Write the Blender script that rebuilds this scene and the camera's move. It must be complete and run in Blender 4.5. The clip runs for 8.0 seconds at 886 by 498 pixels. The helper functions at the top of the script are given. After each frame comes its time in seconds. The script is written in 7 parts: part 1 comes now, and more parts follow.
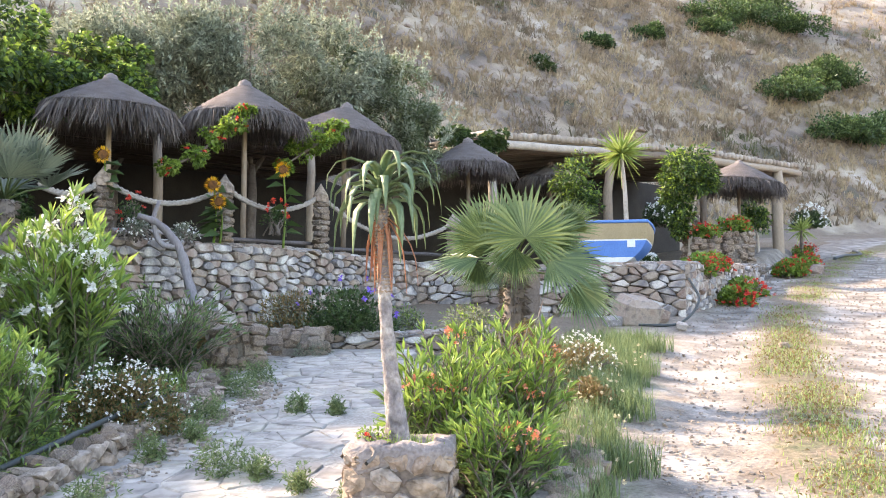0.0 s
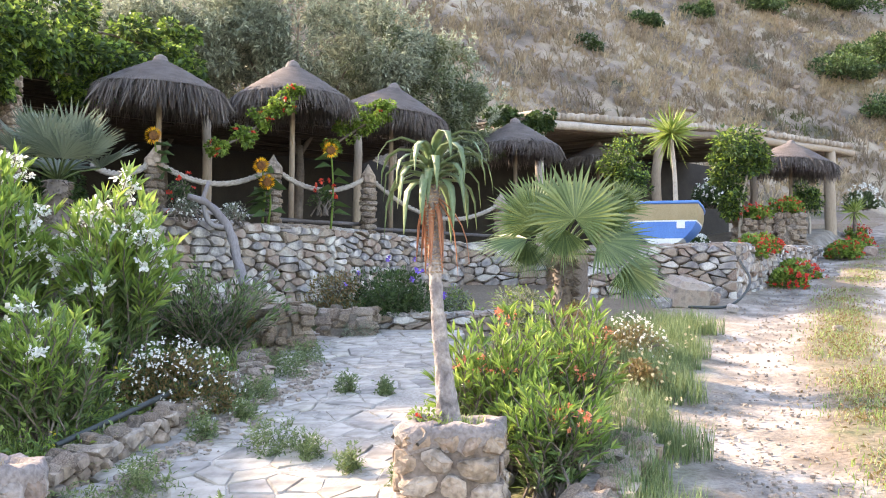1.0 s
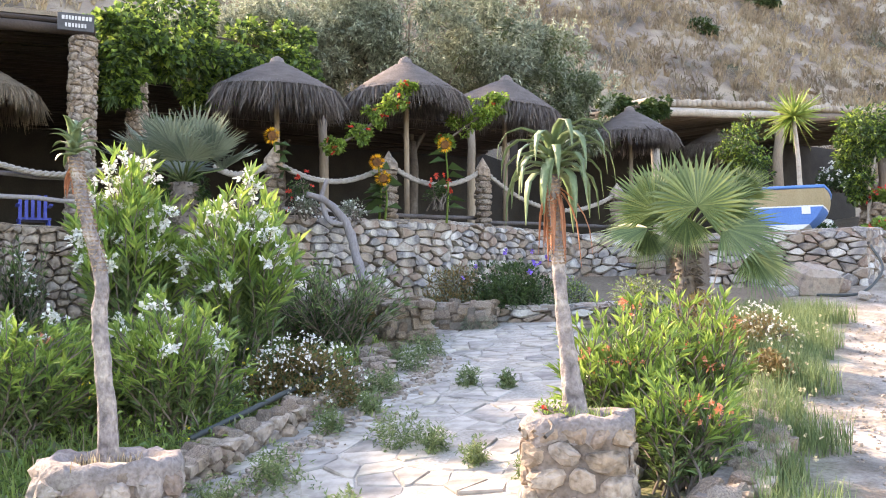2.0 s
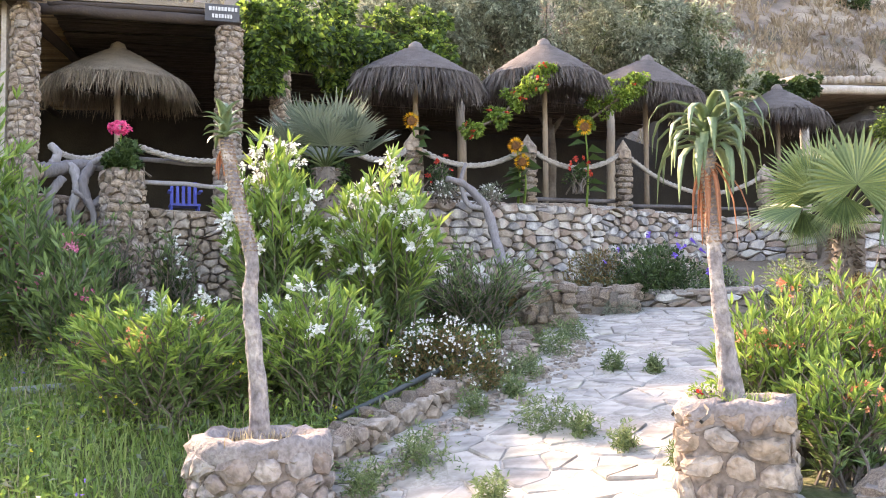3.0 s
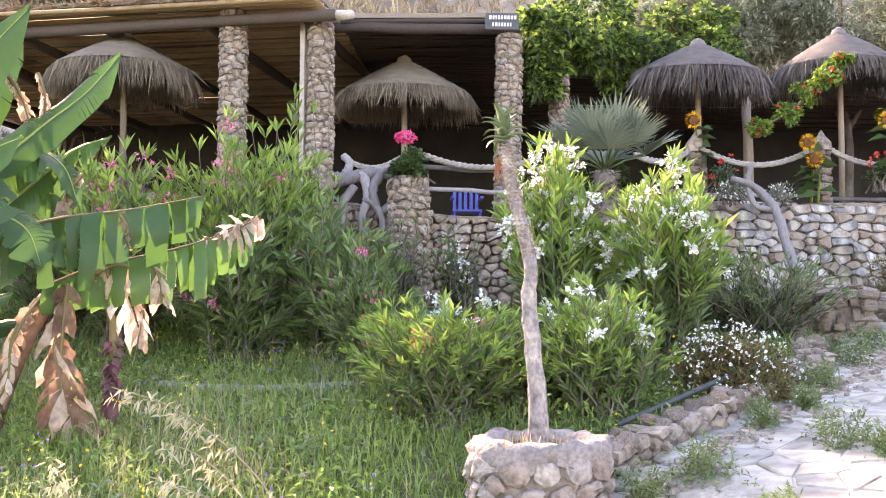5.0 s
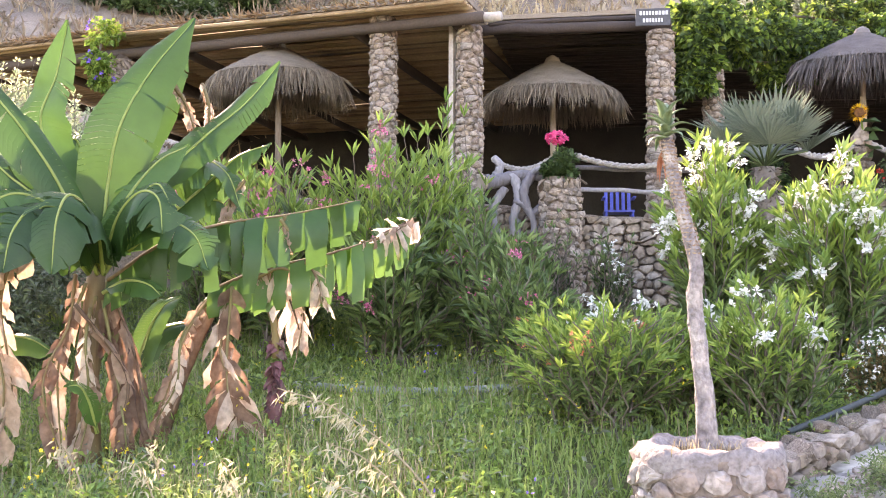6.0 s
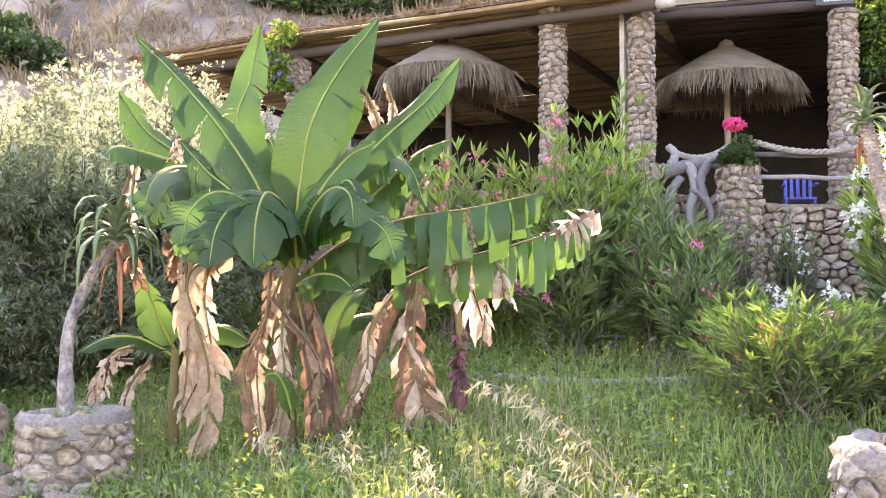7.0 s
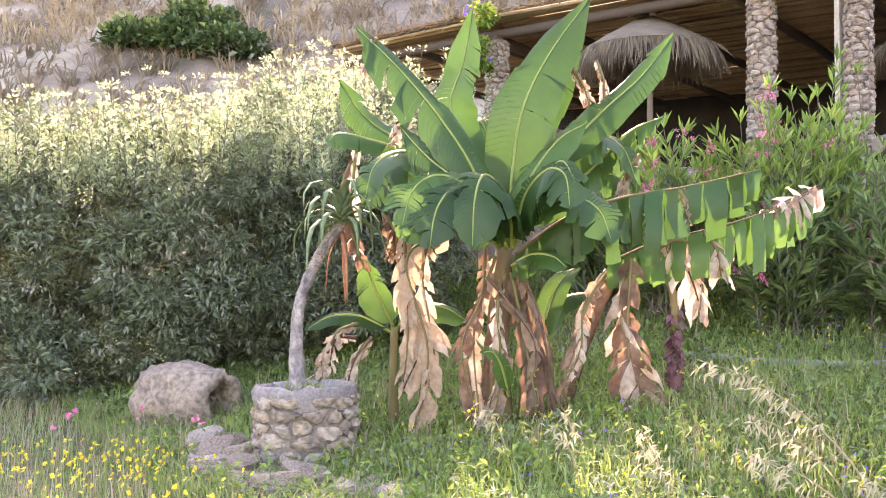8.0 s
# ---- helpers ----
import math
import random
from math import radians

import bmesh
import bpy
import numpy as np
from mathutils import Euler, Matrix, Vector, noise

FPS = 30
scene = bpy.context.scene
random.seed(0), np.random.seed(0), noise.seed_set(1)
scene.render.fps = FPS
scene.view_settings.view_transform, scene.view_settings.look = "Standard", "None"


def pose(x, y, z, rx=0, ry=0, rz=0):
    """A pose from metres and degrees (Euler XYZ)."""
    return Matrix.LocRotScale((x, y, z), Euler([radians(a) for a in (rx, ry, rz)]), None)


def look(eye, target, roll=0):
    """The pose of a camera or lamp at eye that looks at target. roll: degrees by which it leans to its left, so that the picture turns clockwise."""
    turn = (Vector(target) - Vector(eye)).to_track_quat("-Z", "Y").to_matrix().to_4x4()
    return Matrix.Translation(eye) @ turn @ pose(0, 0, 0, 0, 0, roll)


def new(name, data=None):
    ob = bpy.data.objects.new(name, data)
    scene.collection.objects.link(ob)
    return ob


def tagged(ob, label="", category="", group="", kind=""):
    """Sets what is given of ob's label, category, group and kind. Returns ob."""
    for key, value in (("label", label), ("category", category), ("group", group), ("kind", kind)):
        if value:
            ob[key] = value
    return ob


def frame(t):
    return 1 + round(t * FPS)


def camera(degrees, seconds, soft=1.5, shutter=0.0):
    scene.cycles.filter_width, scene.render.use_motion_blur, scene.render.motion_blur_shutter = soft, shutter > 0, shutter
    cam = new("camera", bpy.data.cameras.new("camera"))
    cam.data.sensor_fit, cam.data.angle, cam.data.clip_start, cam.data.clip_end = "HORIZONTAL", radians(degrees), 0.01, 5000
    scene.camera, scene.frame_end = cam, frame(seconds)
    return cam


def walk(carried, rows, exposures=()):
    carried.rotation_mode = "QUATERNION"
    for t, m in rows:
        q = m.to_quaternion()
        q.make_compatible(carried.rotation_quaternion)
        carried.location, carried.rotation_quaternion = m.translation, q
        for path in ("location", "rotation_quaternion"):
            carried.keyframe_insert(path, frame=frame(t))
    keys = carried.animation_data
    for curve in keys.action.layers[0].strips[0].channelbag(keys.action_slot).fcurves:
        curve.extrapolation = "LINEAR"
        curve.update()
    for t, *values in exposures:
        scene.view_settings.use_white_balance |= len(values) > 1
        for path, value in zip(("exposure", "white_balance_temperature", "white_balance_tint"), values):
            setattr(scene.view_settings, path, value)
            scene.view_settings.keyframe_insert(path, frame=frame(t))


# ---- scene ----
# ---------------------------------------------------------------- camera
cam = camera(46.33, 8.0, soft=1.0)
EYE = 1.6
ROWS = [  # seconds, x, y, z over the eye's first height, turns
    (0, 0.0, 0.0, 0.0, 95.177, 0.142, 0.013),
    (0.5, -0.02, 0.023, -0.001, 94.512, -0.182, 0.695),
    (1, -0.038, 0.042, 0.001, 94.121, -0.196, 2.478),
    (1.5, -0.048, 0.05, 0.002, 94.025, 0.367, 5.23),
    (3, -0.194, 0.176, -0.052, 93.199, 0.412, 16.188),
    (3.5, -0.175, 0.221, -0.061, 93.108, 0.404, 19.589),
    (4, -0.161, 0.248, -0.065, 92.847, 0.667, 24.291),
    (4.5, -0.174, 0.242, -0.058, 93.236, 0.043, 27.935),
    (6, -0.342, 0.256, -0.069, 93.671, -0.118, 39.497),
    (6.5, -0.407, 0.183, -0.068, 93.643, -0.404, 43.545),
    (7, -0.434, 0.068, -0.057, 93.099, -0.092, 48.146),
    (7.5, -0.463, -0.047, -0.049, 92.801, -0.099, 52.039),
    (8, -0.5, -0.155, -0.04, 91.833, -0.076, 58.38)]
walk(cam, [(t, pose(x, y, EYE + z, rx, ry, rz)) for t, x, y, z, rx, ry, rz in ROWS],
     exposures=[(0.0, 2.52, 7600, 18), (3.0, 2.72, 8100, 23), (6.0, 3.08, 8200, 30), (8.0, 3.1, 8300, 31)])
# ---------------------------------------------------------------- light
SUN_AZ, SUN_EL = radians(-62), radians(33)      # azimuth from +y towards +x
world = bpy.data.worlds.new("world")
scene.world = world
world.use_nodes = True
wn = world.node_tree
sky = wn.nodes.new("ShaderNodeTexSky")
sky.sky_type, sky.sun_disc = "NISHITA", False
sky.sun_elevation, sky.sun_rotation = SUN_EL, SUN_AZ
wn.links.new(sky.outputs[0], wn.nodes["Background"].inputs[0])
wn.nodes["Background"].inputs[1].default_value = 0.15
sun = new("sun", bpy.data.lights.new("sun", "SUN"))
sun.data.energy, sun.data.angle, sun.data.color = 2.5, radians(2), (1, 0.87, 0.7)
sd = Vector((math.sin(SUN_AZ) * math.cos(SUN_EL), math.cos(SUN_AZ) * math.cos(SUN_EL), math.sin(SUN_EL)))
sun.matrix_world = look(sd * 80, (0, 0, 0))
# ---------------------------------------------------------------- materials
def mat(name, cols, scale=6.0, rough=0.8, bump=0.3, vary="object", through_light=0.0, metal=0.0, fine=40.0, stretch=(1, 1, 1), dirt=0.35, glow=1.0):
    """A procedural surface: colours picked per piece or island, broken by noise at two scales, with relief."""
    m = bpy.data.materials.new(name)
    m.use_nodes = True
    t = m.node_tree
    n, l = t.nodes, t.links
    b = n["Principled BSDF"]
    b.inputs["Roughness"].default_value, b.inputs["Metallic"].default_value = rough, metal
    co = n.new("ShaderNodeTexCoord")
    mp = n.new("ShaderNodeMapping")
    mp.inputs["Scale"].default_value = stretch
    l.new(co.outputs["Object"], mp.inputs[0])
    big, small = n.new("ShaderNodeTexNoise"), n.new("ShaderNodeTexNoise")
    for tex, s, d in ((big, scale, 4), (small, fine, 3)):
        tex.inputs["Scale"].default_value, tex.inputs["Detail"].default_value = s, d
        l.new(mp.outputs[0], tex.inputs["Vector"])
    pick = n.new("ShaderNodeMath")
    pick.operation = "MULTIPLY_ADD"
    l.new(big.outputs[0], pick.inputs[0])
    if vary == "object":
        info, out = n.new("ShaderNodeObjectInfo"), "Random"
    else:
        info, out = n.new("ShaderNodeNewGeometry"), "Random Per Island"
    if vary == "none":
        pick.inputs[1].default_value, pick.inputs[2].default_value = 2.2, -0.6
    else:
        pick.inputs[1].default_value = 0.7
        sh = n.new("ShaderNodeMath")
        sh.operation = "SUBTRACT"
        l.new(info.outputs[out], sh.inputs[0])
        sh.inputs[1].default_value = 0.35
        l.new(sh.outputs[0], pick.inputs[2])
    ramp = n.new("ShaderNodeValToRGB")
    e = ramp.color_ramp.elements
    while len(e) < len(cols):
        e.new(0.5)
    for i, c in enumerate(cols):
        e[i].position = i / max(1, len(cols) - 1)
        e[i].color = (*c, 1)
    l.new(pick.outputs[0], ramp.inputs[0])
    mul = n.new("ShaderNodeMix")
    mul.data_type, mul.blend_type = "RGBA", "MULTIPLY"
    mul.inputs[0].default_value = dirt
    l.new(ramp.outputs[0], mul.inputs[6])
    gr = n.new("ShaderNodeValToRGB")
    gr.color_ramp.elements[0].position, gr.color_ramp.elements[1].position = 0.3, 0.62
    gr.color_ramp.elements[0].color = (0.35, 0.33, 0.3, 1)
    l.new(small.outputs[0], gr.inputs[0])
    l.new(gr.outputs[0], mul.inputs[7])
    l.new(mul.outputs[2], b.inputs["Base Color"])
    if bump:
        bp = n.new("ShaderNodeBump")
        bp.inputs["Strength"].default_value, bp.inputs["Distance"].default_value = bump, 0.02
        l.new(small.outputs[0], bp.inputs["Height"])
        l.new(bp.outputs[0], b.inputs["Normal"])
    if through_light:
        tr = n.new("ShaderNodeBsdfTranslucent")
        clear = n.new("ShaderNodeHueSaturation")
        clear.inputs["Hue"].default_value, clear.inputs["Value"].default_value = 0.5 - 0.012 * (glow > 1), glow
        l.new(mul.outputs[2], clear.inputs["Color"])
        l.new(clear.outputs[0], tr.inputs[0])
        mx = n.new("ShaderNodeMixShader")
        mx.inputs[0].default_value = through_light
        l.new(b.outputs[0], mx.inputs[1])
        l.new(tr.outputs[0], mx.inputs[2])
        l.new(mx.outputs[0], n["Material Output"].inputs[0])
    return m


STONE = mat("rubble_stone", [(0.15, 0.13, 0.12), (0.4, 0.33, 0.27), (0.28, 0.2, 0.16), (0.52, 0.47, 0.42), (0.22, 0.21, 0.22), (0.64, 0.61, 0.57)], 5, 0.9, 0.6)
PITTED = mat("pitted_limestone", [(0.22, 0.18, 0.15), (0.42, 0.325, 0.24), (0.3, 0.23, 0.185), (0.48, 0.395, 0.32), (0.35, 0.3, 0.26)], 7, 0.95, 1.0, fine=19, dirt=0.85)
GREYRUBBLE = mat("grey_brown_limestone", [(0.22, 0.19, 0.175), (0.36, 0.3, 0.27), (0.28, 0.215, 0.18), (0.44, 0.385, 0.35), (0.33, 0.29, 0.27)], 7, 0.95, 1.0, fine=19, dirt=0.85)
BED = mat("path_bed", [(0.34, 0.315, 0.275), (0.5, 0.47, 0.42)], 4, 0.95, 0.6, "none", dirt=0.5)
DARKJOINT = mat("shadowed_joint", [(0.09, 0.075, 0.062), (0.2, 0.17, 0.145)], 6, 0.95, 0.8, "none", dirt=0.5)
MORTAR = mat("mortar", [(0.17, 0.145, 0.125), (0.32, 0.28, 0.24)], 5, 0.95, 0.6, "none", dirt=0.5)
TANMORTAR = mat("tan_mortar", [(0.15, 0.12, 0.1), (0.29, 0.235, 0.2)], 6, 0.95, 1.0, "none", fine=24, dirt=0.6)
CEMENT = mat("grey_cement_cap", [(0.19, 0.16, 0.15), (0.38, 0.335, 0.315)], 5, 0.9, 0.7, "none", dirt=0.5)
FLAG = mat("pale_flagstone", [(0.28, 0.262, 0.24), (0.41, 0.385, 0.345), (0.52, 0.485, 0.425), (0.35, 0.325, 0.295), (0.48, 0.44, 0.365)], 3, 0.8, 0.5, dirt=0.6, fine=9)
THATCH = mat("grey_thatch", [(0.12, 0.1, 0.092), (0.22, 0.19, 0.178), (0.3, 0.265, 0.245)], 5, 0.95, 0.8, "island", fine=60, stretch=(1, 1, 3))
THATCH_TAN = mat("tan_thatch", [(0.2, 0.16, 0.12), (0.33, 0.265, 0.2), (0.42, 0.34, 0.25)], 5, 0.95, 0.8, "island", fine=60, stretch=(1, 1, 3))
WOOD = mat("weathered_pole", [(0.2, 0.15, 0.11), (0.34, 0.26, 0.19), (0.42, 0.34, 0.26)], 4, 0.85, 0.5, stretch=(1, 1, 0.2), fine=50)
GREYWOOD = mat("grey_driftwood", [(0.1, 0.09, 0.092), (0.22, 0.2, 0.205), (0.36, 0.335, 0.335)], 5, 0.85, 0.6, stretch=(1, 1, 0.3), fine=45)
CANE = mat("cane", [(0.2, 0.13, 0.075), (0.4, 0.27, 0.15), (0.5, 0.36, 0.2)], 4, 0.7, 0.3, "island")
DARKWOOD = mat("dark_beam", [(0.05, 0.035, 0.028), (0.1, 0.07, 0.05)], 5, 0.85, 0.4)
# plaster darkened to near black: the interiors' shade is in the colour
SHADEPLASTER = mat("shaded_back_wall", [(0.03, 0.025, 0.022), (0.055, 0.048, 0.04)], 2, 0.95, 0.4, "none")
ROPE = mat("thick_rope", [(0.26, 0.23, 0.2), (0.42, 0.385, 0.34)], 20, 0.95, 0.5, "none", fine=70)
TRUNK = mat("aloe_trunk", [(0.11, 0.095, 0.1), (0.3, 0.265, 0.26), (0.55, 0.48, 0.42)], 7, 0.9, 1.0, "none", fine=26, stretch=(1.5, 1.5, 1.2), dirt=0.65)
SCAR = mat("aloe_leaf_base", [(0.25, 0.17, 0.12), (0.46, 0.36, 0.27)], 6, 0.9, 0.5, "island", fine=40)
BARK = mat("bark", [(0.12, 0.095, 0.075), (0.24, 0.2, 0.17)], 6, 0.95, 0.8, "none", fine=25)
PALEBARK = mat("pale_bark", [(0.42, 0.36, 0.3), (0.58, 0.51, 0.44)], 6, 0.9, 0.5, "none", fine=30)
ALOE = mat("aloe_leaf", [(0.09, 0.15, 0.075), (0.14, 0.21, 0.1), (0.19, 0.25, 0.12)], 4, 0.5, 0.15, "island", 0.12)
ALOERED = mat("withered_aloe_leaf", [(0.4, 0.13, 0.07), (0.5, 0.24, 0.13)], 5, 0.7, 0.3, "island", 0.15)
OLEANDER = mat("oleander_leaf", [(0.07, 0.125, 0.045), (0.13, 0.205, 0.07), (0.2, 0.295, 0.1)], 3, 0.36, 0.1, "island", 0.3, dirt=0.15, glow=1.35)
FRESH = mat("fresh_leaf", [(0.11, 0.2, 0.045), (0.19, 0.31, 0.065), (0.31, 0.42, 0.1)], 3, 0.5, 0.1, "island", 0.35, dirt=0.15, glow=1.3)
DEEP = mat("deep_green_leaf", [(0.028, 0.06, 0.02), (0.055, 0.1, 0.03), (0.08, 0.14, 0.04)], 3, 0.55, 0.1, "island", 0.25, dirt=0.15, glow=1.2)
OLIVE = mat("olive_leaf", [(0.11, 0.13, 0.09), (0.2, 0.23, 0.165), (0.32, 0.35, 0.26)], 3, 0.6, 0.1, "island", 0.25, dirt=0.15, glow=1.3)
# darker olive leaf; in the hedge body its tone stands for shade
SHADEOLIVE = mat("shaded_olive_leaf", [(0.07, 0.1, 0.05), (0.135, 0.175, 0.09), (0.23, 0.28, 0.15)], 3, 0.5, 0.1, "island", 0.3, dirt=0.15, glow=1.4)
SILVER = mat("silver_olive_leaf", [(0.17, 0.2, 0.14), (0.29, 0.33, 0.24), (0.42, 0.46, 0.35)], 3, 0.55, 0.1, "island", 0.35, dirt=0.15, glow=1.4)
# pale leaf for the hedge's top shoots, sunlight included in the colour
HEDGE = mat("sunlit_hedge_leaf", [(0.19, 0.245, 0.13), (0.33, 0.395, 0.225), (0.5, 0.55, 0.38)], 3, 0.55, 0.1, "island", 0.5, dirt=0.15, glow=1.45)
VINE = mat("vine_leaf", [(0.09, 0.165, 0.03), (0.17, 0.28, 0.05), (0.29, 0.41, 0.08)], 3, 0.5, 0.1, "island", 0.4, dirt=0.15, glow=1.3)
RUSSET = mat("russet_leaf", [(0.17, 0.13, 0.05), (0.28, 0.17, 0.07), (0.2, 0.2, 0.07)], 3, 0.6, 0.1, "island", 0.25, dirt=0.2)
FAN = mat("fan_palm_leaf", [(0.08, 0.13, 0.05), (0.13, 0.19, 0.07), (0.19, 0.25, 0.1)], 4, 0.45, 0.1, "island", 0.3, dirt=0.2, glow=1.2)
BLUEFAN = mat("blue_palm_leaf", [(0.12, 0.16, 0.12), (0.18, 0.22, 0.16), (0.25, 0.29, 0.21)], 4, 0.5, 0.1, "island", 0.25, dirt=0.2)
YUCCA = mat("yucca_leaf", [(0.2, 0.29, 0.06), (0.32, 0.4, 0.1), (0.42, 0.47, 0.16)], 4, 0.45, 0.1, "island", 0.3, dirt=0.15)
BANANA = mat("banana_leaf", [(0.025, 0.07, 0.016), (0.042, 0.112, 0.024), (0.075, 0.165, 0.036)], 3, 0.45, 0.25, "object", 0.4, dirt=0.12, fine=14, glow=1.6)
DEADLEAF = mat("dead_banana_leaf", [(0.14, 0.08, 0.05), (0.38, 0.26, 0.18), (0.7, 0.59, 0.48), (0.5, 0.37, 0.26)], 7, 0.8, 0.7, "object", 0.4, fine=25, dirt=0.4, glow=1.4)
STALK = mat("banana_stem", [(0.09, 0.045, 0.035), (0.2, 0.14, 0.06), (0.16, 0.15, 0.05)], 4, 0.7, 0.4, "object", stretch=(1, 1, 0.15), fine=30)
GRASS = mat("green_grass", [(0.12, 0.2, 0.05), (0.22, 0.32, 0.085), (0.36, 0.44, 0.16)], 1.2, 0.6, 0.0, "island", 0.35, dirt=0.1, glow=1.4)
WEED = mat("grey_green_weed", [(0.1, 0.15, 0.06), (0.17, 0.24, 0.095), (0.27, 0.33, 0.15)], 2, 0.6, 0.0, "island", 0.3, dirt=0.1)
STRAW = mat("dry_grass", [(0.27, 0.215, 0.13), (0.4, 0.33, 0.21), (0.52, 0.44, 0.3)], 1.0, 0.7, 0.0, "island", 0.3, dirt=0.15)
PALESTRAW = mat("oat_spikelet", [(0.5, 0.44, 0.28), (0.64, 0.58, 0.4)], 3, 0.6, 0.0, "island", 0.4, dirt=0.1)
HILLGRASS = mat("hill_grass", [(0.17, 0.185, 0.085), (0.3, 0.24, 0.175), (0.47, 0.37, 0.255), (0.57, 0.46, 0.3), (0.63, 0.53, 0.36)], 0.22, 0.9, 0.0, "none", 0.2, fine=3.0, dirt=0.6)
WHITE = mat("white_petal", [(0.75, 0.75, 0.7), (0.85, 0.84, 0.8)], 3, 0.6, 0, "island", 0.3, dirt=0.0)
RED = mat("red_petal", [(0.6, 0.03, 0.03), (0.75, 0.1, 0.05)], 3, 0.6, 0, "island", 0.3, dirt=0.0)
PINK = mat("pink_petal", [(0.65, 0.12, 0.28), (0.8, 0.3, 0.42)], 3, 0.6, 0, "island", 0.3, dirt=0.0)
HOTPINK = mat("hot_pink_petal", [(0.75, 0.05, 0.2), (0.85, 0.16, 0.34)], 3, 0.6, 0, "island", 0.3, dirt=0.0)
SALMON = mat("salmon_petal", [(0.7, 0.2, 0.1), (0.75, 0.35, 0.22)], 3, 0.6, 0, "island", 0.3, dirt=0.0)
PURPLE = mat("purple_petal", [(0.2, 0.1, 0.6), (0.32, 0.2, 0.75)], 3, 0.6, 0, "island", 0.3, dirt=0.0)
YELLOW = mat("yellow_petal", [(0.75, 0.55, 0.02), (0.8, 0.7, 0.1)], 3, 0.6, 0, "island", 0.3, dirt=0.0)
ORANGE = mat("sunflower_petal", [(0.75, 0.3, 0.01), (0.8, 0.48, 0.02)], 3, 0.6, 0, "island", 0.3, dirt=0.0)
SEED = mat("sunflower_disc", [(0.08, 0.03, 0.01), (0.25, 0.1, 0.02)], 30, 0.9, 0.5, "none")
MAUVE = mat("banana_bud", [(0.1, 0.045, 0.05), (0.2, 0.08, 0.09), (0.14, 0.09, 0.07)], 8, 0.7, 0.4, "island")
BLUE = mat("blue_boat_paint", [(0.05, 0.17, 0.5), (0.08, 0.24, 0.6)], 3, 0.5, 0.15, "none", dirt=0.25)
BOATTAN = mat("ochre_boat_paint", [(0.3, 0.23, 0.12), (0.42, 0.33, 0.19)], 3, 0.6, 0.15, "none", dirt=0.3)
BOATWHITE = mat("white_boat_paint", [(0.65, 0.68, 0.72), (0.8, 0.82, 0.84)], 3, 0.5, 0.1, "none", dirt=0.2)
PLASTICBLUE = mat("blue_plastic", [(0.02, 0.04, 0.3), (0.03, 0.06, 0.4)], 3, 0.4, 0.0, "none", dirt=0.1)
HOSE = mat("black_hose", [(0.03, 0.04, 0.04), (0.06, 0.07, 0.07)], 6, 0.5, 0.1, "none")
GREYPIPE = mat("grey_pipe", [(0.25, 0.28, 0.28), (0.35, 0.37, 0.36)], 6, 0.5, 0.1, "none")
SIGNBLACK = mat("sign_board", [(0.05, 0.05, 0.055), (0.09, 0.09, 0.1)], 6, 0.6, 0.2, "none")
SIGNWHITE = mat("sign_paint", [(0.55, 0.55, 0.55), (0.7, 0.7, 0.7)], 6, 0.6, 0.0, "none")
TILE = mat("roof_tile", [(0.3, 0.24, 0.19), (0.42, 0.35, 0.28), (0.5, 0.44, 0.38)], 6, 0.9, 0.4, "island")
EARTH = mat("bare_soil", [(0.18, 0.14, 0.11), (0.28, 0.22, 0.17)], 5, 0.95, 0.7, "none")
POTTERY = mat("terracotta", [(0.4, 0.25, 0.17), (0.5, 0.36, 0.26)], 6, 0.9, 0.4, "none")


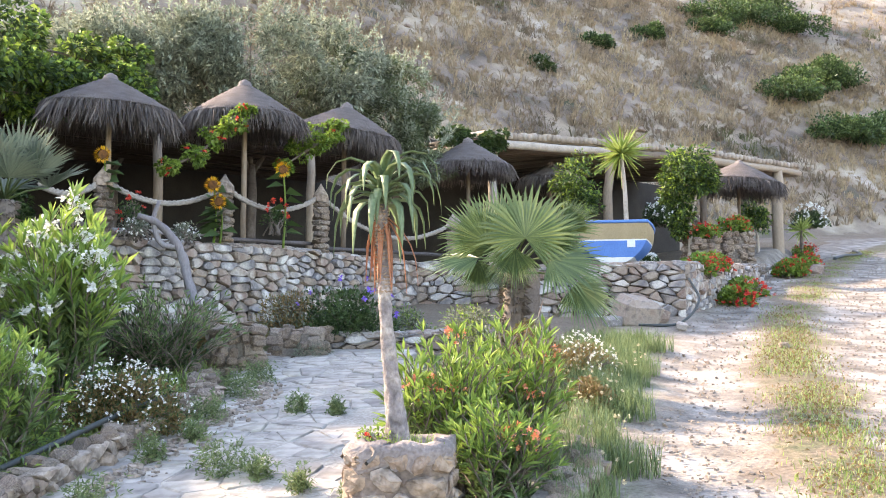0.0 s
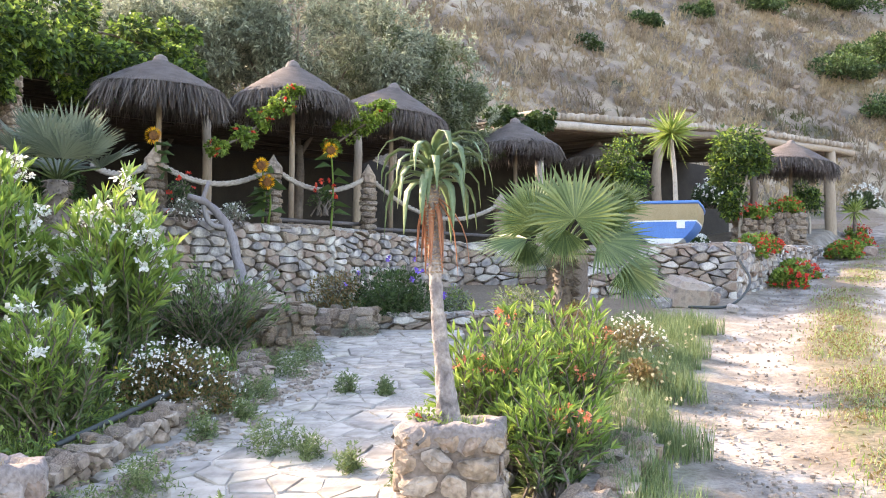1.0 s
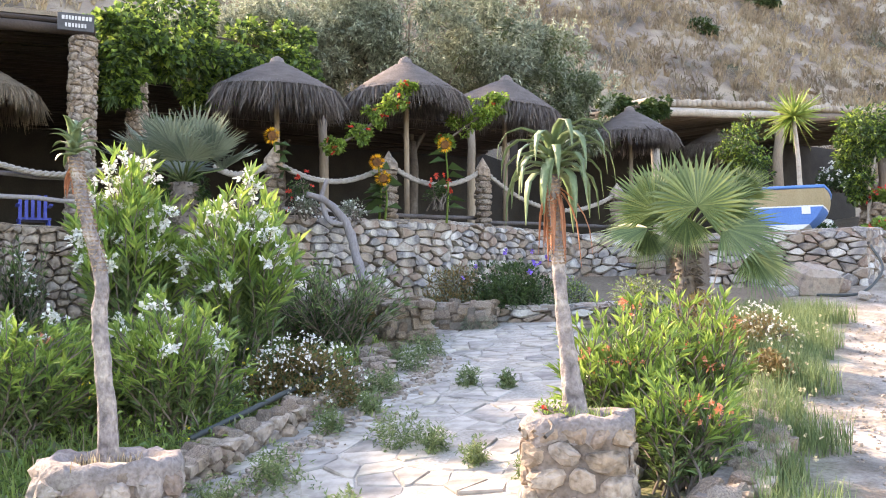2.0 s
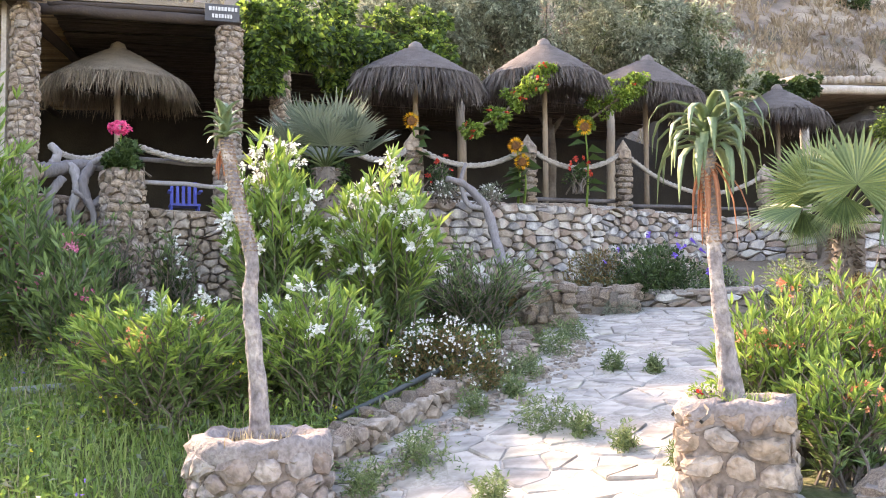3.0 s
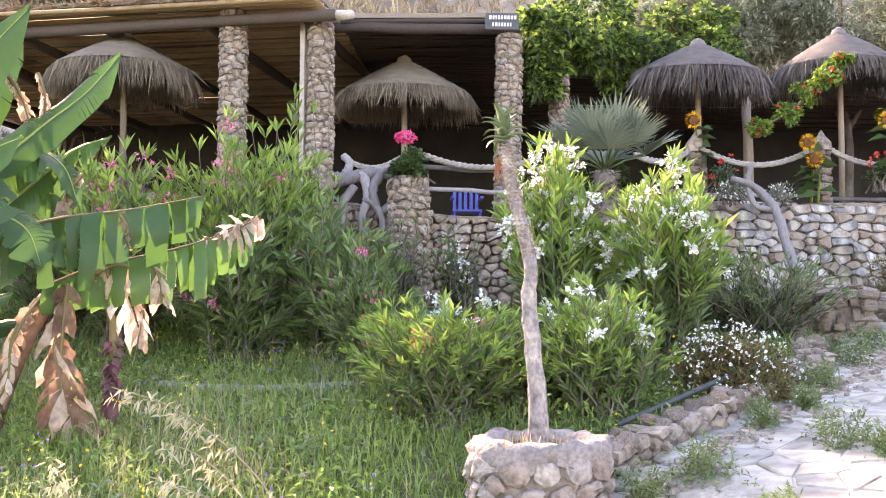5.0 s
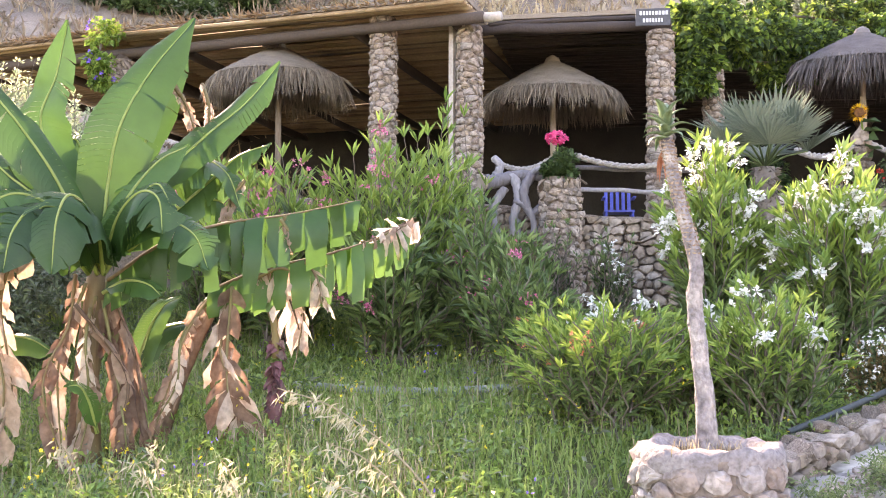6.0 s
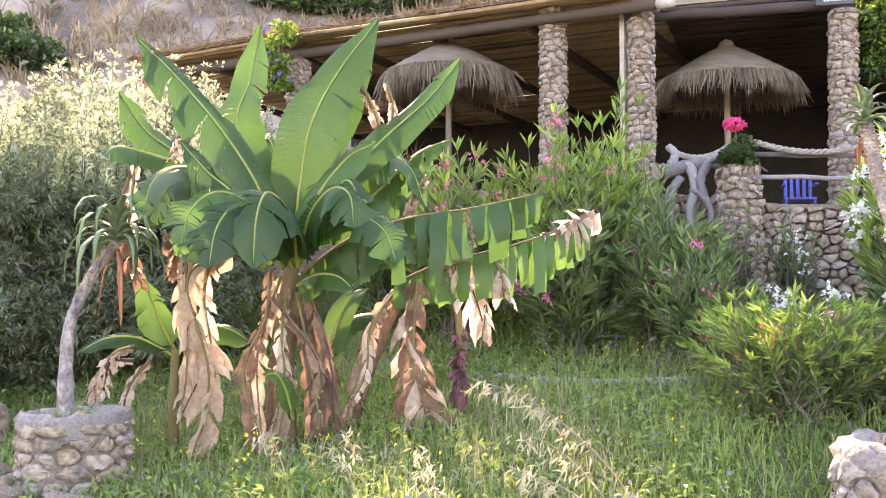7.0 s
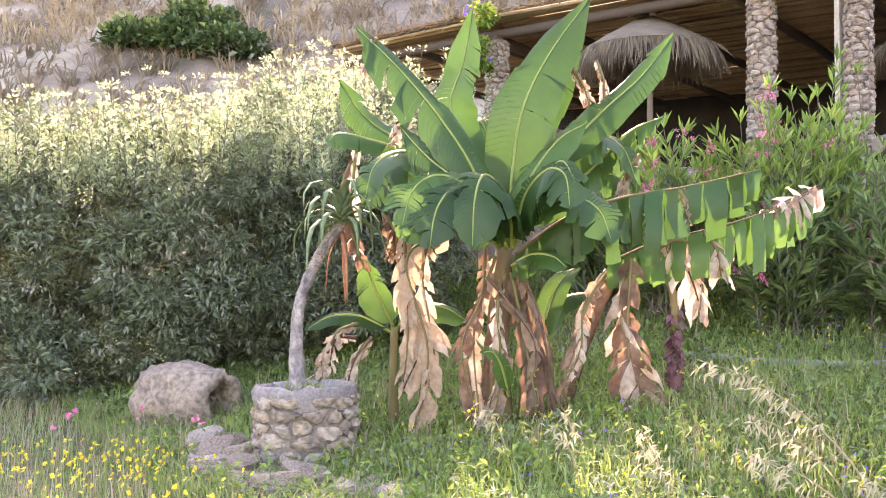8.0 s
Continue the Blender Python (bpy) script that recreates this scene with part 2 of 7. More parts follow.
def ground_material():
    m = mat("ground", [(0.19, 0.145, 0.1), (0.29, 0.225, 0.16)], 0.9, 0.95, 0.0, "none", fine=14, dirt=0.3)
    t = m.node_tree
    n, l = t.nodes, t.links
    b = n["Principled BSDF"]
    base = b.inputs["Base Color"].links[0].from_socket
    co = n.new("ShaderNodeTexCoord")

    def tex(s, d=5):
        x = n.new("ShaderNodeTexNoise")
        x.inputs["Scale"].default_value, x.inputs["Detail"].default_value = s, d
        l.new(co.outputs["Object"], x.inputs["Vector"])
        return x.outputs[0]

    def ramp(src, stops):
        r = n.new("ShaderNodeValToRGB")
        e = r.color_ramp.elements
        while len(e) < len(stops):
            e.new(0.5)
        for i, (p, c) in enumerate(stops):
            e[i].position, e[i].color = p, (*c, 1)
        l.new(src, r.inputs[0])
        return r.outputs[0]

    def layer(below, colour, attr, noise, gain=2.2):
        a = n.new("ShaderNodeAttribute")
        a.attribute_name = attr
        k = n.new("ShaderNodeMath")
        k.operation = "MULTIPLY_ADD"
        l.new(noise, k.inputs[0])
        k.inputs[1].default_value = gain
        k.inputs[2].default_value = -gain / 2 - 0.5
        s = n.new("ShaderNodeMath")
        s.operation, s.use_clamp = "MULTIPLY_ADD", True
        l.new(a.outputs["Fac"], s.inputs[0])
        s.inputs[1].default_value = 2.0
        l.new(k.outputs[0], s.inputs[2])
        mx = n.new("ShaderNodeMix")
        mx.data_type = "RGBA"
        l.new(s.outputs[0], mx.inputs[0])
        l.new(below, mx.inputs[6])
        l.new(colour, mx.inputs[7])
        return mx.outputs[2]

    grass = ramp(tex(7), [(0.3, (0.07, 0.085, 0.03)), (0.5, (0.12, 0.14, 0.05)), (0.7, (0.24, 0.21, 0.12))])
    hill = ramp(tex(0.3, 12), [(0.3, (0.1, 0.105, 0.06)), (0.41, (0.2, 0.16, 0.13)), (0.5, (0.34, 0.27, 0.21)), (0.6, (0.46, 0.38, 0.28)), (0.72, (0.56, 0.5, 0.43))])
    road = ramp(tex(2.2, 10), [(0.3, (0.13, 0.11, 0.09)), (0.45, (0.26, 0.23, 0.195)), (0.6, (0.4, 0.36, 0.315)), (0.75, (0.52, 0.48, 0.43))])
    c = layer(base, grass, "grassy", tex(2.5))
    c = layer(c, hill, "hilly", tex(1.5))
    c = layer(c, road, "track", tex(3.5), 1.4)
    grain = n.new("ShaderNodeMix")
    grain.data_type, grain.blend_type = "RGBA", "MULTIPLY"
    grain.inputs[0].default_value = 0.6
    l.new(c, grain.inputs[6])
    l.new(ramp(tex(28, 6), [(0.3, (0.5, 0.48, 0.46)), (0.62, (1, 1, 1))]), grain.inputs[7])
    l.new(grain.outputs[2], b.inputs["Base Color"])
    bp = n.new("ShaderNodeBump")
    bp.inputs["Strength"].default_value, bp.inputs["Distance"].default_value = 0.7, 0.04
    l.new(tex(18, 8), bp.inputs["Height"])
    l.new(bp.outputs[0], b.inputs["Normal"])
    return m


GROUND = ground_material()
# ---------------------------------------------------------------- ground
FRONT = [(-70, -6), (-30, 3.2), (-14, 8.1), (-9.5, 9.3), (-7.3, 10.1), (-6.5, 10.9), (-5.8, 11.2), (-4.5, 13.7), (-2.46, 16.06), (-0.47, 18.7),
         (1.0, 18.9), (1.6, 16.9), (3.9, 16.5), (6.9, 23), (10.6, 31.3), (17, 44), (80, 170)]


HILL = [(-160, -90), (-44, -16), (-23, 5), (-12.5, 17.8), (-3.5, 27.5), (5, 36.5), (16, 47), (34, 57), (90, 66), (260, 40)]


def inside(px, py, line=FRONT):
    """Signed distance behind the terrace's front line, or the hill's foot."""
    best = np.full(px.shape, 1e9)
    for (ax, ay), (bx, by) in zip(line[:-1], line[1:]):
        dx, dy = bx - ax, by - ay
        k = np.clip(((px - ax) * dx + (py - ay) * dy) / (dx * dx + dy * dy), 0, 1)
        ex, ey = px - ax - k * dx, py - ay - k * dy
        dist = np.hypot(ex, ey)
        better = dist < best - 1e-9
        best = np.where(better, dist, best)
    ring = [*line, (900, 900), (-900, 900), (-900, line[0][1])]
    odd = np.zeros(px.shape, bool)
    for (ax, ay), (bx, by) in zip(ring, ring[1:] + ring[:1]):
        if ay != by:
            odd ^= ((ay > py) != (by > py)) & (px < ax + (py - ay) * (bx - ax) / (by - ay))
    return np.where(odd, best, -best)


def bumps(px, py):
    return 0.5 * np.sin(px * 0.31 + 1) * np.cos(py * 0.27) + 0.3 * np.sin(px * 0.83 + py * 0.61) + 0.2 * np.sin(px * 1.7 - py * 1.3)


def lower(px, py):
    n = 0.145 * py - 0.4
    z = np.where(n > 2, n, np.log1p(np.exp(np.clip(n * 8, -40, 40))) / 8)
    z = z + 0.08 * np.clip(-px - 2.5, 0, 14) * np.clip((py - 2.5) / 6, 0, 1) + 0.04 * np.clip(-px - 8, 0, 20)
    z = z - 0.35 * np.exp(-((px + 3.2) ** 2 + (py - 5.0) ** 2) / 2.2)
    return np.minimum(z, 9 + 0.02 * z)


def terrace_z(px, py):
    return 2.93 + 0.145 * np.clip(py - 21, 0, 11) * np.clip((px + 4) / 12, 0, 1) - 0.45 * np.exp(-((px + 6.9) ** 2 + (py - 11.4) ** 2) / 1.4)


def height(px, py):
    px, py = np.asarray(px, float), np.asarray(py, float)
    d = inside(px, py)
    lo = lower(px, py) + 0.03 * bumps(px * 2, py * 2)
    up = np.minimum(terrace_z(px, py), 8)
    up = np.maximum(up, lo * np.clip((py - 33) / 8, 0, 1))
    s = np.clip((d - 0.14) / 0.2, 0, 1)
    back = np.maximum(0, inside(px, py, HILL))
    ridge = 44 + 76 * np.clip((px + 45) / 35, 0, 1)
    rise = ridge * (1 - np.exp(-0.7 * back / ridge)) * 1.15
    rise = rise + np.minimum(back / 6, 1) * (0.35 * bumps(px * 0.8, py * 0.8) + 0.8 * bumps(px * 0.17, py * 0.21))
    return lo * (1 - s) + up * s + rise


def gz(x, y):
    return float(height(np.array([x]), np.array([y]))[0])


def axis(a, b, step, far):
    mid, out, low = list(np.arange(a, b, step)), [], []
    for start, way, into in ((b, 1, out), (a, -1, low)):
        k, v = step, start
        if way < 0:
            k *= 1.2
            v -= k
        while abs(v) < far:
            into.append(v)
            k *= 1.2
            v += way * k
        into.append(way * far)
    return np.array(low[::-1] + mid + out)


ROAD = [(1.5, -30), (1.6, 0), (2.9, 8), (3.9, 12), (5.6, 17), (8.6, 24), (12.6, 32), (18.5, 41.5), (28, 49), (48, 56)]


def road_uv(px, py):
    """Distance across the road from its middle, positive to the right."""
    best, sign = np.full(px.shape, 1e9), np.ones(px.shape)
    for (ax, ay), (bx, by) in zip(ROAD[:-1], ROAD[1:]):
        dx, dy = bx - ax, by - ay
        k = np.clip(((px - ax) * dx + (py - ay) * dy) / (dx * dx + dy * dy), 0, 1)
        ex, ey = px - ax - k * dx, py - ay - k * dy
        dist = np.hypot(ex, ey)
        better = dist < best
        best = np.where(better, dist, best)
        sign = np.where(better, np.sign(ex * dy - ey * dx), sign)
    return best * sign


def build_ground():
    gx, gy = axis(-26, 18, 0.22, 900), axis(-3, 44, 0.22, 900)
    X, Y = np.meshgrid(gx, gy)
    Z = height(X, Y)
    nx, ny = len(gx), len(gy)
    r = road_uv(X, Y)
    d = inside(X, Y)
    fade = np.clip((60 - np.hypot(X, Y)) / 10, 0, 1)
    wave = 0.12 * np.sin(Y * 1.7) + 0.1 * np.sin(X * 3.1 + Y)
    r = r + wave
    lane = np.clip(1.35 - np.abs(r + 0.85) / 0.5, 0, 1) + np.clip(1.35 - np.abs(r - 1.1) / 0.75, 0, 1)
    track = np.clip(lane, 0, 1) * fade
    track = np.maximum(track, 0.55 * (np.abs(r) < 2.4) * fade * (np.abs(r - 0.1) > 0.4))
    Z = Z - 0.05 * np.clip(lane, 0, 1) * fade
    hilly = np.clip(inside(X, Y, HILL) / 2 + 0.5, 0, 1)
    grassy = np.where((d < 0) & (r < -1.5) & (hilly < 0.5), 0.75, 0.0)
    grassy = np.maximum(grassy, np.where((np.abs(r - 0.1) < 0.42), 0.42, 0))
    grassy = np.where((d < 0) & (d > -1.6) & (X > 0), 0.2, grassy)
    grassy = np.where((X > -1.3) & (Y > 12.8) & (r < -1.5), 0.12, grassy)
    idx = np.arange(nx * ny).reshape(ny, nx)
    quads = np.stack([idx[:-1, :-1], idx[:-1, 1:], idx[1:, 1:], idx[1:, :-1]], -1).reshape(-1, 4)
    me = bpy.data.meshes.new("ground")
    me.from_pydata(np.stack([X.ravel(), Y.ravel(), Z.ravel()], -1).tolist(), [], quads.tolist())
    me.polygons.foreach_set("use_smooth", np.ones(len(me.polygons), bool))
    for name, a in (("track", track), ("hilly", hilly), ("grassy", grassy)):
        me.attributes.new(name, "FLOAT", "POINT").data.foreach_set("value", a.ravel().astype(np.float32))
    me.materials.append(GROUND)
    tagged(new("ground", me), "dry earth, grass and pale gravel track rising to a hillside", "ground", kind="structure")


build_ground()
# ---------------------------------------------------------------- builders
rng = np.random.default_rng(7)


def thing(name, x, y, z, label, category, group="", kind="", rz=0.0):
    ob = new(name)
    ob.location, ob.rotation_euler = (x, y, z), (0, 0, rz)
    ob.empty_display_size = 0.1
    return tagged(ob, label, category, group, kind)


def mesh_of(name, V, F, material, smooth=False):
    me = bpy.data.meshes.new(name)
    V = np.asarray(V, float)
    me.from_pydata(V.tolist(), [], [tuple(int(i) for i in f) for f in F] if not isinstance(F, np.ndarray) else F.tolist())
    if smooth:
        me.polygons.foreach_set("use_smooth", np.ones(len(me.polygons), bool))
    me.materials.append(material)
    return me


def part(name, VF, material, parent, label="", smooth=False, kind=""):
    """One mesh object under a thing or a part."""
    ob = new(name, mesh_of(name, VF[0], VF[1], material, smooth))
    ob.parent = parent
    return tagged(ob, label, kind=kind)


def join(*pieces):
    V, F, k = [], [], 0
    for v, f in pieces:
        V.append(np.asarray(v, float))
        F += [tuple(int(i) + k for i in q) for q in f]
        k += len(v)
    return np.concatenate(V), F


def frame_at(d):
    d = d / (np.linalg.norm(d) + 1e-9)
    a = np.array([0, 0, 1.0]) if abs(d[2]) < 0.9 else np.array([1.0, 0, 0])
    s = np.cross(d, a)
    s /= np.linalg.norm(s)
    return d, s, np.cross(s, d)


def tube(pts, radii, n=8, wob=0.0, cap=True):
    pts = np.asarray(pts, float)
    radii = np.broadcast_to(np.asarray(radii, float), (len(pts),))
    V, F = [], []
    side = None
    for i, p in enumerate(pts):
        d = pts[min(i + 1, len(pts) - 1)] - pts[max(i - 1, 0)]
        d = d / (np.linalg.norm(d) + 1e-9)
        if side is None:
            side = frame_at(d)[1]
        side = side - d * side.dot(d)
        side /= np.linalg.norm(side) + 1e-9
        up = np.cross(side, d)
        for k in range(n):
            a = 2 * math.pi * k / n
            r = radii[i] * (1 + wob * rng.normal())
            V.append(p + r * (math.cos(a) * side + math.sin(a) * up))
        if i:
            o = (i - 1) * n
            F += [(o + k, o + (k + 1) % n, o + n + (k + 1) % n, o + n + k) for k in range(n)]
    if cap:
        F += [tuple(range(n))[::-1], tuple(range((len(pts) - 1) * n, len(pts) * n))]
    return np.array(V), F


def smooth_line(ctrl, n=12):
    """Catmull-Rom curve through a few control points."""
    c = np.asarray(ctrl, float)
    c = np.vstack([2 * c[0] - c[1], c, 2 * c[-1] - c[-2]])
    out = []
    for i in range(1, len(c) - 2):
        for t in np.linspace(0, 1, n, endpoint=False):
            a, b, d, e = c[i - 1:i + 3]
            out.append(0.5 * (2 * b + (d - a) * t + (2 * a - 5 * b + 4 * d - e) * t * t + (3 * b - a - 3 * d + e) * t ** 3))
    return np.array(out + [c[-2]])


def box(cx, cy, cz, sx, sy, sz, rz=0.0, jit=0.0):
    c, s = math.cos(rz), math.sin(rz)
    V = []
    for k in range(8):
        x, y, z = ((k & 1) - 0.5) * sx, ((k >> 1 & 1) - 0.5) * sy, ((k >> 2) - 0.5) * sz
        x, y, z = x + jit * rng.normal(), y + jit * rng.normal(), z + jit * rng.normal()
        V.append((cx + c * x - s * y, cy + s * x + c * y, cz + z))
    return np.array(V), [(0, 2, 3, 1), (4, 5, 7, 6), (0, 1, 5, 4), (2, 6, 7, 3), (0, 4, 6, 2), (1, 3, 7, 5)]


def lathe(prof, n=24, wob=0.0):
    """Profile of (radius, height), turned round z."""
    V, F = [], []
    for i, (r, z) in enumerate(prof):
        for k in range(n):
            a = 2 * math.pi * k / n
            q = r * (1 + wob * rng.normal())
            V.append((q * math.cos(a), q * math.sin(a), z + wob * r * rng.normal() * 0.5))
        if i:
            o = (i - 1) * n
            F += [(o + k, o + (k + 1) % n, o + n + (k + 1) % n, o + n + k) for k in range(n)]
    return np.array(V), F


def slab(poly, z0, z1):
    """A flat slab over a plan polygon (counter-clockwise)."""
    n = len(poly)
    V = [(x, y, z0) for x, y in poly] + [(x, y, z1) for x, y in poly]
    F = [tuple(range(n))[::-1], tuple(range(n, 2 * n))] + [(k, (k + 1) % n, n + (k + 1) % n, n + k) for k in range(n)]
    return np.array(V), F


# --- leaves ---------------------------------------------------------------
def unit(a):
    return a / (np.linalg.norm(a, axis=-1, keepdims=True) + 1e-9)


def leaves(P, D, L, W, droop=0.2, fold=0.2, at=0.45):
    """Two-faced folded leaves at P along D, with lengths L and widths W."""
    N = len(P)
    P, D = np.asarray(P, float), unit(np.asarray(D, float))
    L, W = np.broadcast_to(L, (N,))[:, None], np.broadcast_to(W, (N,))[:, None]
    up = np.tile([0, 0, 1.0], (N, 1)) + 0.5 * rng.normal(size=(N, 3))
    S = unit(np.cross(D, up))
    Nn = np.cross(S, D)
    mid = P + D * L * at
    V = np.empty((N, 4, 3))
    V[:, 0] = P
    V[:, 1] = mid + S * W / 2 + Nn * W * fold
    V[:, 2] = P + D * L - np.array([0, 0, 1.0]) * L * droop
    V[:, 3] = mid - S * W / 2 + Nn * W * fold
    o = np.arange(N)[:, None] * 4
    F = np.concatenate([o + [0, 1, 2], o + [0, 2, 3]])
    return V.reshape(-1, 3), F


def blades(P, H, W, lean=0.35, dirs=None):
    """Grass blades: bent slender triangles of two segments."""
    N = len(P)
    a = rng.uniform(0, 2 * math.pi, N) if dirs is None else dirs
    d = np.stack([np.cos(a), np.sin(a), 0 * a], -1)
    s = np.stack([-np.sin(a), np.cos(a), 0 * a], -1)
    H, W = np.broadcast_to(H, (N,))[:, None], np.broadcast_to(W, (N,))[:, None]
    k = lean * rng.uniform(0.3, 1.4, (N, 1))
    z = np.array([0, 0, 1.0])
    V = np.empty((N, 5, 3))
    V[:, 0], V[:, 1] = P - s * W / 2, P + s * W / 2
    m = P + z * H * 0.6 + d * H * k * 0.35
    V[:, 2], V[:, 3] = m + s * W * 0.4, m - s * W * 0.4
    V[:, 4] = P + z * H * (1 - 0.3 * k) + d * H * k
    o = np.arange(N)[:, None] * 5
    F = [tuple(q) for q in (o + [0, 1, 2, 3]).tolist()] + [tuple(q) for q in (o + [3, 2, 4]).tolist()]
    return V.reshape(-1, 3), F


def flowers(P, size, petals=5, up=0.6):
    """Small open blossoms: a ring of petals each."""
    N = len(P)
    P = np.repeat(np.asarray(P, float), petals, 0)
    n = unit(np.repeat(rng.normal(size=(N, 3)) + [0, -0.8, up], petals, 0))
    ref = unit(np.cross(n, [0.3, 0.2, 1.0]))
    ref2 = np.cross(n, ref)
    a = np.tile(np.arange(petals) * 2 * math.pi / petals, N)[:, None]
    d = np.cos(a) * ref + np.sin(a) * ref2 + 0.35 * n
    size = np.repeat(np.broadcast_to(size, (N,)), petals)
    return leaves(P, d, size, size * 0.8, 0.05, 0.1, 0.6)


def ball(n, rx, ry, rz, shell=0.55):
    d = unit(rng.normal(size=(n, 3)))
    r = rng.uniform(shell, 1, (n, 1)) ** 0.7
    return d * r * [rx, ry, rz], d


def clumps(n, k, rx, ry, rz, size, flat=0.75):
    """Points on k uneven clumps over an ellipsoid: positions and outward ways."""
    c, _ = ball(k, rx, ry, rz, 0.35)
    c[:, 2] = np.abs(c[:, 2]) if rz > 0 else c[:, 2]
    which = rng.integers(0, k, n)
    s = size * rng.uniform(0.55, 1.25, k)[which][:, None]
    p, d = ball(n, 1, 1, flat, 0.5)
    return c[which] + p * s, unit(d + 0.4 * unit(c[which] + 1e-3))


def stems(n, h, spread, lean=0.0, base=0.12, curve=0.3):
    """Stem lines from a root up and outwards: list of (k, 3) arrays."""
    out = []
    for _ in range(n):
        a = rng.uniform(0, 2 * math.pi)
        r = spread * math.sqrt(rng.uniform(0.02, 1))
        hh = h * rng.uniform(0.6, 1.05) * (1 - 0.35 * (r / spread) ** 2)
        b = np.array([base * rng.normal(), base * rng.normal(), -0.05])
        tip = np.array([r * math.cos(a) + lean, r * math.sin(a), hh])
        t = np.linspace(0, 1, 6)[:, None]
        mid = np.array([0, 0, curve * hh])
        out.append(b * (1 - t) + tip * t + mid * (t * (1 - t)) * 1.2 + np.concatenate([0.02 * rng.normal(size=(6, 2)), np.zeros((6, 1))], 1))
    return out


def along(lines, per, start=0.35):
    """Points, ways and shares along stems."""
    P, D, T = [], [], []
    for s in lines:
        t = np.sort(rng.uniform(start, 1.0, per))
        t[-max(1, per // 6):] = 1.0
        q = t * (len(s) - 1)
        i = np.minimum(q.astype(int), len(s) - 2)
        f = (q - i)[:, None]
        P.append(s[i] * (1 - f) + s[i + 1] * f)
        D.append(s[i + 1] - s[i])
        T.append(t)
    return np.concatenate(P), unit(np.concatenate(D)), np.concatenate(T)


def stemmesh(lines, r=0.008, n=4):
    return join(*[tube(s, np.linspace(r, r * 0.4, len(s)), n, cap=False) for s in lines])


# --- stones ---------------------------------------------------------------
def stone_meshes(material, count=8, name="stone"):
    out = []
    for _ in range(count):
        bm = bmesh.new()
        bmesh.ops.create_cube(bm, size=1)
        for v in bm.verts:
            v.co += Vector(rng.normal(size=3) * 0.1)
        bmesh.ops.bevel(bm, geom=list(bm.edges), offset=0.2, segments=1, affect="EDGES", profile=0.6)
        for v in bm.verts:
            v.co += Vector(rng.normal(size=3) * 0.025)
        me = bpy.data.meshes.new(name)
        bm.to_mesh(me)
        bm.free()
        me.materials.append(material)
        out.append(me)
    return out


RUBBLE, LIMES, FIELD = stone_meshes(STONE), stone_meshes(PITTED), stone_meshes(STONE)


def put_stone(parent, meshes, loc, rz, size, tilt=0.08, name="stone"):
    ob = new(name, meshes[int(rng.integers(len(meshes)))])
    ob.parent = parent
    ob.location = loc
    ob.rotation_euler = (tilt * rng.normal(), tilt * rng.normal() * 1.6, rz + 0.06 * rng.normal())
    ob.scale = size
    return ob


def face_stones(parent, meshes, a, b, z0, z1, wide=(0.14, 0.38), tall=(0.09, 0.19), deep=0.2, skip=0.0, out=0.02):
    """Rubble courses on the face from a to b (outward side to the right of a to b); z0, z1: feet and tops at both ends."""
    a, b = np.array(a, float), np.array(b, float)
    L = np.linalg.norm(b - a)
    u = (b - a) / L
    nrm = np.array([u[1], -u[0]])
    ang = math.atan2(u[1], u[0])
    z = 0.0
    top = max(z1[0] - z0[0], z1[1] - z0[1])
    while z < top - 0.03:
        h = min(rng.uniform(*tall), top - z)
        if top - z - h < 0.06:
            h = top - z
        s = -rng.uniform(0, 0.1)
        while s < L:
            w = rng.uniform(*wide)
            m = min(max(s + w / 2, 0), L)
            f = m / L
            zb = z0[0] * (1 - f) + z0[1] * f
            zt = z1[0] * (1 - f) + z1[1] * f
            room = zt - zb - z
            if rng.uniform() >= skip and room > 0.04:
                hh = min(h * rng.uniform(0.75, 1.4), room)
                p = a + u * m + nrm * (out - deep / 2 + 0.025 * rng.normal())
                put_stone(parent, meshes, (p[0], p[1], zb + z + hh / 2 + 0.012 * rng.normal()), ang + 0.05 * rng.normal(), (w * rng.uniform(0.84, 1.04), deep * rng.uniform(0.85, 1.3), hh * 0.96))
            s += w
        z += h


def cells(pts, gap, reach):
    """Irregular convex cells round points in a plane, parted by joints of that width."""
    out = []
    for p in pts:
        poly = [p + reach * np.array([math.cos(a), math.sin(a)]) for a in np.linspace(0.3, 0.3 + 2 * math.pi, 10, endpoint=False)]
        for q in pts[np.hypot(*(pts - p).T) < 2.1 * reach]:
            d = q - p
            if not d.any():
                continue
            L = np.linalg.norm(d)
            u, lim, cut = d / L, L / 2 - gap / 2, []
            for a, b in zip(poly, poly[1:] + poly[:1]):
                da, db = (a - p) @ u - lim, (b - p) @ u - lim
                if da <= 0:
                    cut.append(a)
                if da * db < 0:
                    cut.append(a + (b - a) * da / (da - db))
            poly = cut
            if len(poly) < 3:
                break
        if len(poly) >= 3:
            out.append(poly)
    return out


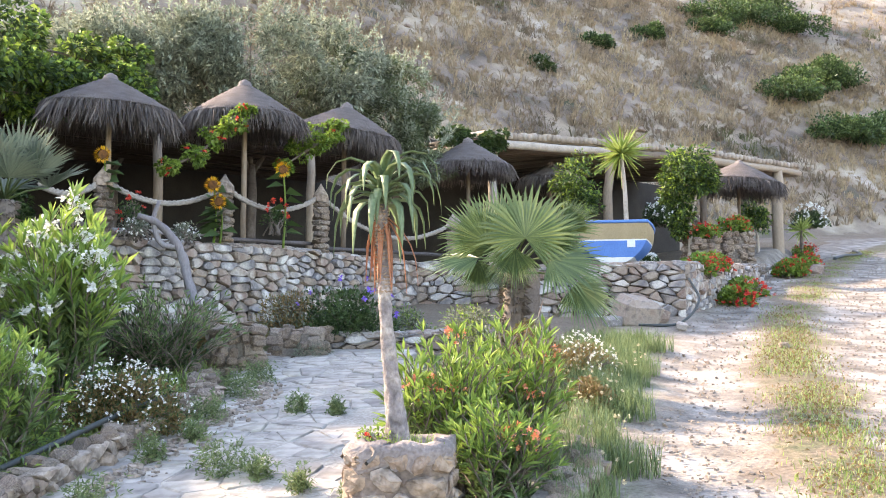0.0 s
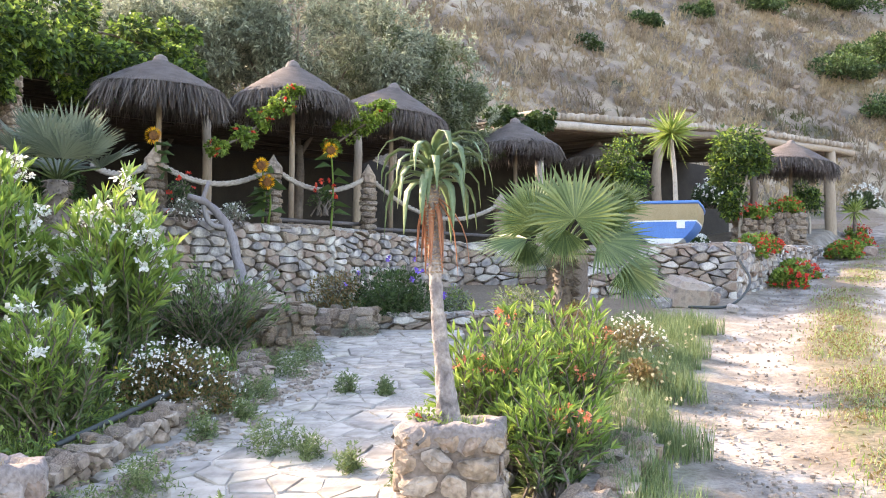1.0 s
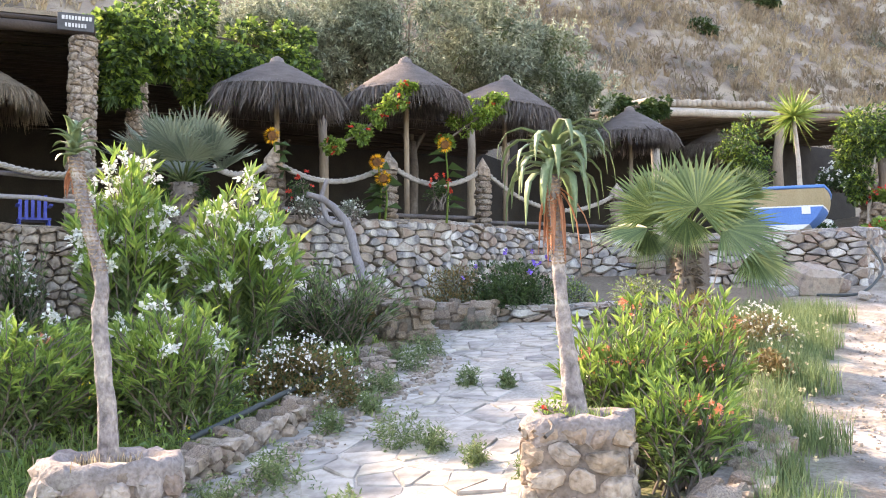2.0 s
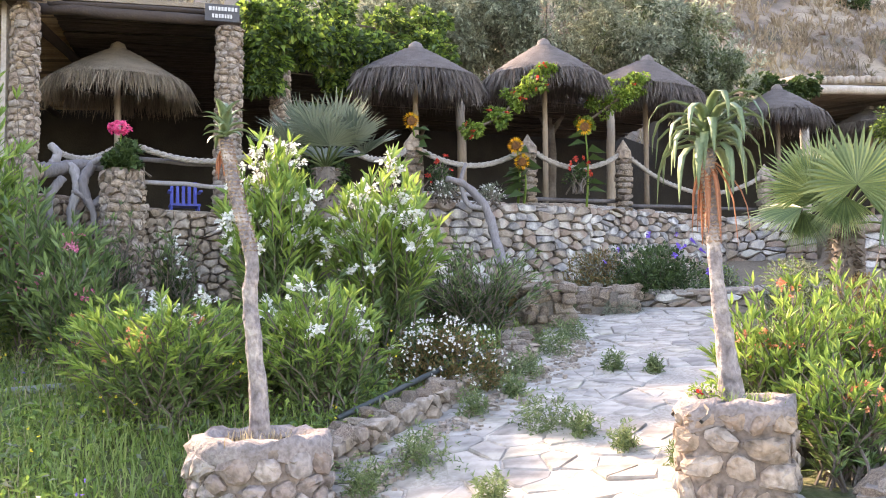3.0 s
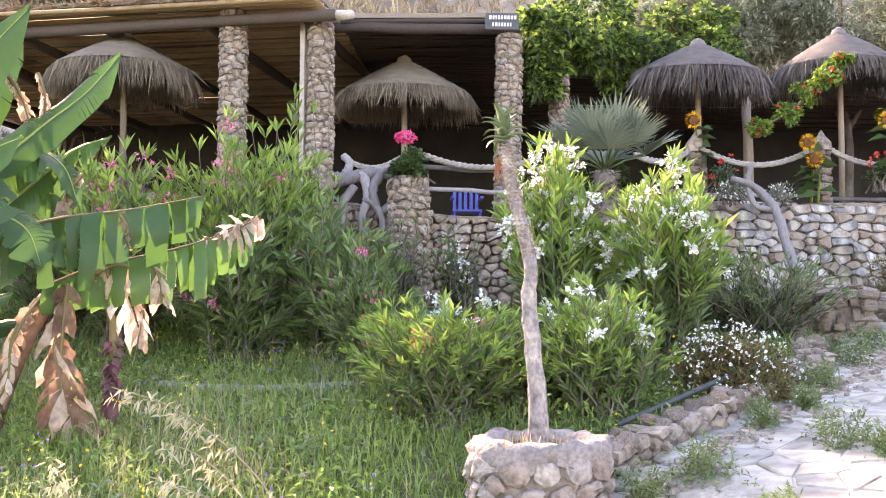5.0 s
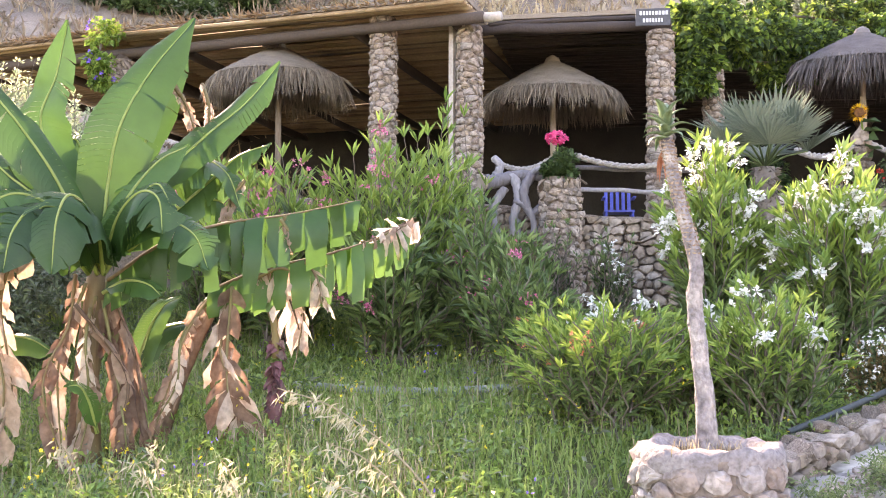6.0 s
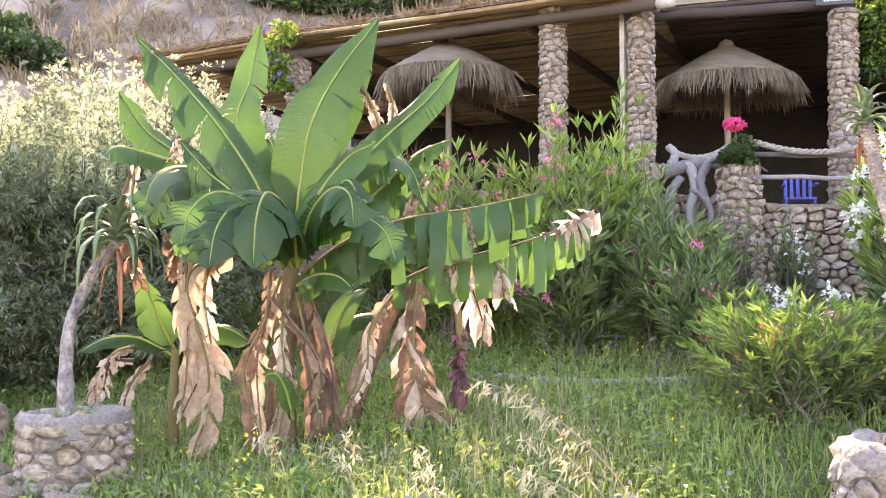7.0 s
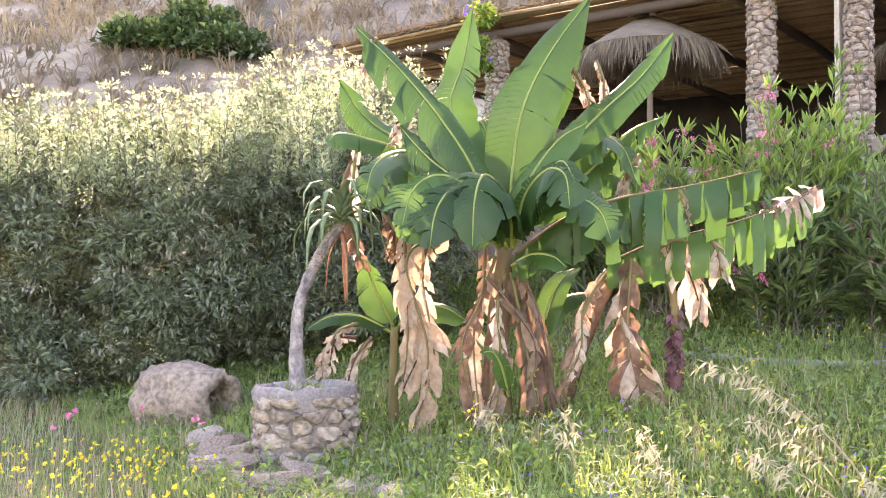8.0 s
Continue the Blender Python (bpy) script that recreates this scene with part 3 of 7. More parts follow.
def rubble_face(parent, material, a, b, z0, z1, wide=0.26, tall=0.15, gap=0.012):
    """Angular rubble set in the face from a to b; z0, z1: feet and tops at both ends."""
    a, b = np.array(a, float), np.array(b, float)
    L = np.linalg.norm(b - a)
    u = (b - a) / L
    n = np.array([u[1], -u[0]])
    k = wide / tall
    pts, v = [], tall * 0.4
    top = max(z1[0] - z0[0], z1[1] - z0[1])
    while v < top:
        s = rng.uniform(0, wide)
        while s < L:
            pts.append((s + rng.uniform(-0.3, 0.3) * wide, (v + rng.uniform(-0.28, 0.28) * tall) * k))
            s += wide * rng.uniform(0.4, 1.9)
        v += tall * rng.uniform(0.8, 1.15)
    for poly in cells(np.array(pts), gap, wide * 1.1):
        P = np.array([(q[0], q[1] / k) for q in poly])
        P[:, 0] = np.clip(P[:, 0], -0.02, L + 0.02)
        f = np.clip(P[:, 0] / L, 0, 1)
        foot, head = z0[0] * (1 - f) + z0[1] * f, z1[0] * (1 - f) + z1[1] * f
        P[:, 1] = np.clip(P[:, 1] + foot, foot - 0.05, head)
        c = P.mean(0)
        if np.ptp(P[:, 1]) < 0.03 or np.ptp(P[:, 0]) < 0.03:
            continue
        P = np.concatenate([[e * 0.78 + g * 0.22, e * 0.22 + g * 0.78] for e, g in zip(P, np.roll(P, -1, 0))])
        m, out = len(P), 0.03 + abs(rng.normal()) * 0.03
        tilt = rng.normal(size=2) * 0.15
        rings = []
        for sc, dep in ((0.97, -0.1), (1.0, out * 0.3), (0.76 + 0.05 * rng.normal(), out)):
            for w in P:
                e = (w - c) * sc + (rng.normal(size=2) * 0.006 if dep > 0 else 0)
                dd = dep + (e @ tilt if dep > 0 else 0)
                rings.append((u[0] * e[0] + n[0] * dd, u[1] * e[0] + n[1] * dd, e[1]))
        F = [tuple(range(2 * m, 3 * m))] + [(r * m + j, r * m + (j + 1) % m, (r + 1) * m + (j + 1) % m, (r + 1) * m + j) for r in (0, 1) for j in range(m)]
        ob = part("stone", (np.array(rings), F), material, parent)
        ob.location = (a[0] + u[0] * c[0], a[1] + u[1] * c[0], c[1])


def rubble_ring(parent, material, r, z0, z1, wide=0.16, tall=0.13, gap=0.026, square=False, proud=0.03):
    """Lumpy irregular stones set in mortar round a drum, or a rounded square."""
    girth = 2 * math.pi * r
    k = wide / tall
    base, v = [], tall * 0.45
    while v < z1 - z0:
        s = rng.uniform(0, wide)
        while s < girth - wide * 0.3:
            base.append((s + rng.uniform(-0.25, 0.25) * wide, (v + rng.uniform(-0.3, 0.3) * tall) * k))
            s += wide * rng.uniform(0.55, 1.5)
        v += tall * rng.uniform(0.85, 1.1)
    base = np.array(base)
    pts = np.concatenate([base, base + [girth, 0], base - [girth, 0]])
    for poly in cells(pts, gap, wide * 0.95):
        P = np.array([(q[0], q[1] / k + z0) for q in poly])
        if not 0 <= P[:, 0].mean() < girth:
            continue
        P[:, 1] = np.clip(P[:, 1], z0 - 0.04, z1)
        if np.ptp(P[:, 1]) < 0.03:
            continue
        # cut the corners so that the outline is rounded
        Q = []
        for a, b in zip(P, np.roll(P, -1, 0)):
            Q += [a * 0.75 + b * 0.25, a * 0.25 + b * 0.75]
        P = np.array(Q)
        c, m = P.mean(0), len(P)
        out = proud * rng.uniform(0.5, 1.5)
        tilt = rng.normal(size=2) * 0.16
        rings = []
        for sc, dep in ((1.0, -0.05), (1.0, out * 0.3), (0.8, out * 0.85), (0.4, out * 1.05)):
            for w in P:
                e = c + (w - c) * sc + (rng.normal(size=2) * 0.006 if dep > 0 else 0)
                dd = dep + ((e - c) @ tilt + 0.005 * rng.normal() if dep > 0 else 0)
                a = e[0] / r
                f = min(1.24, 1 / max(abs(math.cos(a)), abs(math.sin(a)))) if square else 1
                q = r * f + dd
                rings.append((q * math.cos(a), q * math.sin(a), e[1]))
        F = [tuple(range(3 * m, 4 * m))] + [(j * m + i, j * m + (i + 1) % m, (j + 1) * m + (i + 1) % m, (j + 1) * m + i) for j in range(3) for i in range(m)]
        V = np.array(rings)
        o = V.mean(0)
        part("stone", (V - o, F), material, parent).location = tuple(o)


def ring_stones(parent, meshes, r, z0, z1, wide=(0.12, 0.2), tall=(0.09, 0.14), deep=0.14, square=False):
    z = z0
    while z < z1 - 0.02:
        h = min(rng.uniform(*tall), z1 - z)
        a, end = rng.uniform(0, 0.5), 0.0
        start = a
        while a < start + 2 * math.pi - 0.1:
            w = rng.uniform(*wide)
            da = w / r
            m = a + da / 2
            x, y, rz = r * math.cos(m), r * math.sin(m), m + math.pi / 2
            if square:
                k = 1 / max(abs(math.cos(m)), abs(math.sin(m)))
                x, y = x * k, y * k
                rz = round(rz / (math.pi / 2)) * math.pi / 2
                da = w / (r * k) / max(1.0, k * 0.9)
            q = 1 - 0.4 * deep / r + 0.03 * rng.normal()
            put_stone(parent, meshes, (x * q, y * q, z + h / 2), rz, (w * 0.88, deep * 1.25, h * rng.uniform(0.8, 0.97)))
            a += da
        z += h
# ---------------------------------------------------------------- walls, pillars, roofs
def wall_run(name, pts, z0, z1, label, meshes=None, wide=(0.14, 0.4), tall=(0.09, 0.2), thick=0.42, core=MORTAR, group="", rough=False):
    """A rubble wall along a line; z0, z1: foot and top at each point."""
    w = thing(name, 0, 0, 0, label, "wall", group, "structure")
    pieces = []
    for (a, b, f0, f1, t0, t1) in zip(pts[:-1], pts[1:], z0[:-1], z0[1:], z1[:-1], z1[1:]):
        a, b = np.array(a, float), np.array(b, float)
        u = (b - a) / np.linalg.norm(b - a)
        n = np.array([u[1], -u[0]])
        i0, i1 = a - n * 0.05, b - n * 0.05
        o0, o1 = a - n * thick, b - n * thick
        V = [(*i0, f0 - 0.2), (*i1, f1 - 0.2), (*o1, f1 - 0.2), (*o0, f0 - 0.2), (*i0, t0 - 0.03), (*i1, t1 - 0.03), (*o1, t1 - 0.03), (*o0, t0 - 0.03)]
        pieces.append((np.array(V), [(3, 2, 1, 0), (4, 5, 6, 7), (0, 1, 5, 4), (1, 2, 6, 5), (2, 3, 7, 6), (3, 0, 4, 7)]))
    part("mortar_core", join(*pieces), core, w)
    for (a, b, f0, f1, t0, t1) in zip(pts[:-1], pts[1:], z0[:-1], z0[1:], z1[:-1], z1[1:]):
        rubble_face(w, PITTED if meshes is LIMES else STONE, a, b, (f0 - 0.1, f1 - 0.1), (t0 - 0.02, t1 - 0.02), sum(wide) * 0.4, sum(tall) * 0.4, 0.01 if core == DARKJOINT else 0.008)
        a, b = np.array(a, float), np.array(b, float)
        L = np.linalg.norm(b - a)
        u = (b - a) / L
        n = np.array([u[1], -u[0]])
        s = 0.0
        while s < L:                      # cap stones, flat or knobbly
            ww = rough * rng.uniform(0.08, 0.2) if rough else rng.uniform(0.2, 0.45)
            f = min(1, (s + ww / 2) / L)
            if rough:
                for back in (0.05 * rough, 0.17 * rough):
                    p = a + u * min(s + ww / 2, L) - n * (back + 0.02 * rng.normal())
                    if rng.uniform() < 0.85:
                        put_stone(w, meshes or RUBBLE, (p[0], p[1], t0 * (1 - f) + t1 * f - 0.035 + 0.02 * rng.normal()), math.atan2(u[1], u[0]) + 0.5 * rng.normal(), (ww * rng.uniform(0.8, 1.3), rough * rng.uniform(0.09, 0.17), rough * rng.uniform(0.06, 0.11)), 0.25)
                s += ww
                continue
            for back in (0.1, 0.32):
                p = a + u * min(s + ww / 2, L) - n * back
                put_stone(w, meshes or RUBBLE, (p[0], p[1], t0 * (1 - f) + t1 * f - 0.02), math.atan2(u[1], u[0]), (ww, 0.24, 0.09), 0.03)
            s += ww
    return w


def stone_walls():
    wall_run("terrace_wall", [(-5.3, 12.2), (-4.5, 13.68), (-2.46, 16.02), (-0.47, 18.66), (1.0, 18.85)], [1.9, 2.0, 2.05, 2.1, 2.2], [3.0, 3.02, 3.08, 3.05, 3.0],
             "dry rubble retaining wall of grey, white and brown stones", core=DARKJOINT)
    wall_run("boat_wall", [(1.6, 16.9), (3.85, 16.5), (6.9, 23.0), (8.6, 26.9)], [1.75, 1.65, 2.7, 3.35], [2.85, 2.87, 3.3, 3.6], "pale rubble retaining wall under the boat", core=DARKJOINT)
    wall_run("garden_wall", [(-10.2, 9.0), (-7.5, 9.95), (-6.75, 10.4), (-6.5, 10.8), (-5.8, 11.15), (-5.3, 12.15)], [1.4, 1.5, 1.6, 1.7, 1.8, 1.9], [2.98, 2.8, 2.7, 2.68, 2.66, 2.9], "low tan rubble wall before the pergola", LIMES, (0.1, 0.2), (0.09, 0.15))
    wall_run("step_wall", [(-1.75, 13.1), (-0.7, 13.0), (0.4, 13.2)], [1.42, 1.4, 1.45], [1.72, 1.72, 1.75], "low dry stone step wall at the path's end", tall=(0.06, 0.12), wide=(0.16, 0.36), thick=0.5)
    wall_run("path_kerb", [(-2.45, 11.0), (-2.1, 9.6), (-2.42, 7.9), (-2.8, 6.5), (-3.0, 6.3)][::-1], [0.4, 0.4, 0.64, 0.9, 1.1], [0.62, 0.68, 0.95, 1.17, 1.35],
             "crumbling low kerb of rough limestone beside the path", LIMES, (0.1, 0.26), (0.1, 0.16), 0.24, rough=True)
    wall_run("planting_kerb", [(0.55, 5.7), (1.05, 7.2), (1.2, 9.0)], [0.42, 0.6, 0.85], [0.62, 0.8, 1.0], "low kerb of rough stones beside the track", LIMES, (0.1, 0.26), (0.1, 0.16), 0.24, rough=True)
    wall_run("kerb_by_planter", [(-8.9, 2.6), (-8.05, 2.35), (-7.0, 2.45), (-6.2, 2.9)], [0.1, 0.06, 0.04, 0.0], [0.3, 0.27, 0.25, 0.2], "broken kerb of red and grey stones at the planter's foot", LIMES, (0.2, 0.42), (0.12, 0.2), 0.4, rough=2.0)


stone_walls()


def block(name, x, y, z, w, d, h, rz, label, meshes):
    """A squarish heap of mortared stones."""
    t = thing(name, x, y, z, label, "stone block", rz=rz)
    part("mortar_core", box(0, 0, h / 2 - 0.05, w * 0.86, d * 0.86, h, jit=0.02), MORTAR, t)
    c = [(-w / 2, -d / 2), (w / 2, -d / 2), (w / 2, d / 2), (-w / 2, d / 2)]
    for a, b in zip(c, c[1:] + c[:1]):
        face_stones(t, meshes, a, b, (-0.05, -0.05), (h, h), (0.09, 0.2), (0.07, 0.14), 0.16)
    face_stones(t, meshes, (-w / 2, 0), (w / 2, 0), (h - 0.05, h - 0.05), (h + 0.02, h + 0.02), (0.1, 0.2), (0.06, 0.09), d * 0.85)


block("stone_block", -2.35, 11.75, 1.3, 0.5, 0.5, 0.5, 0.3, "squat rubble block at the path's edge", LIMES)
block("stone_block", -1.75, 12.75, 1.38, 0.62, 0.4, 0.4, -0.1, "squat rubble block by the step", LIMES)
block("stone_pedestal", 5.9, 23.5, 3.1, 0.62, 0.62, 0.85, 0.2, "round rubble pedestal with red geraniums", LIMES)
block("stone_pedestal", 7.05, 25.0, 3.3, 0.66, 0.66, 0.95, 0.2, "round rubble pedestal with red geraniums", LIMES)


def planter(x, y, z, r, h, square, label, meshes):
    t = thing("planter", x, y, z, label, "planter", "roadside planters", rz=-0.06 if square else 0.0)
    core = [(r * 0.99, -0.1), (r * 0.99, h - 0.03), (r * 0.62, h - 0.03), (r * 0.6, h - 0.12), (0.01, h - 0.1)]
    if square:
        V, F = lathe(core, 32)
        k = 1 / np.maximum(np.abs(np.cos(np.arctan2(V[:, 1], V[:, 0]))), np.abs(np.sin(np.arctan2(V[:, 1], V[:, 0]))))
        V[:, :2] *= np.minimum(k, 1.24)[:, None]
        part("mortar_core", (V, F), TANMORTAR, t)
    else:
        part("mortar_core", lathe(core, 32, 0.006), TANMORTAR, t)
    rubble_ring(t, PITTED if meshes is LIMES else GREYRUBBLE, r, 0.0, h - 0.05, 0.15 if square else 0.17, 0.135 if square else 0.11, 0.022, square)
    # lumpy mortar rim
    n, V, F = 40, [], []
    for i in range(n):
        a = 2 * math.pi * i / n
        k = min(1.24, 1 / max(abs(math.cos(a)), abs(math.sin(a)))) if square else 1
        for rr, zz in ((r * 1.01, h - 0.1 - 0.05 * abs(math.sin(a * 3.5))), (r * 1.06, h - 0.04), (r * 0.98, h + 0.015), (r * 0.78, h + 0.02), (r * 0.64, h - 0.1)):
            q = rr * k + 0.014 * rng.normal()
            V.append((q * math.cos(a), q * math.sin(a), zz + 0.011 * rng.normal()))
        for j in range(4):
            F.append((i * 5 + j, ((i + 1) % n) * 5 + j, ((i + 1) % n) * 5 + j + 1, i * 5 + j + 1))
    part("rim", (np.array(V), F), CEMENT, t, "rough pale cement rim", True)
    part("soil", lathe([(r * 0.72, h - 0.07), (r * 0.3, h - 0.03), (0.01, h - 0.02)], 20, 0.01), EARTH, t)
    return t


PLA = planter(-0.25, 6.2, 0.47, 0.29, 0.55, True, "square planter of pitted tan stones with cement rim", LIMES)
PLB = planter(-3.03, 5.95, 0.05, 0.41, 0.72, False, "round planter of rough grey stones with pale rim", RUBBLE)
PLC = planter(-7.79, 3.1, 0.1, 0.37, 0.66, False, "round planter of flat courses with grey rim", LIMES)


def pillar(x, y, z0, z1, r, label, lean=0.0, name="stone_pillar"):
    t = thing(name, x, y, z0, label, "pillar", "pergola pillars")
    part("mortar_core", lathe([(r * 0.93, -0.3), (r * 0.93, z1 - z0), (0.01, z1 - z0)], 14), TANMORTAR, t)
    rubble_ring(t, PITTED, r * 0.94, 0, z1 - z0 - 0.02, 0.12, 0.088, 0.01, False, 0.026)
    t.rotation_euler = (0, lean, 0)
    return t


pillar(-13.4, 8.75, 2.93, 5.22, 0.17, "round pillar of small tan stones under the cane roof")
pillar(-9.43, 10.05, 2.93, 5.42, 0.17, "round pillar of small tan stones under the cane roof")
pillar(-8.33, 10.47, 2.7, 5.2, 0.155, "round pillar of small tan stones beside a plank")
pillar(-6.68, 12.35, 2.6, 5.25, 0.165, "round pillar of small tan stones carrying a sign", 0.02)
pillar(-6.37, 13.35, 2.93, 4.9, 0.13, "slim stone pillar hung with creepers")
pillar(-6.64, 9.95, 1.55, 3.06, 0.23, "stout tan stone pillar with a geranium on top", name="garden_pillar")


def log(name, a, b, r0, r1, material, parent=None, label="", category="log", wob=0.04, n=9):
    pts = np.linspace(a, b, 7)
    pts[1:-1] += rng.normal(size=(5, 3)) * r0 * 0.15
    V, F = tube(pts, np.linspace(r0, r1, 7), n, wob)
    if parent:
        return part(name, (V, F), material, parent, label, True)
    o = np.array(a, float)
    ob = new(name, mesh_of(name, V - o, F, material, True))
    ob.location = o
    return tagged(ob, label, category)


def cane_roof(name, front, back, zf, zb, label, spacing=0.1, cane=CANE):
    """A roof of canes on beams over the strip from the front edge to the back edge (lists of plan points, same count)."""
    t = thing(name, front[0][0], front[0][1], zf[0], label, "roof")
    o = np.array([front[0][0], front[0][1], zf[0]])
    pieces = []
    F3 = [np.array([*p, z]) for p, z in zip(front, zf)]
    B3 = [np.array([*p, z]) for p, z in zip(back, zb)]
    sheet = []
    for i in range(len(front) - 1):
        n = int(np.linalg.norm(B3[i] - F3[i]) / spacing)
        for j in range(n + 1):
            f = j / n
            a = F3[i] * (1 - f) + B3[i] * f
            b = F3[i + 1] * (1 - f) + B3[i + 1] * f
            up = np.array([0, 0, 0.012 * rng.normal()])
            pieces.append(tube([a + up - o, (a + b) / 2 + up - o + [0, 0, 0.02 * rng.normal()], b + up - o], 0.03 * rng.uniform(0.8, 1.2), 6))
        V = [F3[i] - o, F3[i + 1] - o, B3[i + 1] - o, B3[i] - o]
        V = [v + [0, 0, 0.05] for v in V] + [v + [0, 0, 0.11] for v in V]
        sheet.append((np.array(V), [(3, 2, 1, 0), (4, 5, 6, 7), (0, 1, 5, 4), (1, 2, 6, 5), (2, 3, 7, 6), (3, 0, 4, 7)]))
        # ragged reed ends along the front edge
    part("canes", join(*pieces), cane, t, "split canes laid side by side", True, "stuff")
    part("reed_mat", join(*sheet), THATCH_TAN, t, "matted reed covering")
    return t, F3, B3, o


def left_pergola():
    front = [(-16.9, 7.7), (-13.4, 8.6), (-8.05, 10.0)]
    back = [(-19.2, 14.2), (-16, 15.4), (-10.8, 17.2)]
    t, F3, B3, o = cane_roof("pergola_roof", front, back, [5.62, 5.56, 5.36], [5.45, 5.4, 5.3], "sagging cane roof with a ragged reed edge on round beams")
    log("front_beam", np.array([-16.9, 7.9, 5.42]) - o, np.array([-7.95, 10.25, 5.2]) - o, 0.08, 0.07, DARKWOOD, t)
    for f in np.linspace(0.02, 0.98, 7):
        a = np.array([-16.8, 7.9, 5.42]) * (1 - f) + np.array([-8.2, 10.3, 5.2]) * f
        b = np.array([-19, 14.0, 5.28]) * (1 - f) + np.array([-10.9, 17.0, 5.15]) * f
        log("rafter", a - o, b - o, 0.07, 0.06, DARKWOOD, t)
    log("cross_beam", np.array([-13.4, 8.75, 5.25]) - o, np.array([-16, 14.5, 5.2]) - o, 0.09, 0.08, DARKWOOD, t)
    # fringe of reed ends
    P = []
    for (a, b) in ((F3[0], F3[1]), (F3[1], F3[2])):
        f = rng.uniform(0, 1, (500, 1))
        P.append(a * (1 - f) + b * f)
    P = np.concatenate(P) - o + [0, 0, 0.07]
    D = np.tile([0.25, -0.9, 0.05], (len(P), 1)) + 0.35 * rng.normal(size=(len(P), 3))
    part("reed_ends", leaves(P, D, rng.uniform(0.06, 0.2, len(P)), 0.025, 0.1), CANE, t, "frayed reed ends", kind="stuff")
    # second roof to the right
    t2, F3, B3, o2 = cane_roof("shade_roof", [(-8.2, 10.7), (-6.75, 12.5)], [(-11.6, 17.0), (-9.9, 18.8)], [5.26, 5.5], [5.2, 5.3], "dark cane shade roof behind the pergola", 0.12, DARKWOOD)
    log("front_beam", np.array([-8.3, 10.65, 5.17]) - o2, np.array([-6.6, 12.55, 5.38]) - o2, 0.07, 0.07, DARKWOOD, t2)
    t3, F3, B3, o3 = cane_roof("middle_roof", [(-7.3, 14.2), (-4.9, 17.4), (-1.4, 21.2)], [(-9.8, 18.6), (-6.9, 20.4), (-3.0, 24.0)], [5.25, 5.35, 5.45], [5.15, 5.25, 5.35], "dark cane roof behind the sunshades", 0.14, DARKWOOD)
    for x, y in ((-4.9, 17.6), (-2.6, 20.1)):
        log("roof_post", np.array([x, y, 2.9]) - o3, np.array([x, y, 5.3]) - o3, 0.09, 0.08, WOOD, t3)
    # back wall, its near-black colour standing in for shade under the roofs
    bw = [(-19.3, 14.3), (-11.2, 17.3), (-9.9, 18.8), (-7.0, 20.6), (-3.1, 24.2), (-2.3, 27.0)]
    w = thing("wall_back", 0, 0, 0, "rough plastered wall behind the terraces, coloured near black for roof shade", "wall", kind="structure")
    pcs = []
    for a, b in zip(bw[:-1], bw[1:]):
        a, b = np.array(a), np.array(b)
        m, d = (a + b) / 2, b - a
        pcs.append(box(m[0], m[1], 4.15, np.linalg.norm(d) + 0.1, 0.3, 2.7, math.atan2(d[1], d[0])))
    part("plaster", join(*pcs), SHADEPLASTER, w)
    # plank beside the third pillar
    pl = thing("upright_plank", -8.55, 10.4, 2.93, "pale upright plank beside the stone pillar", "plank")
    part("plank", box(0, 0, 1.15, 0.07, 0.1, 2.3, 0.2, 0.006), PALEBARK, pl)
    log("stub_beam", (-8.6, 10.3, 5.28), (-7.75, 10.35, 5.2), 0.075, 0.06, PALEBARK, label="short pale beam end over the pillar", category="beam")


left_pergola()


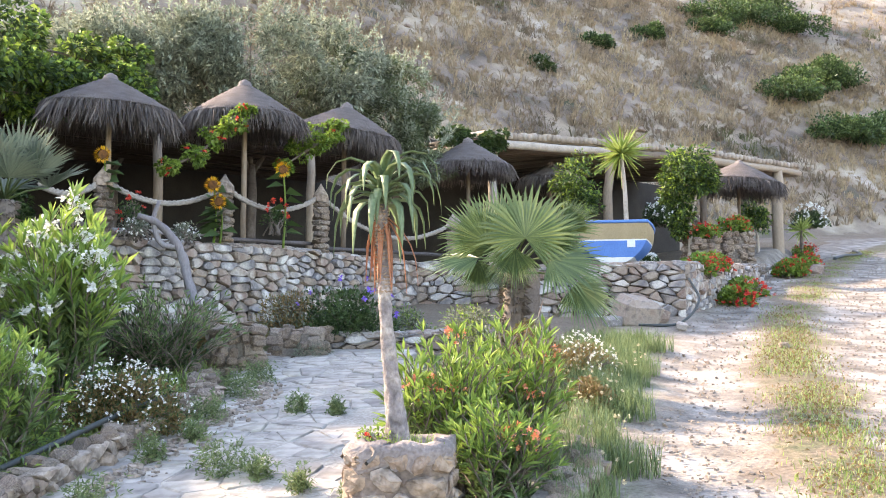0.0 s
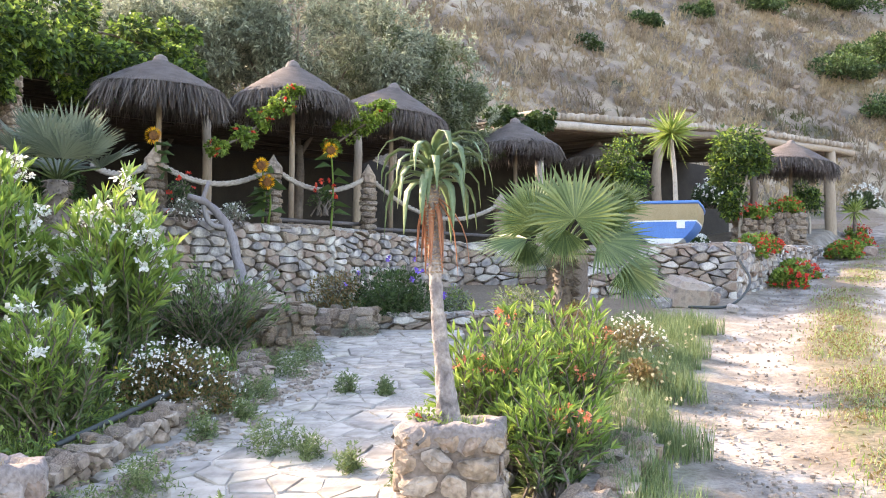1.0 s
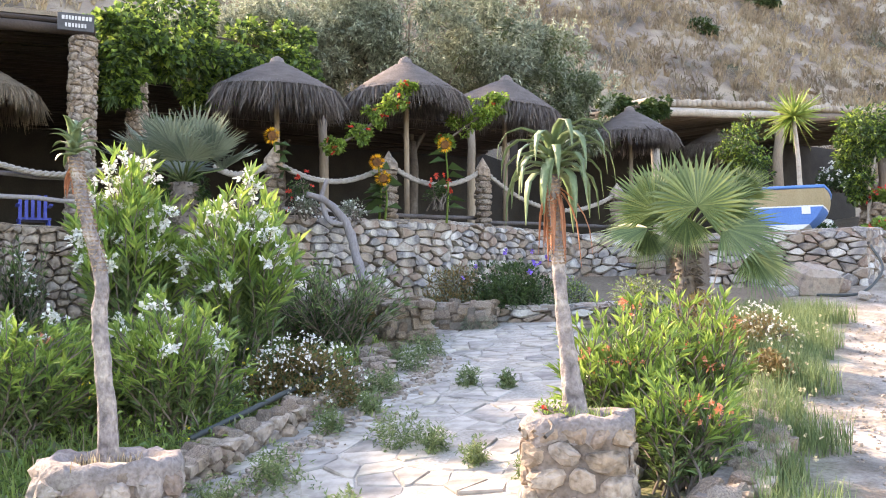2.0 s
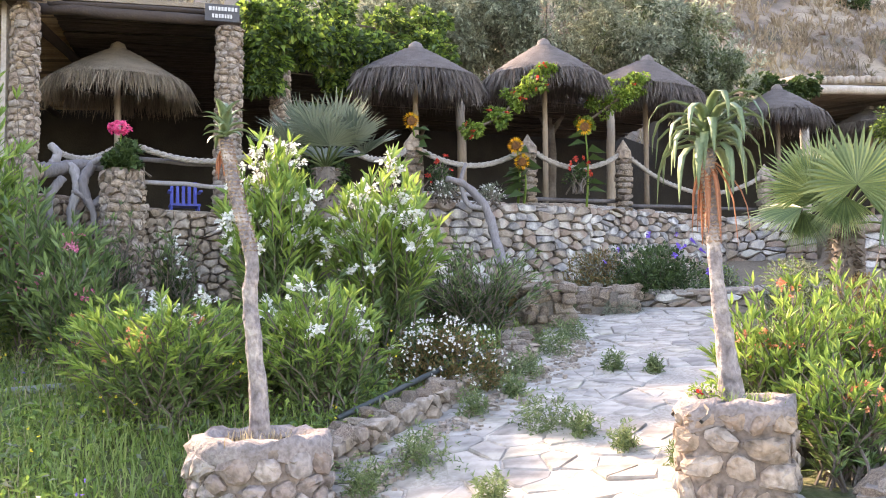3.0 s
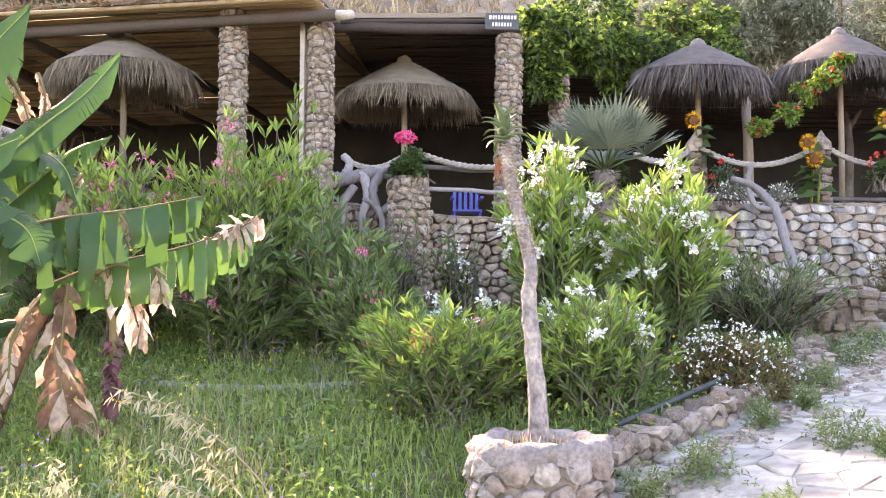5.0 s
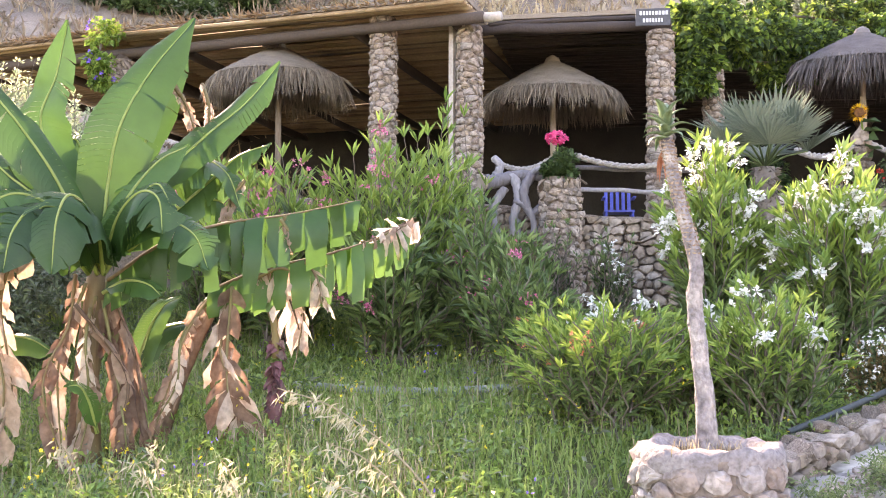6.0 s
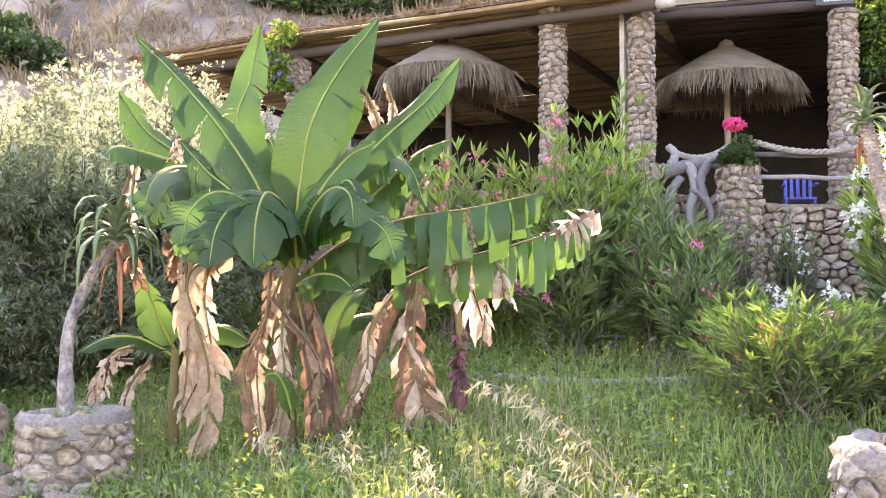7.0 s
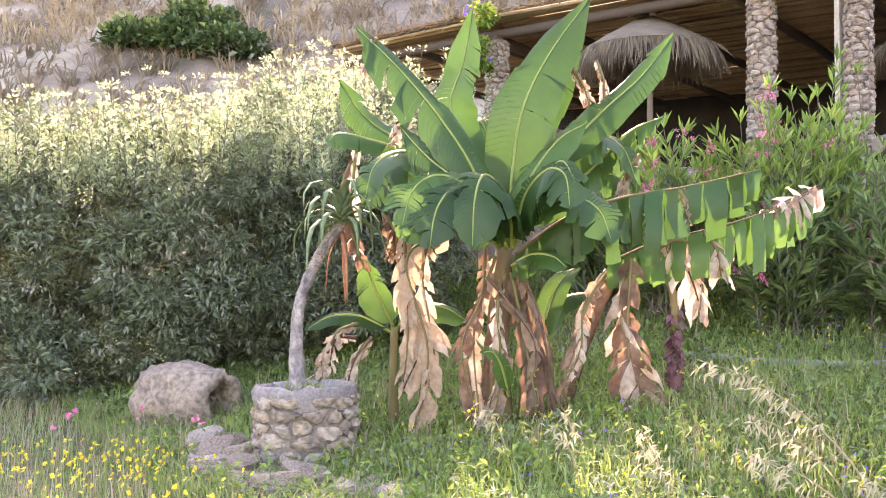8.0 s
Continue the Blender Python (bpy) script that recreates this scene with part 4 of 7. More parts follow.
def right_pavilion():
    front = [(1.0, 23.9), (4.2, 26.0), (7.2, 28.6), (11.2, 32.3)]
    back = [(-2.4, 27.2), (0.6, 30.6), (3.2, 33.6), (7.0, 37.5)]
    zf, zb = [6.3, 6.5, 6.75, 6.95], [6.6, 6.9, 7.2, 7.6]
    t, F3, B3, o = cane_roof("pavilion_roof", front, back, zf, zb, "long low roof of canes and pale tiles on tree trunks", 0.16, WOOD)
    for i in range(3):
        log("fascia_log", F3[i] - o + [0, -0.12, -0.08], F3[i + 1] - o + [0, -0.12, -0.08], 0.11, 0.09, PALEBARK if i == 0 else WOOD, t)
        n = 10
        for j in range(n + 1):
            f = j / n
            a = F3[i] * (1 - f) + F3[i + 1] * f
            b = B3[i] * (1 - f) + B3[i + 1] * f
            log("rafter", a - o - [0, 0, 0.12], b - o - [0, 0, 0.12], 0.06, 0.05, WOOD, t, n=6)
        rows = []
        for j in range(26):
            f = (j + 0.5) / 26
            a = F3[i] * (1 - f) + F3[i + 1] * f
            b = B3[i] * (1 - f) + B3[i + 1] * f
            way = (b - a) / np.linalg.norm(b - a)
            for k in range(3):
                p = a + way * (k * 0.4 - 0.1) - o + [0, 0, 0.16 + 0.015 * rng.normal()]
                rows.append(tube([p, p + way * 0.45], [0.085, 0.07], 7))
        part("tiles", join(*rows), TILE, t, "row of pale barrel tiles", True, "stuff")
    for x, y, z0, z1, r, m in ((1.15, 23.9, 3.0, 6.4, 0.11, PALEBARK), (4.14, 25.75, 3.5, 6.35, 0.13, WOOD), (10.2, 31.35, 4.1, 6.85, 0.17, WOOD), (7.4, 29.3, 4.0, 6.7, 0.1, WOOD), (8.8, 30.2, 4.0, 6.8, 0.08, WOOD)):
        log("post", np.array([x, y, z0 - 0.2]) - o, np.array([x + 0.03, y, z1]) - o, r, r * 0.9, m, t, n=10)
    # pavilion's rear wall, with the deep interior shade painted into its plaster
    w = thing("wall_pavilion", 0, 0, 0, "rough wall behind the pavilion, coloured near black for roof shade", "wall", kind="structure")
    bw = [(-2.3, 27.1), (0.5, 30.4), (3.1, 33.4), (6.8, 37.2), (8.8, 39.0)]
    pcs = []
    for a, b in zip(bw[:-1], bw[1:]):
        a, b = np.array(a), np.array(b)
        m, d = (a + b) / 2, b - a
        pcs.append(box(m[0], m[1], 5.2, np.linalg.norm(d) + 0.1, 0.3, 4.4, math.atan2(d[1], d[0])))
    part("plaster", join(*pcs), SHADEPLASTER, w)


right_pavilion()


def parasol(x, y, z0, eave, apex, r, label, fringe=0.28, material=THATCH, tilt=(0, 0), name="thatched_parasol", pole=True):
    t = thing(name, x, y, z0, label, "parasol", "thatched parasols")
    H, A = eave - z0, apex - z0
    n = 13
    prof = [(0.02, A)]
    for i in range(1, n + 1):
        f = i / n
        rr, zz = r * f, A - (A - H) * (f ** 1.15)
        prof += [(rr - 0.02, zz + 0.024), (rr, zz - 0.012)]
    V, F = lathe(prof, 40, 0.006)
    inner = lathe([(r, H - 0.02), (r * 0.5, H + (A - H) * 0.42), (0.03, A - 0.1)], 24)
    rot = Euler((tilt[0], tilt[1], 0)).to_matrix()
    R = np.array(rot)
    piv = np.array([0, 0, H])

    def tip(v):
        return (np.asarray(v) - piv) @ R.T + piv
    part("thatch", (tip(V), F), material, t, "woven rings of thatch", True)
    # thatch underside in dark beam colour, which carries the parasol's own shade
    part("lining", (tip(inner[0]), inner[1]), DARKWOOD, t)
    N = 2600
    a = rng.uniform(0, 2 * math.pi, N)
    k = rng.uniform(0.86, 1.02, N)
    P = np.stack([r * k * np.cos(a), r * k * np.sin(a), H + (A - H) * (1 - k ** 1.15) + 0.01], -1)
    D = np.stack([np.cos(a) * 0.25, np.sin(a) * 0.25, -1 + 0 * a], -1) + 0.22 * rng.normal(size=(N, 3))
    clump = 0.65 + 0.5 * np.abs(np.sin(a * 17 + np.sin(a * 5) * 3))
    part("fringe", (lambda q: (tip(q[0]), q[1]))(leaves(P, D, fringe * clump * rng.uniform(0.6, 1.3, N), 0.022, 0.25)), material, t, "shaggy hanging fringe", kind="stuff")
    part("cap", (tip(lathe([(0.13, A - 0.06), (0.09, A + 0.03), (0.02, A + 0.07), (0.005, A + 0.07)], 14, 0.02)[0]), lathe([(0.13, A - 0.06), (0.09, A + 0.03), (0.02, A + 0.07), (0.005, A + 0.07)], 14)[1]), material, t, smooth=True)
    if pole:
        part("pole", tube([(0, 0, -0.1), (0.01, 0, H * 0.5), (0, 0, A - 0.08)], [0.05, 0.045, 0.04], 9), WOOD, t, "bare wooden pole", True)
    for j in range(8):
        b = 2 * math.pi * j / 8
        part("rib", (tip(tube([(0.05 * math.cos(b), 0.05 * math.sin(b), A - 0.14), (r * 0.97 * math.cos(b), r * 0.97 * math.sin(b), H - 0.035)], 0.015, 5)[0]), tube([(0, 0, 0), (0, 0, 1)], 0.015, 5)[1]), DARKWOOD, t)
    return t


parasol(-4.91, 14.98, 2.95, 5.05, 5.5, 0.92, "grey thatched parasol with shaggy fringe and leaning pole", 0.32, tilt=(0.05, 0.05))
parasol(-3.2, 16.44, 2.95, 5.2, 5.78, 0.92, "grey thatched parasol with shaggy fringe and creeper", 0.26)
parasol(-1.76, 18.15, 2.95, 5.3, 5.8, 0.95, "grey thatched parasol with shaggy fringe, tilted to one side", 0.3, tilt=(0.05, 0.12))
parasol(0.54, 21.99, 2.95, 5.36, 5.93, 0.93, "grey thatched parasol at the path's end", 0.25)
parasol(-8.26, 12.26, 2.93, 4.58, 5.1, 0.93, "tan thatched parasol under the cane roof", 0.24, THATCH_TAN)
parasol(-11.25, 9.85, 2.93, 4.82, 5.3, 0.9, "tan thatched parasol behind the banana plant", 0.3, THATCH_TAN)
parasol(2.75, 26.2, 3.3, 5.75, 6.15, 0.8, "small grey thatched parasol under the pavilion", 0.25)
parasol(7.75, 26.9, 3.6, 5.75, 6.3, 1.1, "grey thatched parasol by the stone pedestals", 0.3, tilt=(0, 0.08))


def rope_fence():
    posts = [(-5.15, 13.1, 3.0, 3.75), (-4.62, 13.95, 3.02, 3.95), (-3.25, 15.3, 3.05, 4.05), (-1.99, 16.75, 3.07, 4.12), (0.2, 19.1, 3.02, 3.95), (1.3, 18.9, 3.0, 3.8)]
    for x, y, z0, z1 in posts[1:-1]:
        t = thing("rope_post", x, y, z0 - 0.05, "short post of stacked knobbly stones with a pointed cap", "post", "rope posts")
        h = z1 - z0
        part("mortar_core", lathe([(0.07, 0), (0.07, h), (0.01, h)], 10), MORTAR, t)
        ring_stones(t, LIMES, 0.105, 0.0, h * 0.82, (0.16, 0.24), (0.085, 0.11), 0.1)
        part("cap", lathe([(0.14, h * 0.82), (0.13, h * 0.93), (0.06, h * 1.03), (0.005, h * 1.12)], 10, 0.05), PITTED, t, "pointed cap stone")
    tops = [np.array([x, y, z1 - 0.12]) for x, y, z0, z1 in posts]
    for a, b in zip(tops[:-1], tops[1:]):
        L = np.linalg.norm(b - a)
        f = np.linspace(0, 1, 40)[:, None]
        p = a * (1 - f) + b * f - np.array([0, 0, 1]) * (0.2 * L * 4 * f * (1 - f) * 0.75)
        g = f[:, 0] * L * 2 * math.pi / 0.22
        strands = []
        for s in range(3):
            q = p + 0.022 * np.stack([np.cos(g + s * 2.094) * 0.7, np.cos(g + s * 2.094) * 0.7, np.sin(g + s * 2.094)], -1)
            strands.append(tube(q, 0.026, 6))
        V, F = join(*strands)
        ob = new("rope", mesh_of("rope", V - a, F, ROPE, True))
        ob.location = a
        tagged(ob, "thick pale twisted rope sagging between posts", "rope", "ropes")
    for z in (0.16,):
        for (a, b) in zip(posts[:-2], posts[1:-1]):
            log("rail", (a[0] - 0.12, a[1] + 0.1, 3.0 + z), (b[0] - 0.12, b[1] + 0.1, 3.06 + z), 0.03, 0.03, GREYWOOD, label="thin grey wooden rail along the terrace", category="rail")
    # pergola side rope and rails
    for a, b in ((np.array([-7.5, 9.85, 3.35]), np.array([-6.75, 9.95, 3.3])), (np.array([-6.5, 10.05, 3.32]), np.array([-5.75, 11.4, 3.4]))):
        f = np.linspace(0, 1, 30)[:, None]
        p = a * (1 - f) + b * f - np.array([0, 0, 1]) * (0.5 * f * (1 - f))
        g = f[:, 0] * 40
        V, F = join(*[tube(p + 0.018 * np.stack([np.cos(g + s * 2.1), 0 * g, np.sin(g + s * 2.1)], -1), 0.022, 6) for s in range(3)])
        ob = new("rope", mesh_of("rope", V - a, F, ROPE, True))
        ob.location = a
        tagged(ob, "thick pale twisted rope beside the garden pillar", "rope", "ropes")
    for z in (2.95, 3.2):
        log("rail", (-6.6, 10.1, z), (-5.6, 11.7, z + 0.03), 0.026, 0.026, GREYWOOD, label="thin grey wooden rail beside the pergola", category="rail")


rope_fence()


def flagstones():
    w = thing("paved_path", 0, 0, 0, "crazy paving of pale irregular flagstones", "path", kind="structure")

    def left(y):
        return np.interp(y, [3.5, 6.3, 7.9, 9.6, 12.4], [-2.6, -2.55, -2.15, -1.85, -2.15])

    def right(y):
        return np.interp(y, [3.5, 5.5, 7.0, 12.4], [0.4, 0.1, -0.35, -0.5])
    ys = np.linspace(3.6, 12.9, 48)
    n, across = len(ys), np.linspace(0, 1, 9)
    V = []
    for f in across:
        for y in ys:
            x = (left(y) - 0.15) * (1 - f) + (right(y) + 0.15) * f
            V.append((x, y, gz(x, y) + 0.036 + 0.008 * rng.normal()))
    part("bed", (np.array(V), [(k * n + i, k * n + n + i, k * n + n + i + 1, k * n + i + 1) for k in range(8) for i in range(n - 1)]), BED, w, "gritty mortar bed")
    pts = []
    y = 3.7
    while y < 12.7:
        x = left(y) + 0.08
        while x < right(y):
            pts.append((x + rng.uniform(-0.12, 0.12), y + rng.uniform(-0.15, 0.15)))
            x += rng.uniform(0.13, 0.48)
        y += 0.21
    pts = np.array(pts)
    for i, p in enumerate(pts):
        poly = [p + 0.34 * np.array([math.cos(a), math.sin(a)]) for a in np.linspace(0, 2 * math.pi, 10, endpoint=False)]
        for q in pts[np.hypot(*(pts - p).T) < 0.75]:
            d = q - p
            if not d.any():
                continue
            L = np.linalg.norm(d)
            u, lim, out = d / L, L / 2 - 0.006, []
            for a, b in zip(poly, poly[1:] + poly[:1]):
                da, db = (a - p) @ u - lim, (b - p) @ u - lim
                if da <= 0:
                    out.append(a)
                if da * db < 0:
                    out.append(a + (b - a) * da / (da - db))
            poly = out
            if len(poly) < 3:
                break
        if len(poly) < 3:
            continue
        c = np.mean(poly, 0)
        m = len(poly)
        tilt = rng.normal(size=2) * 0.01
        top = 0.031 + 0.007 * rng.normal()
        V = [(*(c + (v - c) * 0.97 - c), -0.03) for v in poly] + [(*(v - c), top - 0.012 + (v - c) @ tilt) for v in poly] + [(*((v - c) * 0.93), top + (v - c) @ tilt) for v in poly]
        F = [tuple(range(2 * m, 3 * m))] + [(k, (k + 1) % m, m + (k + 1) % m, m + k) for k in range(m)] + [(m + k, m + (k + 1) % m, 2 * m + (k + 1) % m, 2 * m + k) for k in range(m)]
        ob = part("flagstone", (np.array(V), F), FLAG, w)
        slope = (gz(c[0], c[1] + 0.3) - gz(c[0], c[1] - 0.3)) / 0.6
        ob.location = (c[0], c[1], gz(c[0], c[1]) + 0.012)
        ob.rotation_euler = (math.atan(slope), 0, 0)


flagstones()


def boat():
    t = thing("rowing_boat", 3.0, 18.1, 2.9, "blue and ochre wooden rowing boat on the terrace", "boat", rz=-0.15)
    # hull stations from stern (towards the road) to bow
    st, n = [], 13
    for i in range(9):
        f = i / 8
        w = 0.82 * (1 - 0.25 * (1 - f) ** 2) * math.sin(math.pi * (0.36 + 0.62 * f)) ** 0.8 + 0.03
        st.append((f * 3.0, w, 0.08 + 0.3 * max(0, f - 0.7) ** 2, 0.72 + 0.12 * (2 * f - 0.9) ** 2))
    bands = (("hull_bottom", 0.0, 0.2, BOATWHITE), ("hull_side", 0.2, 0.6, BLUE), ("stripe", 0.6, 0.63, BOATWHITE), ("upper_strake", 0.63, 1.0, BOATTAN))
    for name, f0, f1, m in bands:
        V, F = [], []
        k = 7
        for (y, w, zb, zt) in st:
            for side in (-1, 1):
                for j in range(k):
                    g = f0 + (f1 - f0) * j / (k - 1)
                    V.append((side * w * math.sin(math.pi / 2 * min(1, 0.12 + g * 1.05)) ** 0.8, y, zb + (zt - zb) * g ** 1.2))
        for i in range(len(st) - 1):
            for s in (0, 1):
                for j in range(k - 1):
                    q = [(i * 2 + s) * k + j, (i * 2 + s) * k + j + 1, (i * 2 + 2 + s) * k + j + 1, (i * 2 + 2 + s) * k + j]
                    F.append(tuple(q))
        for j in range(k - 1):
            F.append((j, j + 1, k + j + 1, k + j))
        part(name, (np.array(V), F), m, t, smooth=False)
    rim = [(-w, y, zt) for y, w, zb, zt in st] + [(w, y, zt) for y, w, zb, zt in st[::-1]]
    part("gunwale", tube(rim + [rim[0]], 0.03, 6), BLUE, t, "blue painted gunwale", True)
    part("soil_fill", (np.array([(s * w * 0.95, y, zt - 0.12) for y, w, zb, zt in st for s in (-1, 1)]), [(2 * i, 2 * i + 1, 2 * i + 3, 2 * i + 2) for i in range(8)]), EARTH, t)
    part("badge", box(0.3, -0.012, 0.42, 0.14, 0.02, 0.12), BOATWHITE, t, "white painted patch")


boat()


def sign():
    t = thing("name_board", -6.62, 12.12, 5.28, "small dark board with two rows of white lettering", "sign", rz=math.radians(33))
    part("board", box(0, 0, 0.1, 0.44, 0.03, 0.22), SIGNBLACK, t)
    for z, w in ((0.15, 0.34), (0.055, 0.26)):
        x = -w / 2
        while x < w / 2:
            k = rng.uniform(0.02, 0.035)
            part("letter_bar", box(x + k / 2, -0.019, z, k, 0.006, 0.05), SIGNWHITE, t)
            x += k + 0.012


sign()


def blue_chair():
    t = thing("garden_chair", -6.85, 11.6, 2.5, "blue plastic chair behind the rails", "chair", rz=0.6)
    t.scale = (0.8, 0.8, 0.75)
    part("seat", box(0, 0, 0.43, 0.46, 0.46, 0.035), PLASTICBLUE, t)
    for x in (-0.2, 0.2):
        for y in (-0.2, 0.2):
            part("leg", tube([(x, y, 0.42), (x * 1.15, y * 1.15, 0)], 0.02, 6), PLASTICBLUE, t)
        part("armrest", box(x * 1.15, -0.02, 0.66, 0.05, 0.42, 0.025), PLASTICBLUE, t)
    for x in np.linspace(-0.18, 0.18, 5):
        part("back_slat", box(x, 0.22, 0.65, 0.05, 0.02, 0.42), PLASTICBLUE, t)


blue_chair()


def driftwood():
    t = thing("driftwood_trunk", -7.25, 9.75, 2.82, "gnarled silver-grey driftwood trunk with root stubs", "driftwood", rz=0.5)
    def limb(name, c, r0, r1, wob=0.12):
        p = smooth_line(c, 6)
        part(name, tube(p, np.linspace(r0 * 0.72, r1 * 0.72, len(p)), 10, wob), GREYWOOD, t, smooth=True)
    limb("trunk", [(-0.22, -0.16, 0.2), (-0.08, -0.05, 0.24), (0.2, 0.0, 0.3), (0.5, 0.02, 0.26)], 0.135, 0.06, 0.07)
    for c, r0, r1 in (([(0.1, -0.02, 0.3), (0.16, -0.1, 0.05), (0.1, -0.12, -0.25), (0.14, -0.1, -0.55)], 0.085, 0.05),
                      ([(0.3, -0.02, 0.3), (0.22, -0.12, 0.1), (0.3, -0.15, -0.15), (0.42, -0.1, -0.05), (0.5, -0.05, 0.15)], 0.08, 0.045),
                      ([(-0.1, 0, 0.3), (-0.06, 0, 0.42), (-0.14, 0, 0.52)], 0.08, 0.05), ([(0.0, -0.02, 0.15), (-0.12, -0.1, -0.05), (-0.1, -0.12, -0.3), (0.05, -0.1, -0.5)], 0.075, 0.045),
                      ([(0.15, -0.1, -0.4), (0.32, -0.12, -0.42), (0.46, -0.08, -0.2), (0.56, -0.05, 0.0)], 0.06, 0.04), ([(0.25, 0, 0.28), (0.4, -0.08, 0.36), (0.62, -0.04, 0.34)], 0.05, 0.03),
                      ([(0.12, -0.12, 0.0), (0.26, -0.16, -0.08), (0.34, -0.16, -0.3), (0.26, -0.12, -0.6)], 0.06, 0.04)):
        limb("root_stub", c, r0, r1)
    part("foot", tube([(0.1, 0, -1.2), (0.12, -0.02, -0.7), (0.12, 0, -0.2)], [0.09, 0.07, 0.055], 10, 0.1), GREYWOOD, t, smooth=True)
    part("cut_end", tube([(-0.225, -0.165, 0.2), (-0.25, -0.19, 0.198)], [0.092, 0.078], 14, 0.04), WOOD, t, "sawn end of the trunk")


driftwood()


def bent_log():
    t = thing("leaning_branch", -3.35, 13.1, 2.05, "bent grey branch leaning on the terrace wall", "branch")
    p = smooth_line([(0.2, 0.15, 0), (0.05, 0.3, 0.35), (-0.1, 0.35, 0.8), (-0.35, 0.3, 1.1), (-0.6, 0.2, 1.2)], 6)
    part("limb", tube(p, np.linspace(0.07, 0.04, len(p)), 8, 0.12), GREYWOOD, t, smooth=True)
    p = smooth_line([(-0.1, 0.35, 0.8), (-0.32, 0.3, 0.85), (-0.42, 0.3, 1.15), (-0.35, 0.3, 1.4)], 5)
    part("fork", tube(p, np.linspace(0.045, 0.025, len(p)), 7, 0.1), GREYWOOD, t, smooth=True)


bent_log()


def boulder():
    t = thing("hollow_stone", -10.0, 2.9, 0.45, "rough hollowed drum of yellowish conglomerate lying in grass", "stone", rz=0.45)
    n, m = 30, 14
    V, F = [], []
    for i in range(m):
        f = i / (m - 1)
        for k in range(n):
            a = 2 * math.pi * k / n
            r = 0.36 * (0.6 + 0.4 * math.sin(math.pi * min(1, 0.18 + f * 0.72)))
            q = r * (1 + 0.22 * noise.noise(Vector((math.cos(a) * 1.7, math.sin(a) * 1.7, f * 3))) + 0.16 * noise.noise(Vector((math.cos(a) * 5, math.sin(a) * 5, f * 9))))
            V.append((-0.45 + 0.9 * f, q * math.cos(a), q * math.sin(a)))
        if i:
            o = (i - 1) * n
            F += [(o + k, o + (k + 1) % n, o + n + (k + 1) % n, o + n + k) for k in range(n)]
    F.append(tuple(range(n))[::-1])
    e = len(V) - n
    for s, dx in ((0.68, 0.01), (0.62, -0.12), (0.5, -0.4)):
        o = len(V)
        for k in range(n):
            v = V[e + k]
            V.append((0.45 + dx, v[1] * s, v[2] * s))
        F += [(o - n + k, o - n + (k + 1) % n, o + (k + 1) % n, o + k) for k in range(n)]
    F.append(tuple(range(len(V) - n, len(V))))
    part("drum", (np.array(V), F), PITTED, t, smooth=True).rotation_euler = (0.2, -0.05, 0)
    r = new("pale_rock", mesh_of("pale_rock", RUBBLE[0].vertices and np.array([v.co for v in RUBBLE[0].vertices]), [tuple(p.vertices) for p in RUBBLE[0].polygons], STONE))
    r.location, r.scale, r.rotation_euler = (2.95, 15.8, gz(2.95, 15.8) + 0.16), (0.6, 0.5, 0.5), (0.2, 0.1, 0.5)
    tagged(r, "whitish rock at the foot of the wall", "rock")
    for x, y, s in ((3.3, 15.9, 0.3), (2.55, 15.6, 0.25), (3.5, 15.2, 0.16), (4.4, 13.4, 0.12), (-12.6, 1.9, 0.45), (9.1, 25.2, 0.3), (9.7, 26.6, 0.22), (-1.0, 13.5, 0.3)):
        q = new("rock", RUBBLE[int(rng.integers(8))])
        q.location, q.scale, q.rotation_euler = (x, y, gz(x, y) + s * 0.25), (s, s * 0.8, s * 0.7), tuple(rng.uniform(-0.3, 0.6, 3))
        tagged(q, "weathered grey rock lying on the ground", "rock")


boulder()


def hose(name, ctrl, r, material, label, lift=0.03):
    p = smooth_line([(x, y, gz(x, y) + lift + dz) for x, y, dz in ctrl], 10)
    V, F = tube(p, r, 7)
    ob = new(name, mesh_of(name, V - p[0], F, material, True))
    ob.location = p[0]
    tagged(ob, label, "hose")


hose("garden_hose", [(-2.95, 7.0, 0.15), (-2.7, 7.6, 0.2), (-2.55, 8.2, 0.22), (-2.3, 8.8, 0.25)], 0.022, HOSE, "black irrigation hose along the kerb")
hose("irrigation_pipe", [(-7.3, 6.6, 0.05), (-6.2, 6.9, 0.05), (-5.4, 7.3, 0.05)], 0.035, GREYPIPE, "grey irrigation pipe lying in the grass")
hose("water_hose", [(11.6, 30.6, 0), (12.2, 31.4, 0.02), (13.2, 32.6, 0), (13.6, 34.2, 0)], 0.05, HOSE, "thick dark hose beside the track")
hose("thin_hose", [(2.9, 15.4, 0), (3.5, 15.4, 0.02), (3.9, 15.8, 0.3), (3.85, 16.2, 0.6)], 0.02, HOSE, "thin hose hanging over the rock")
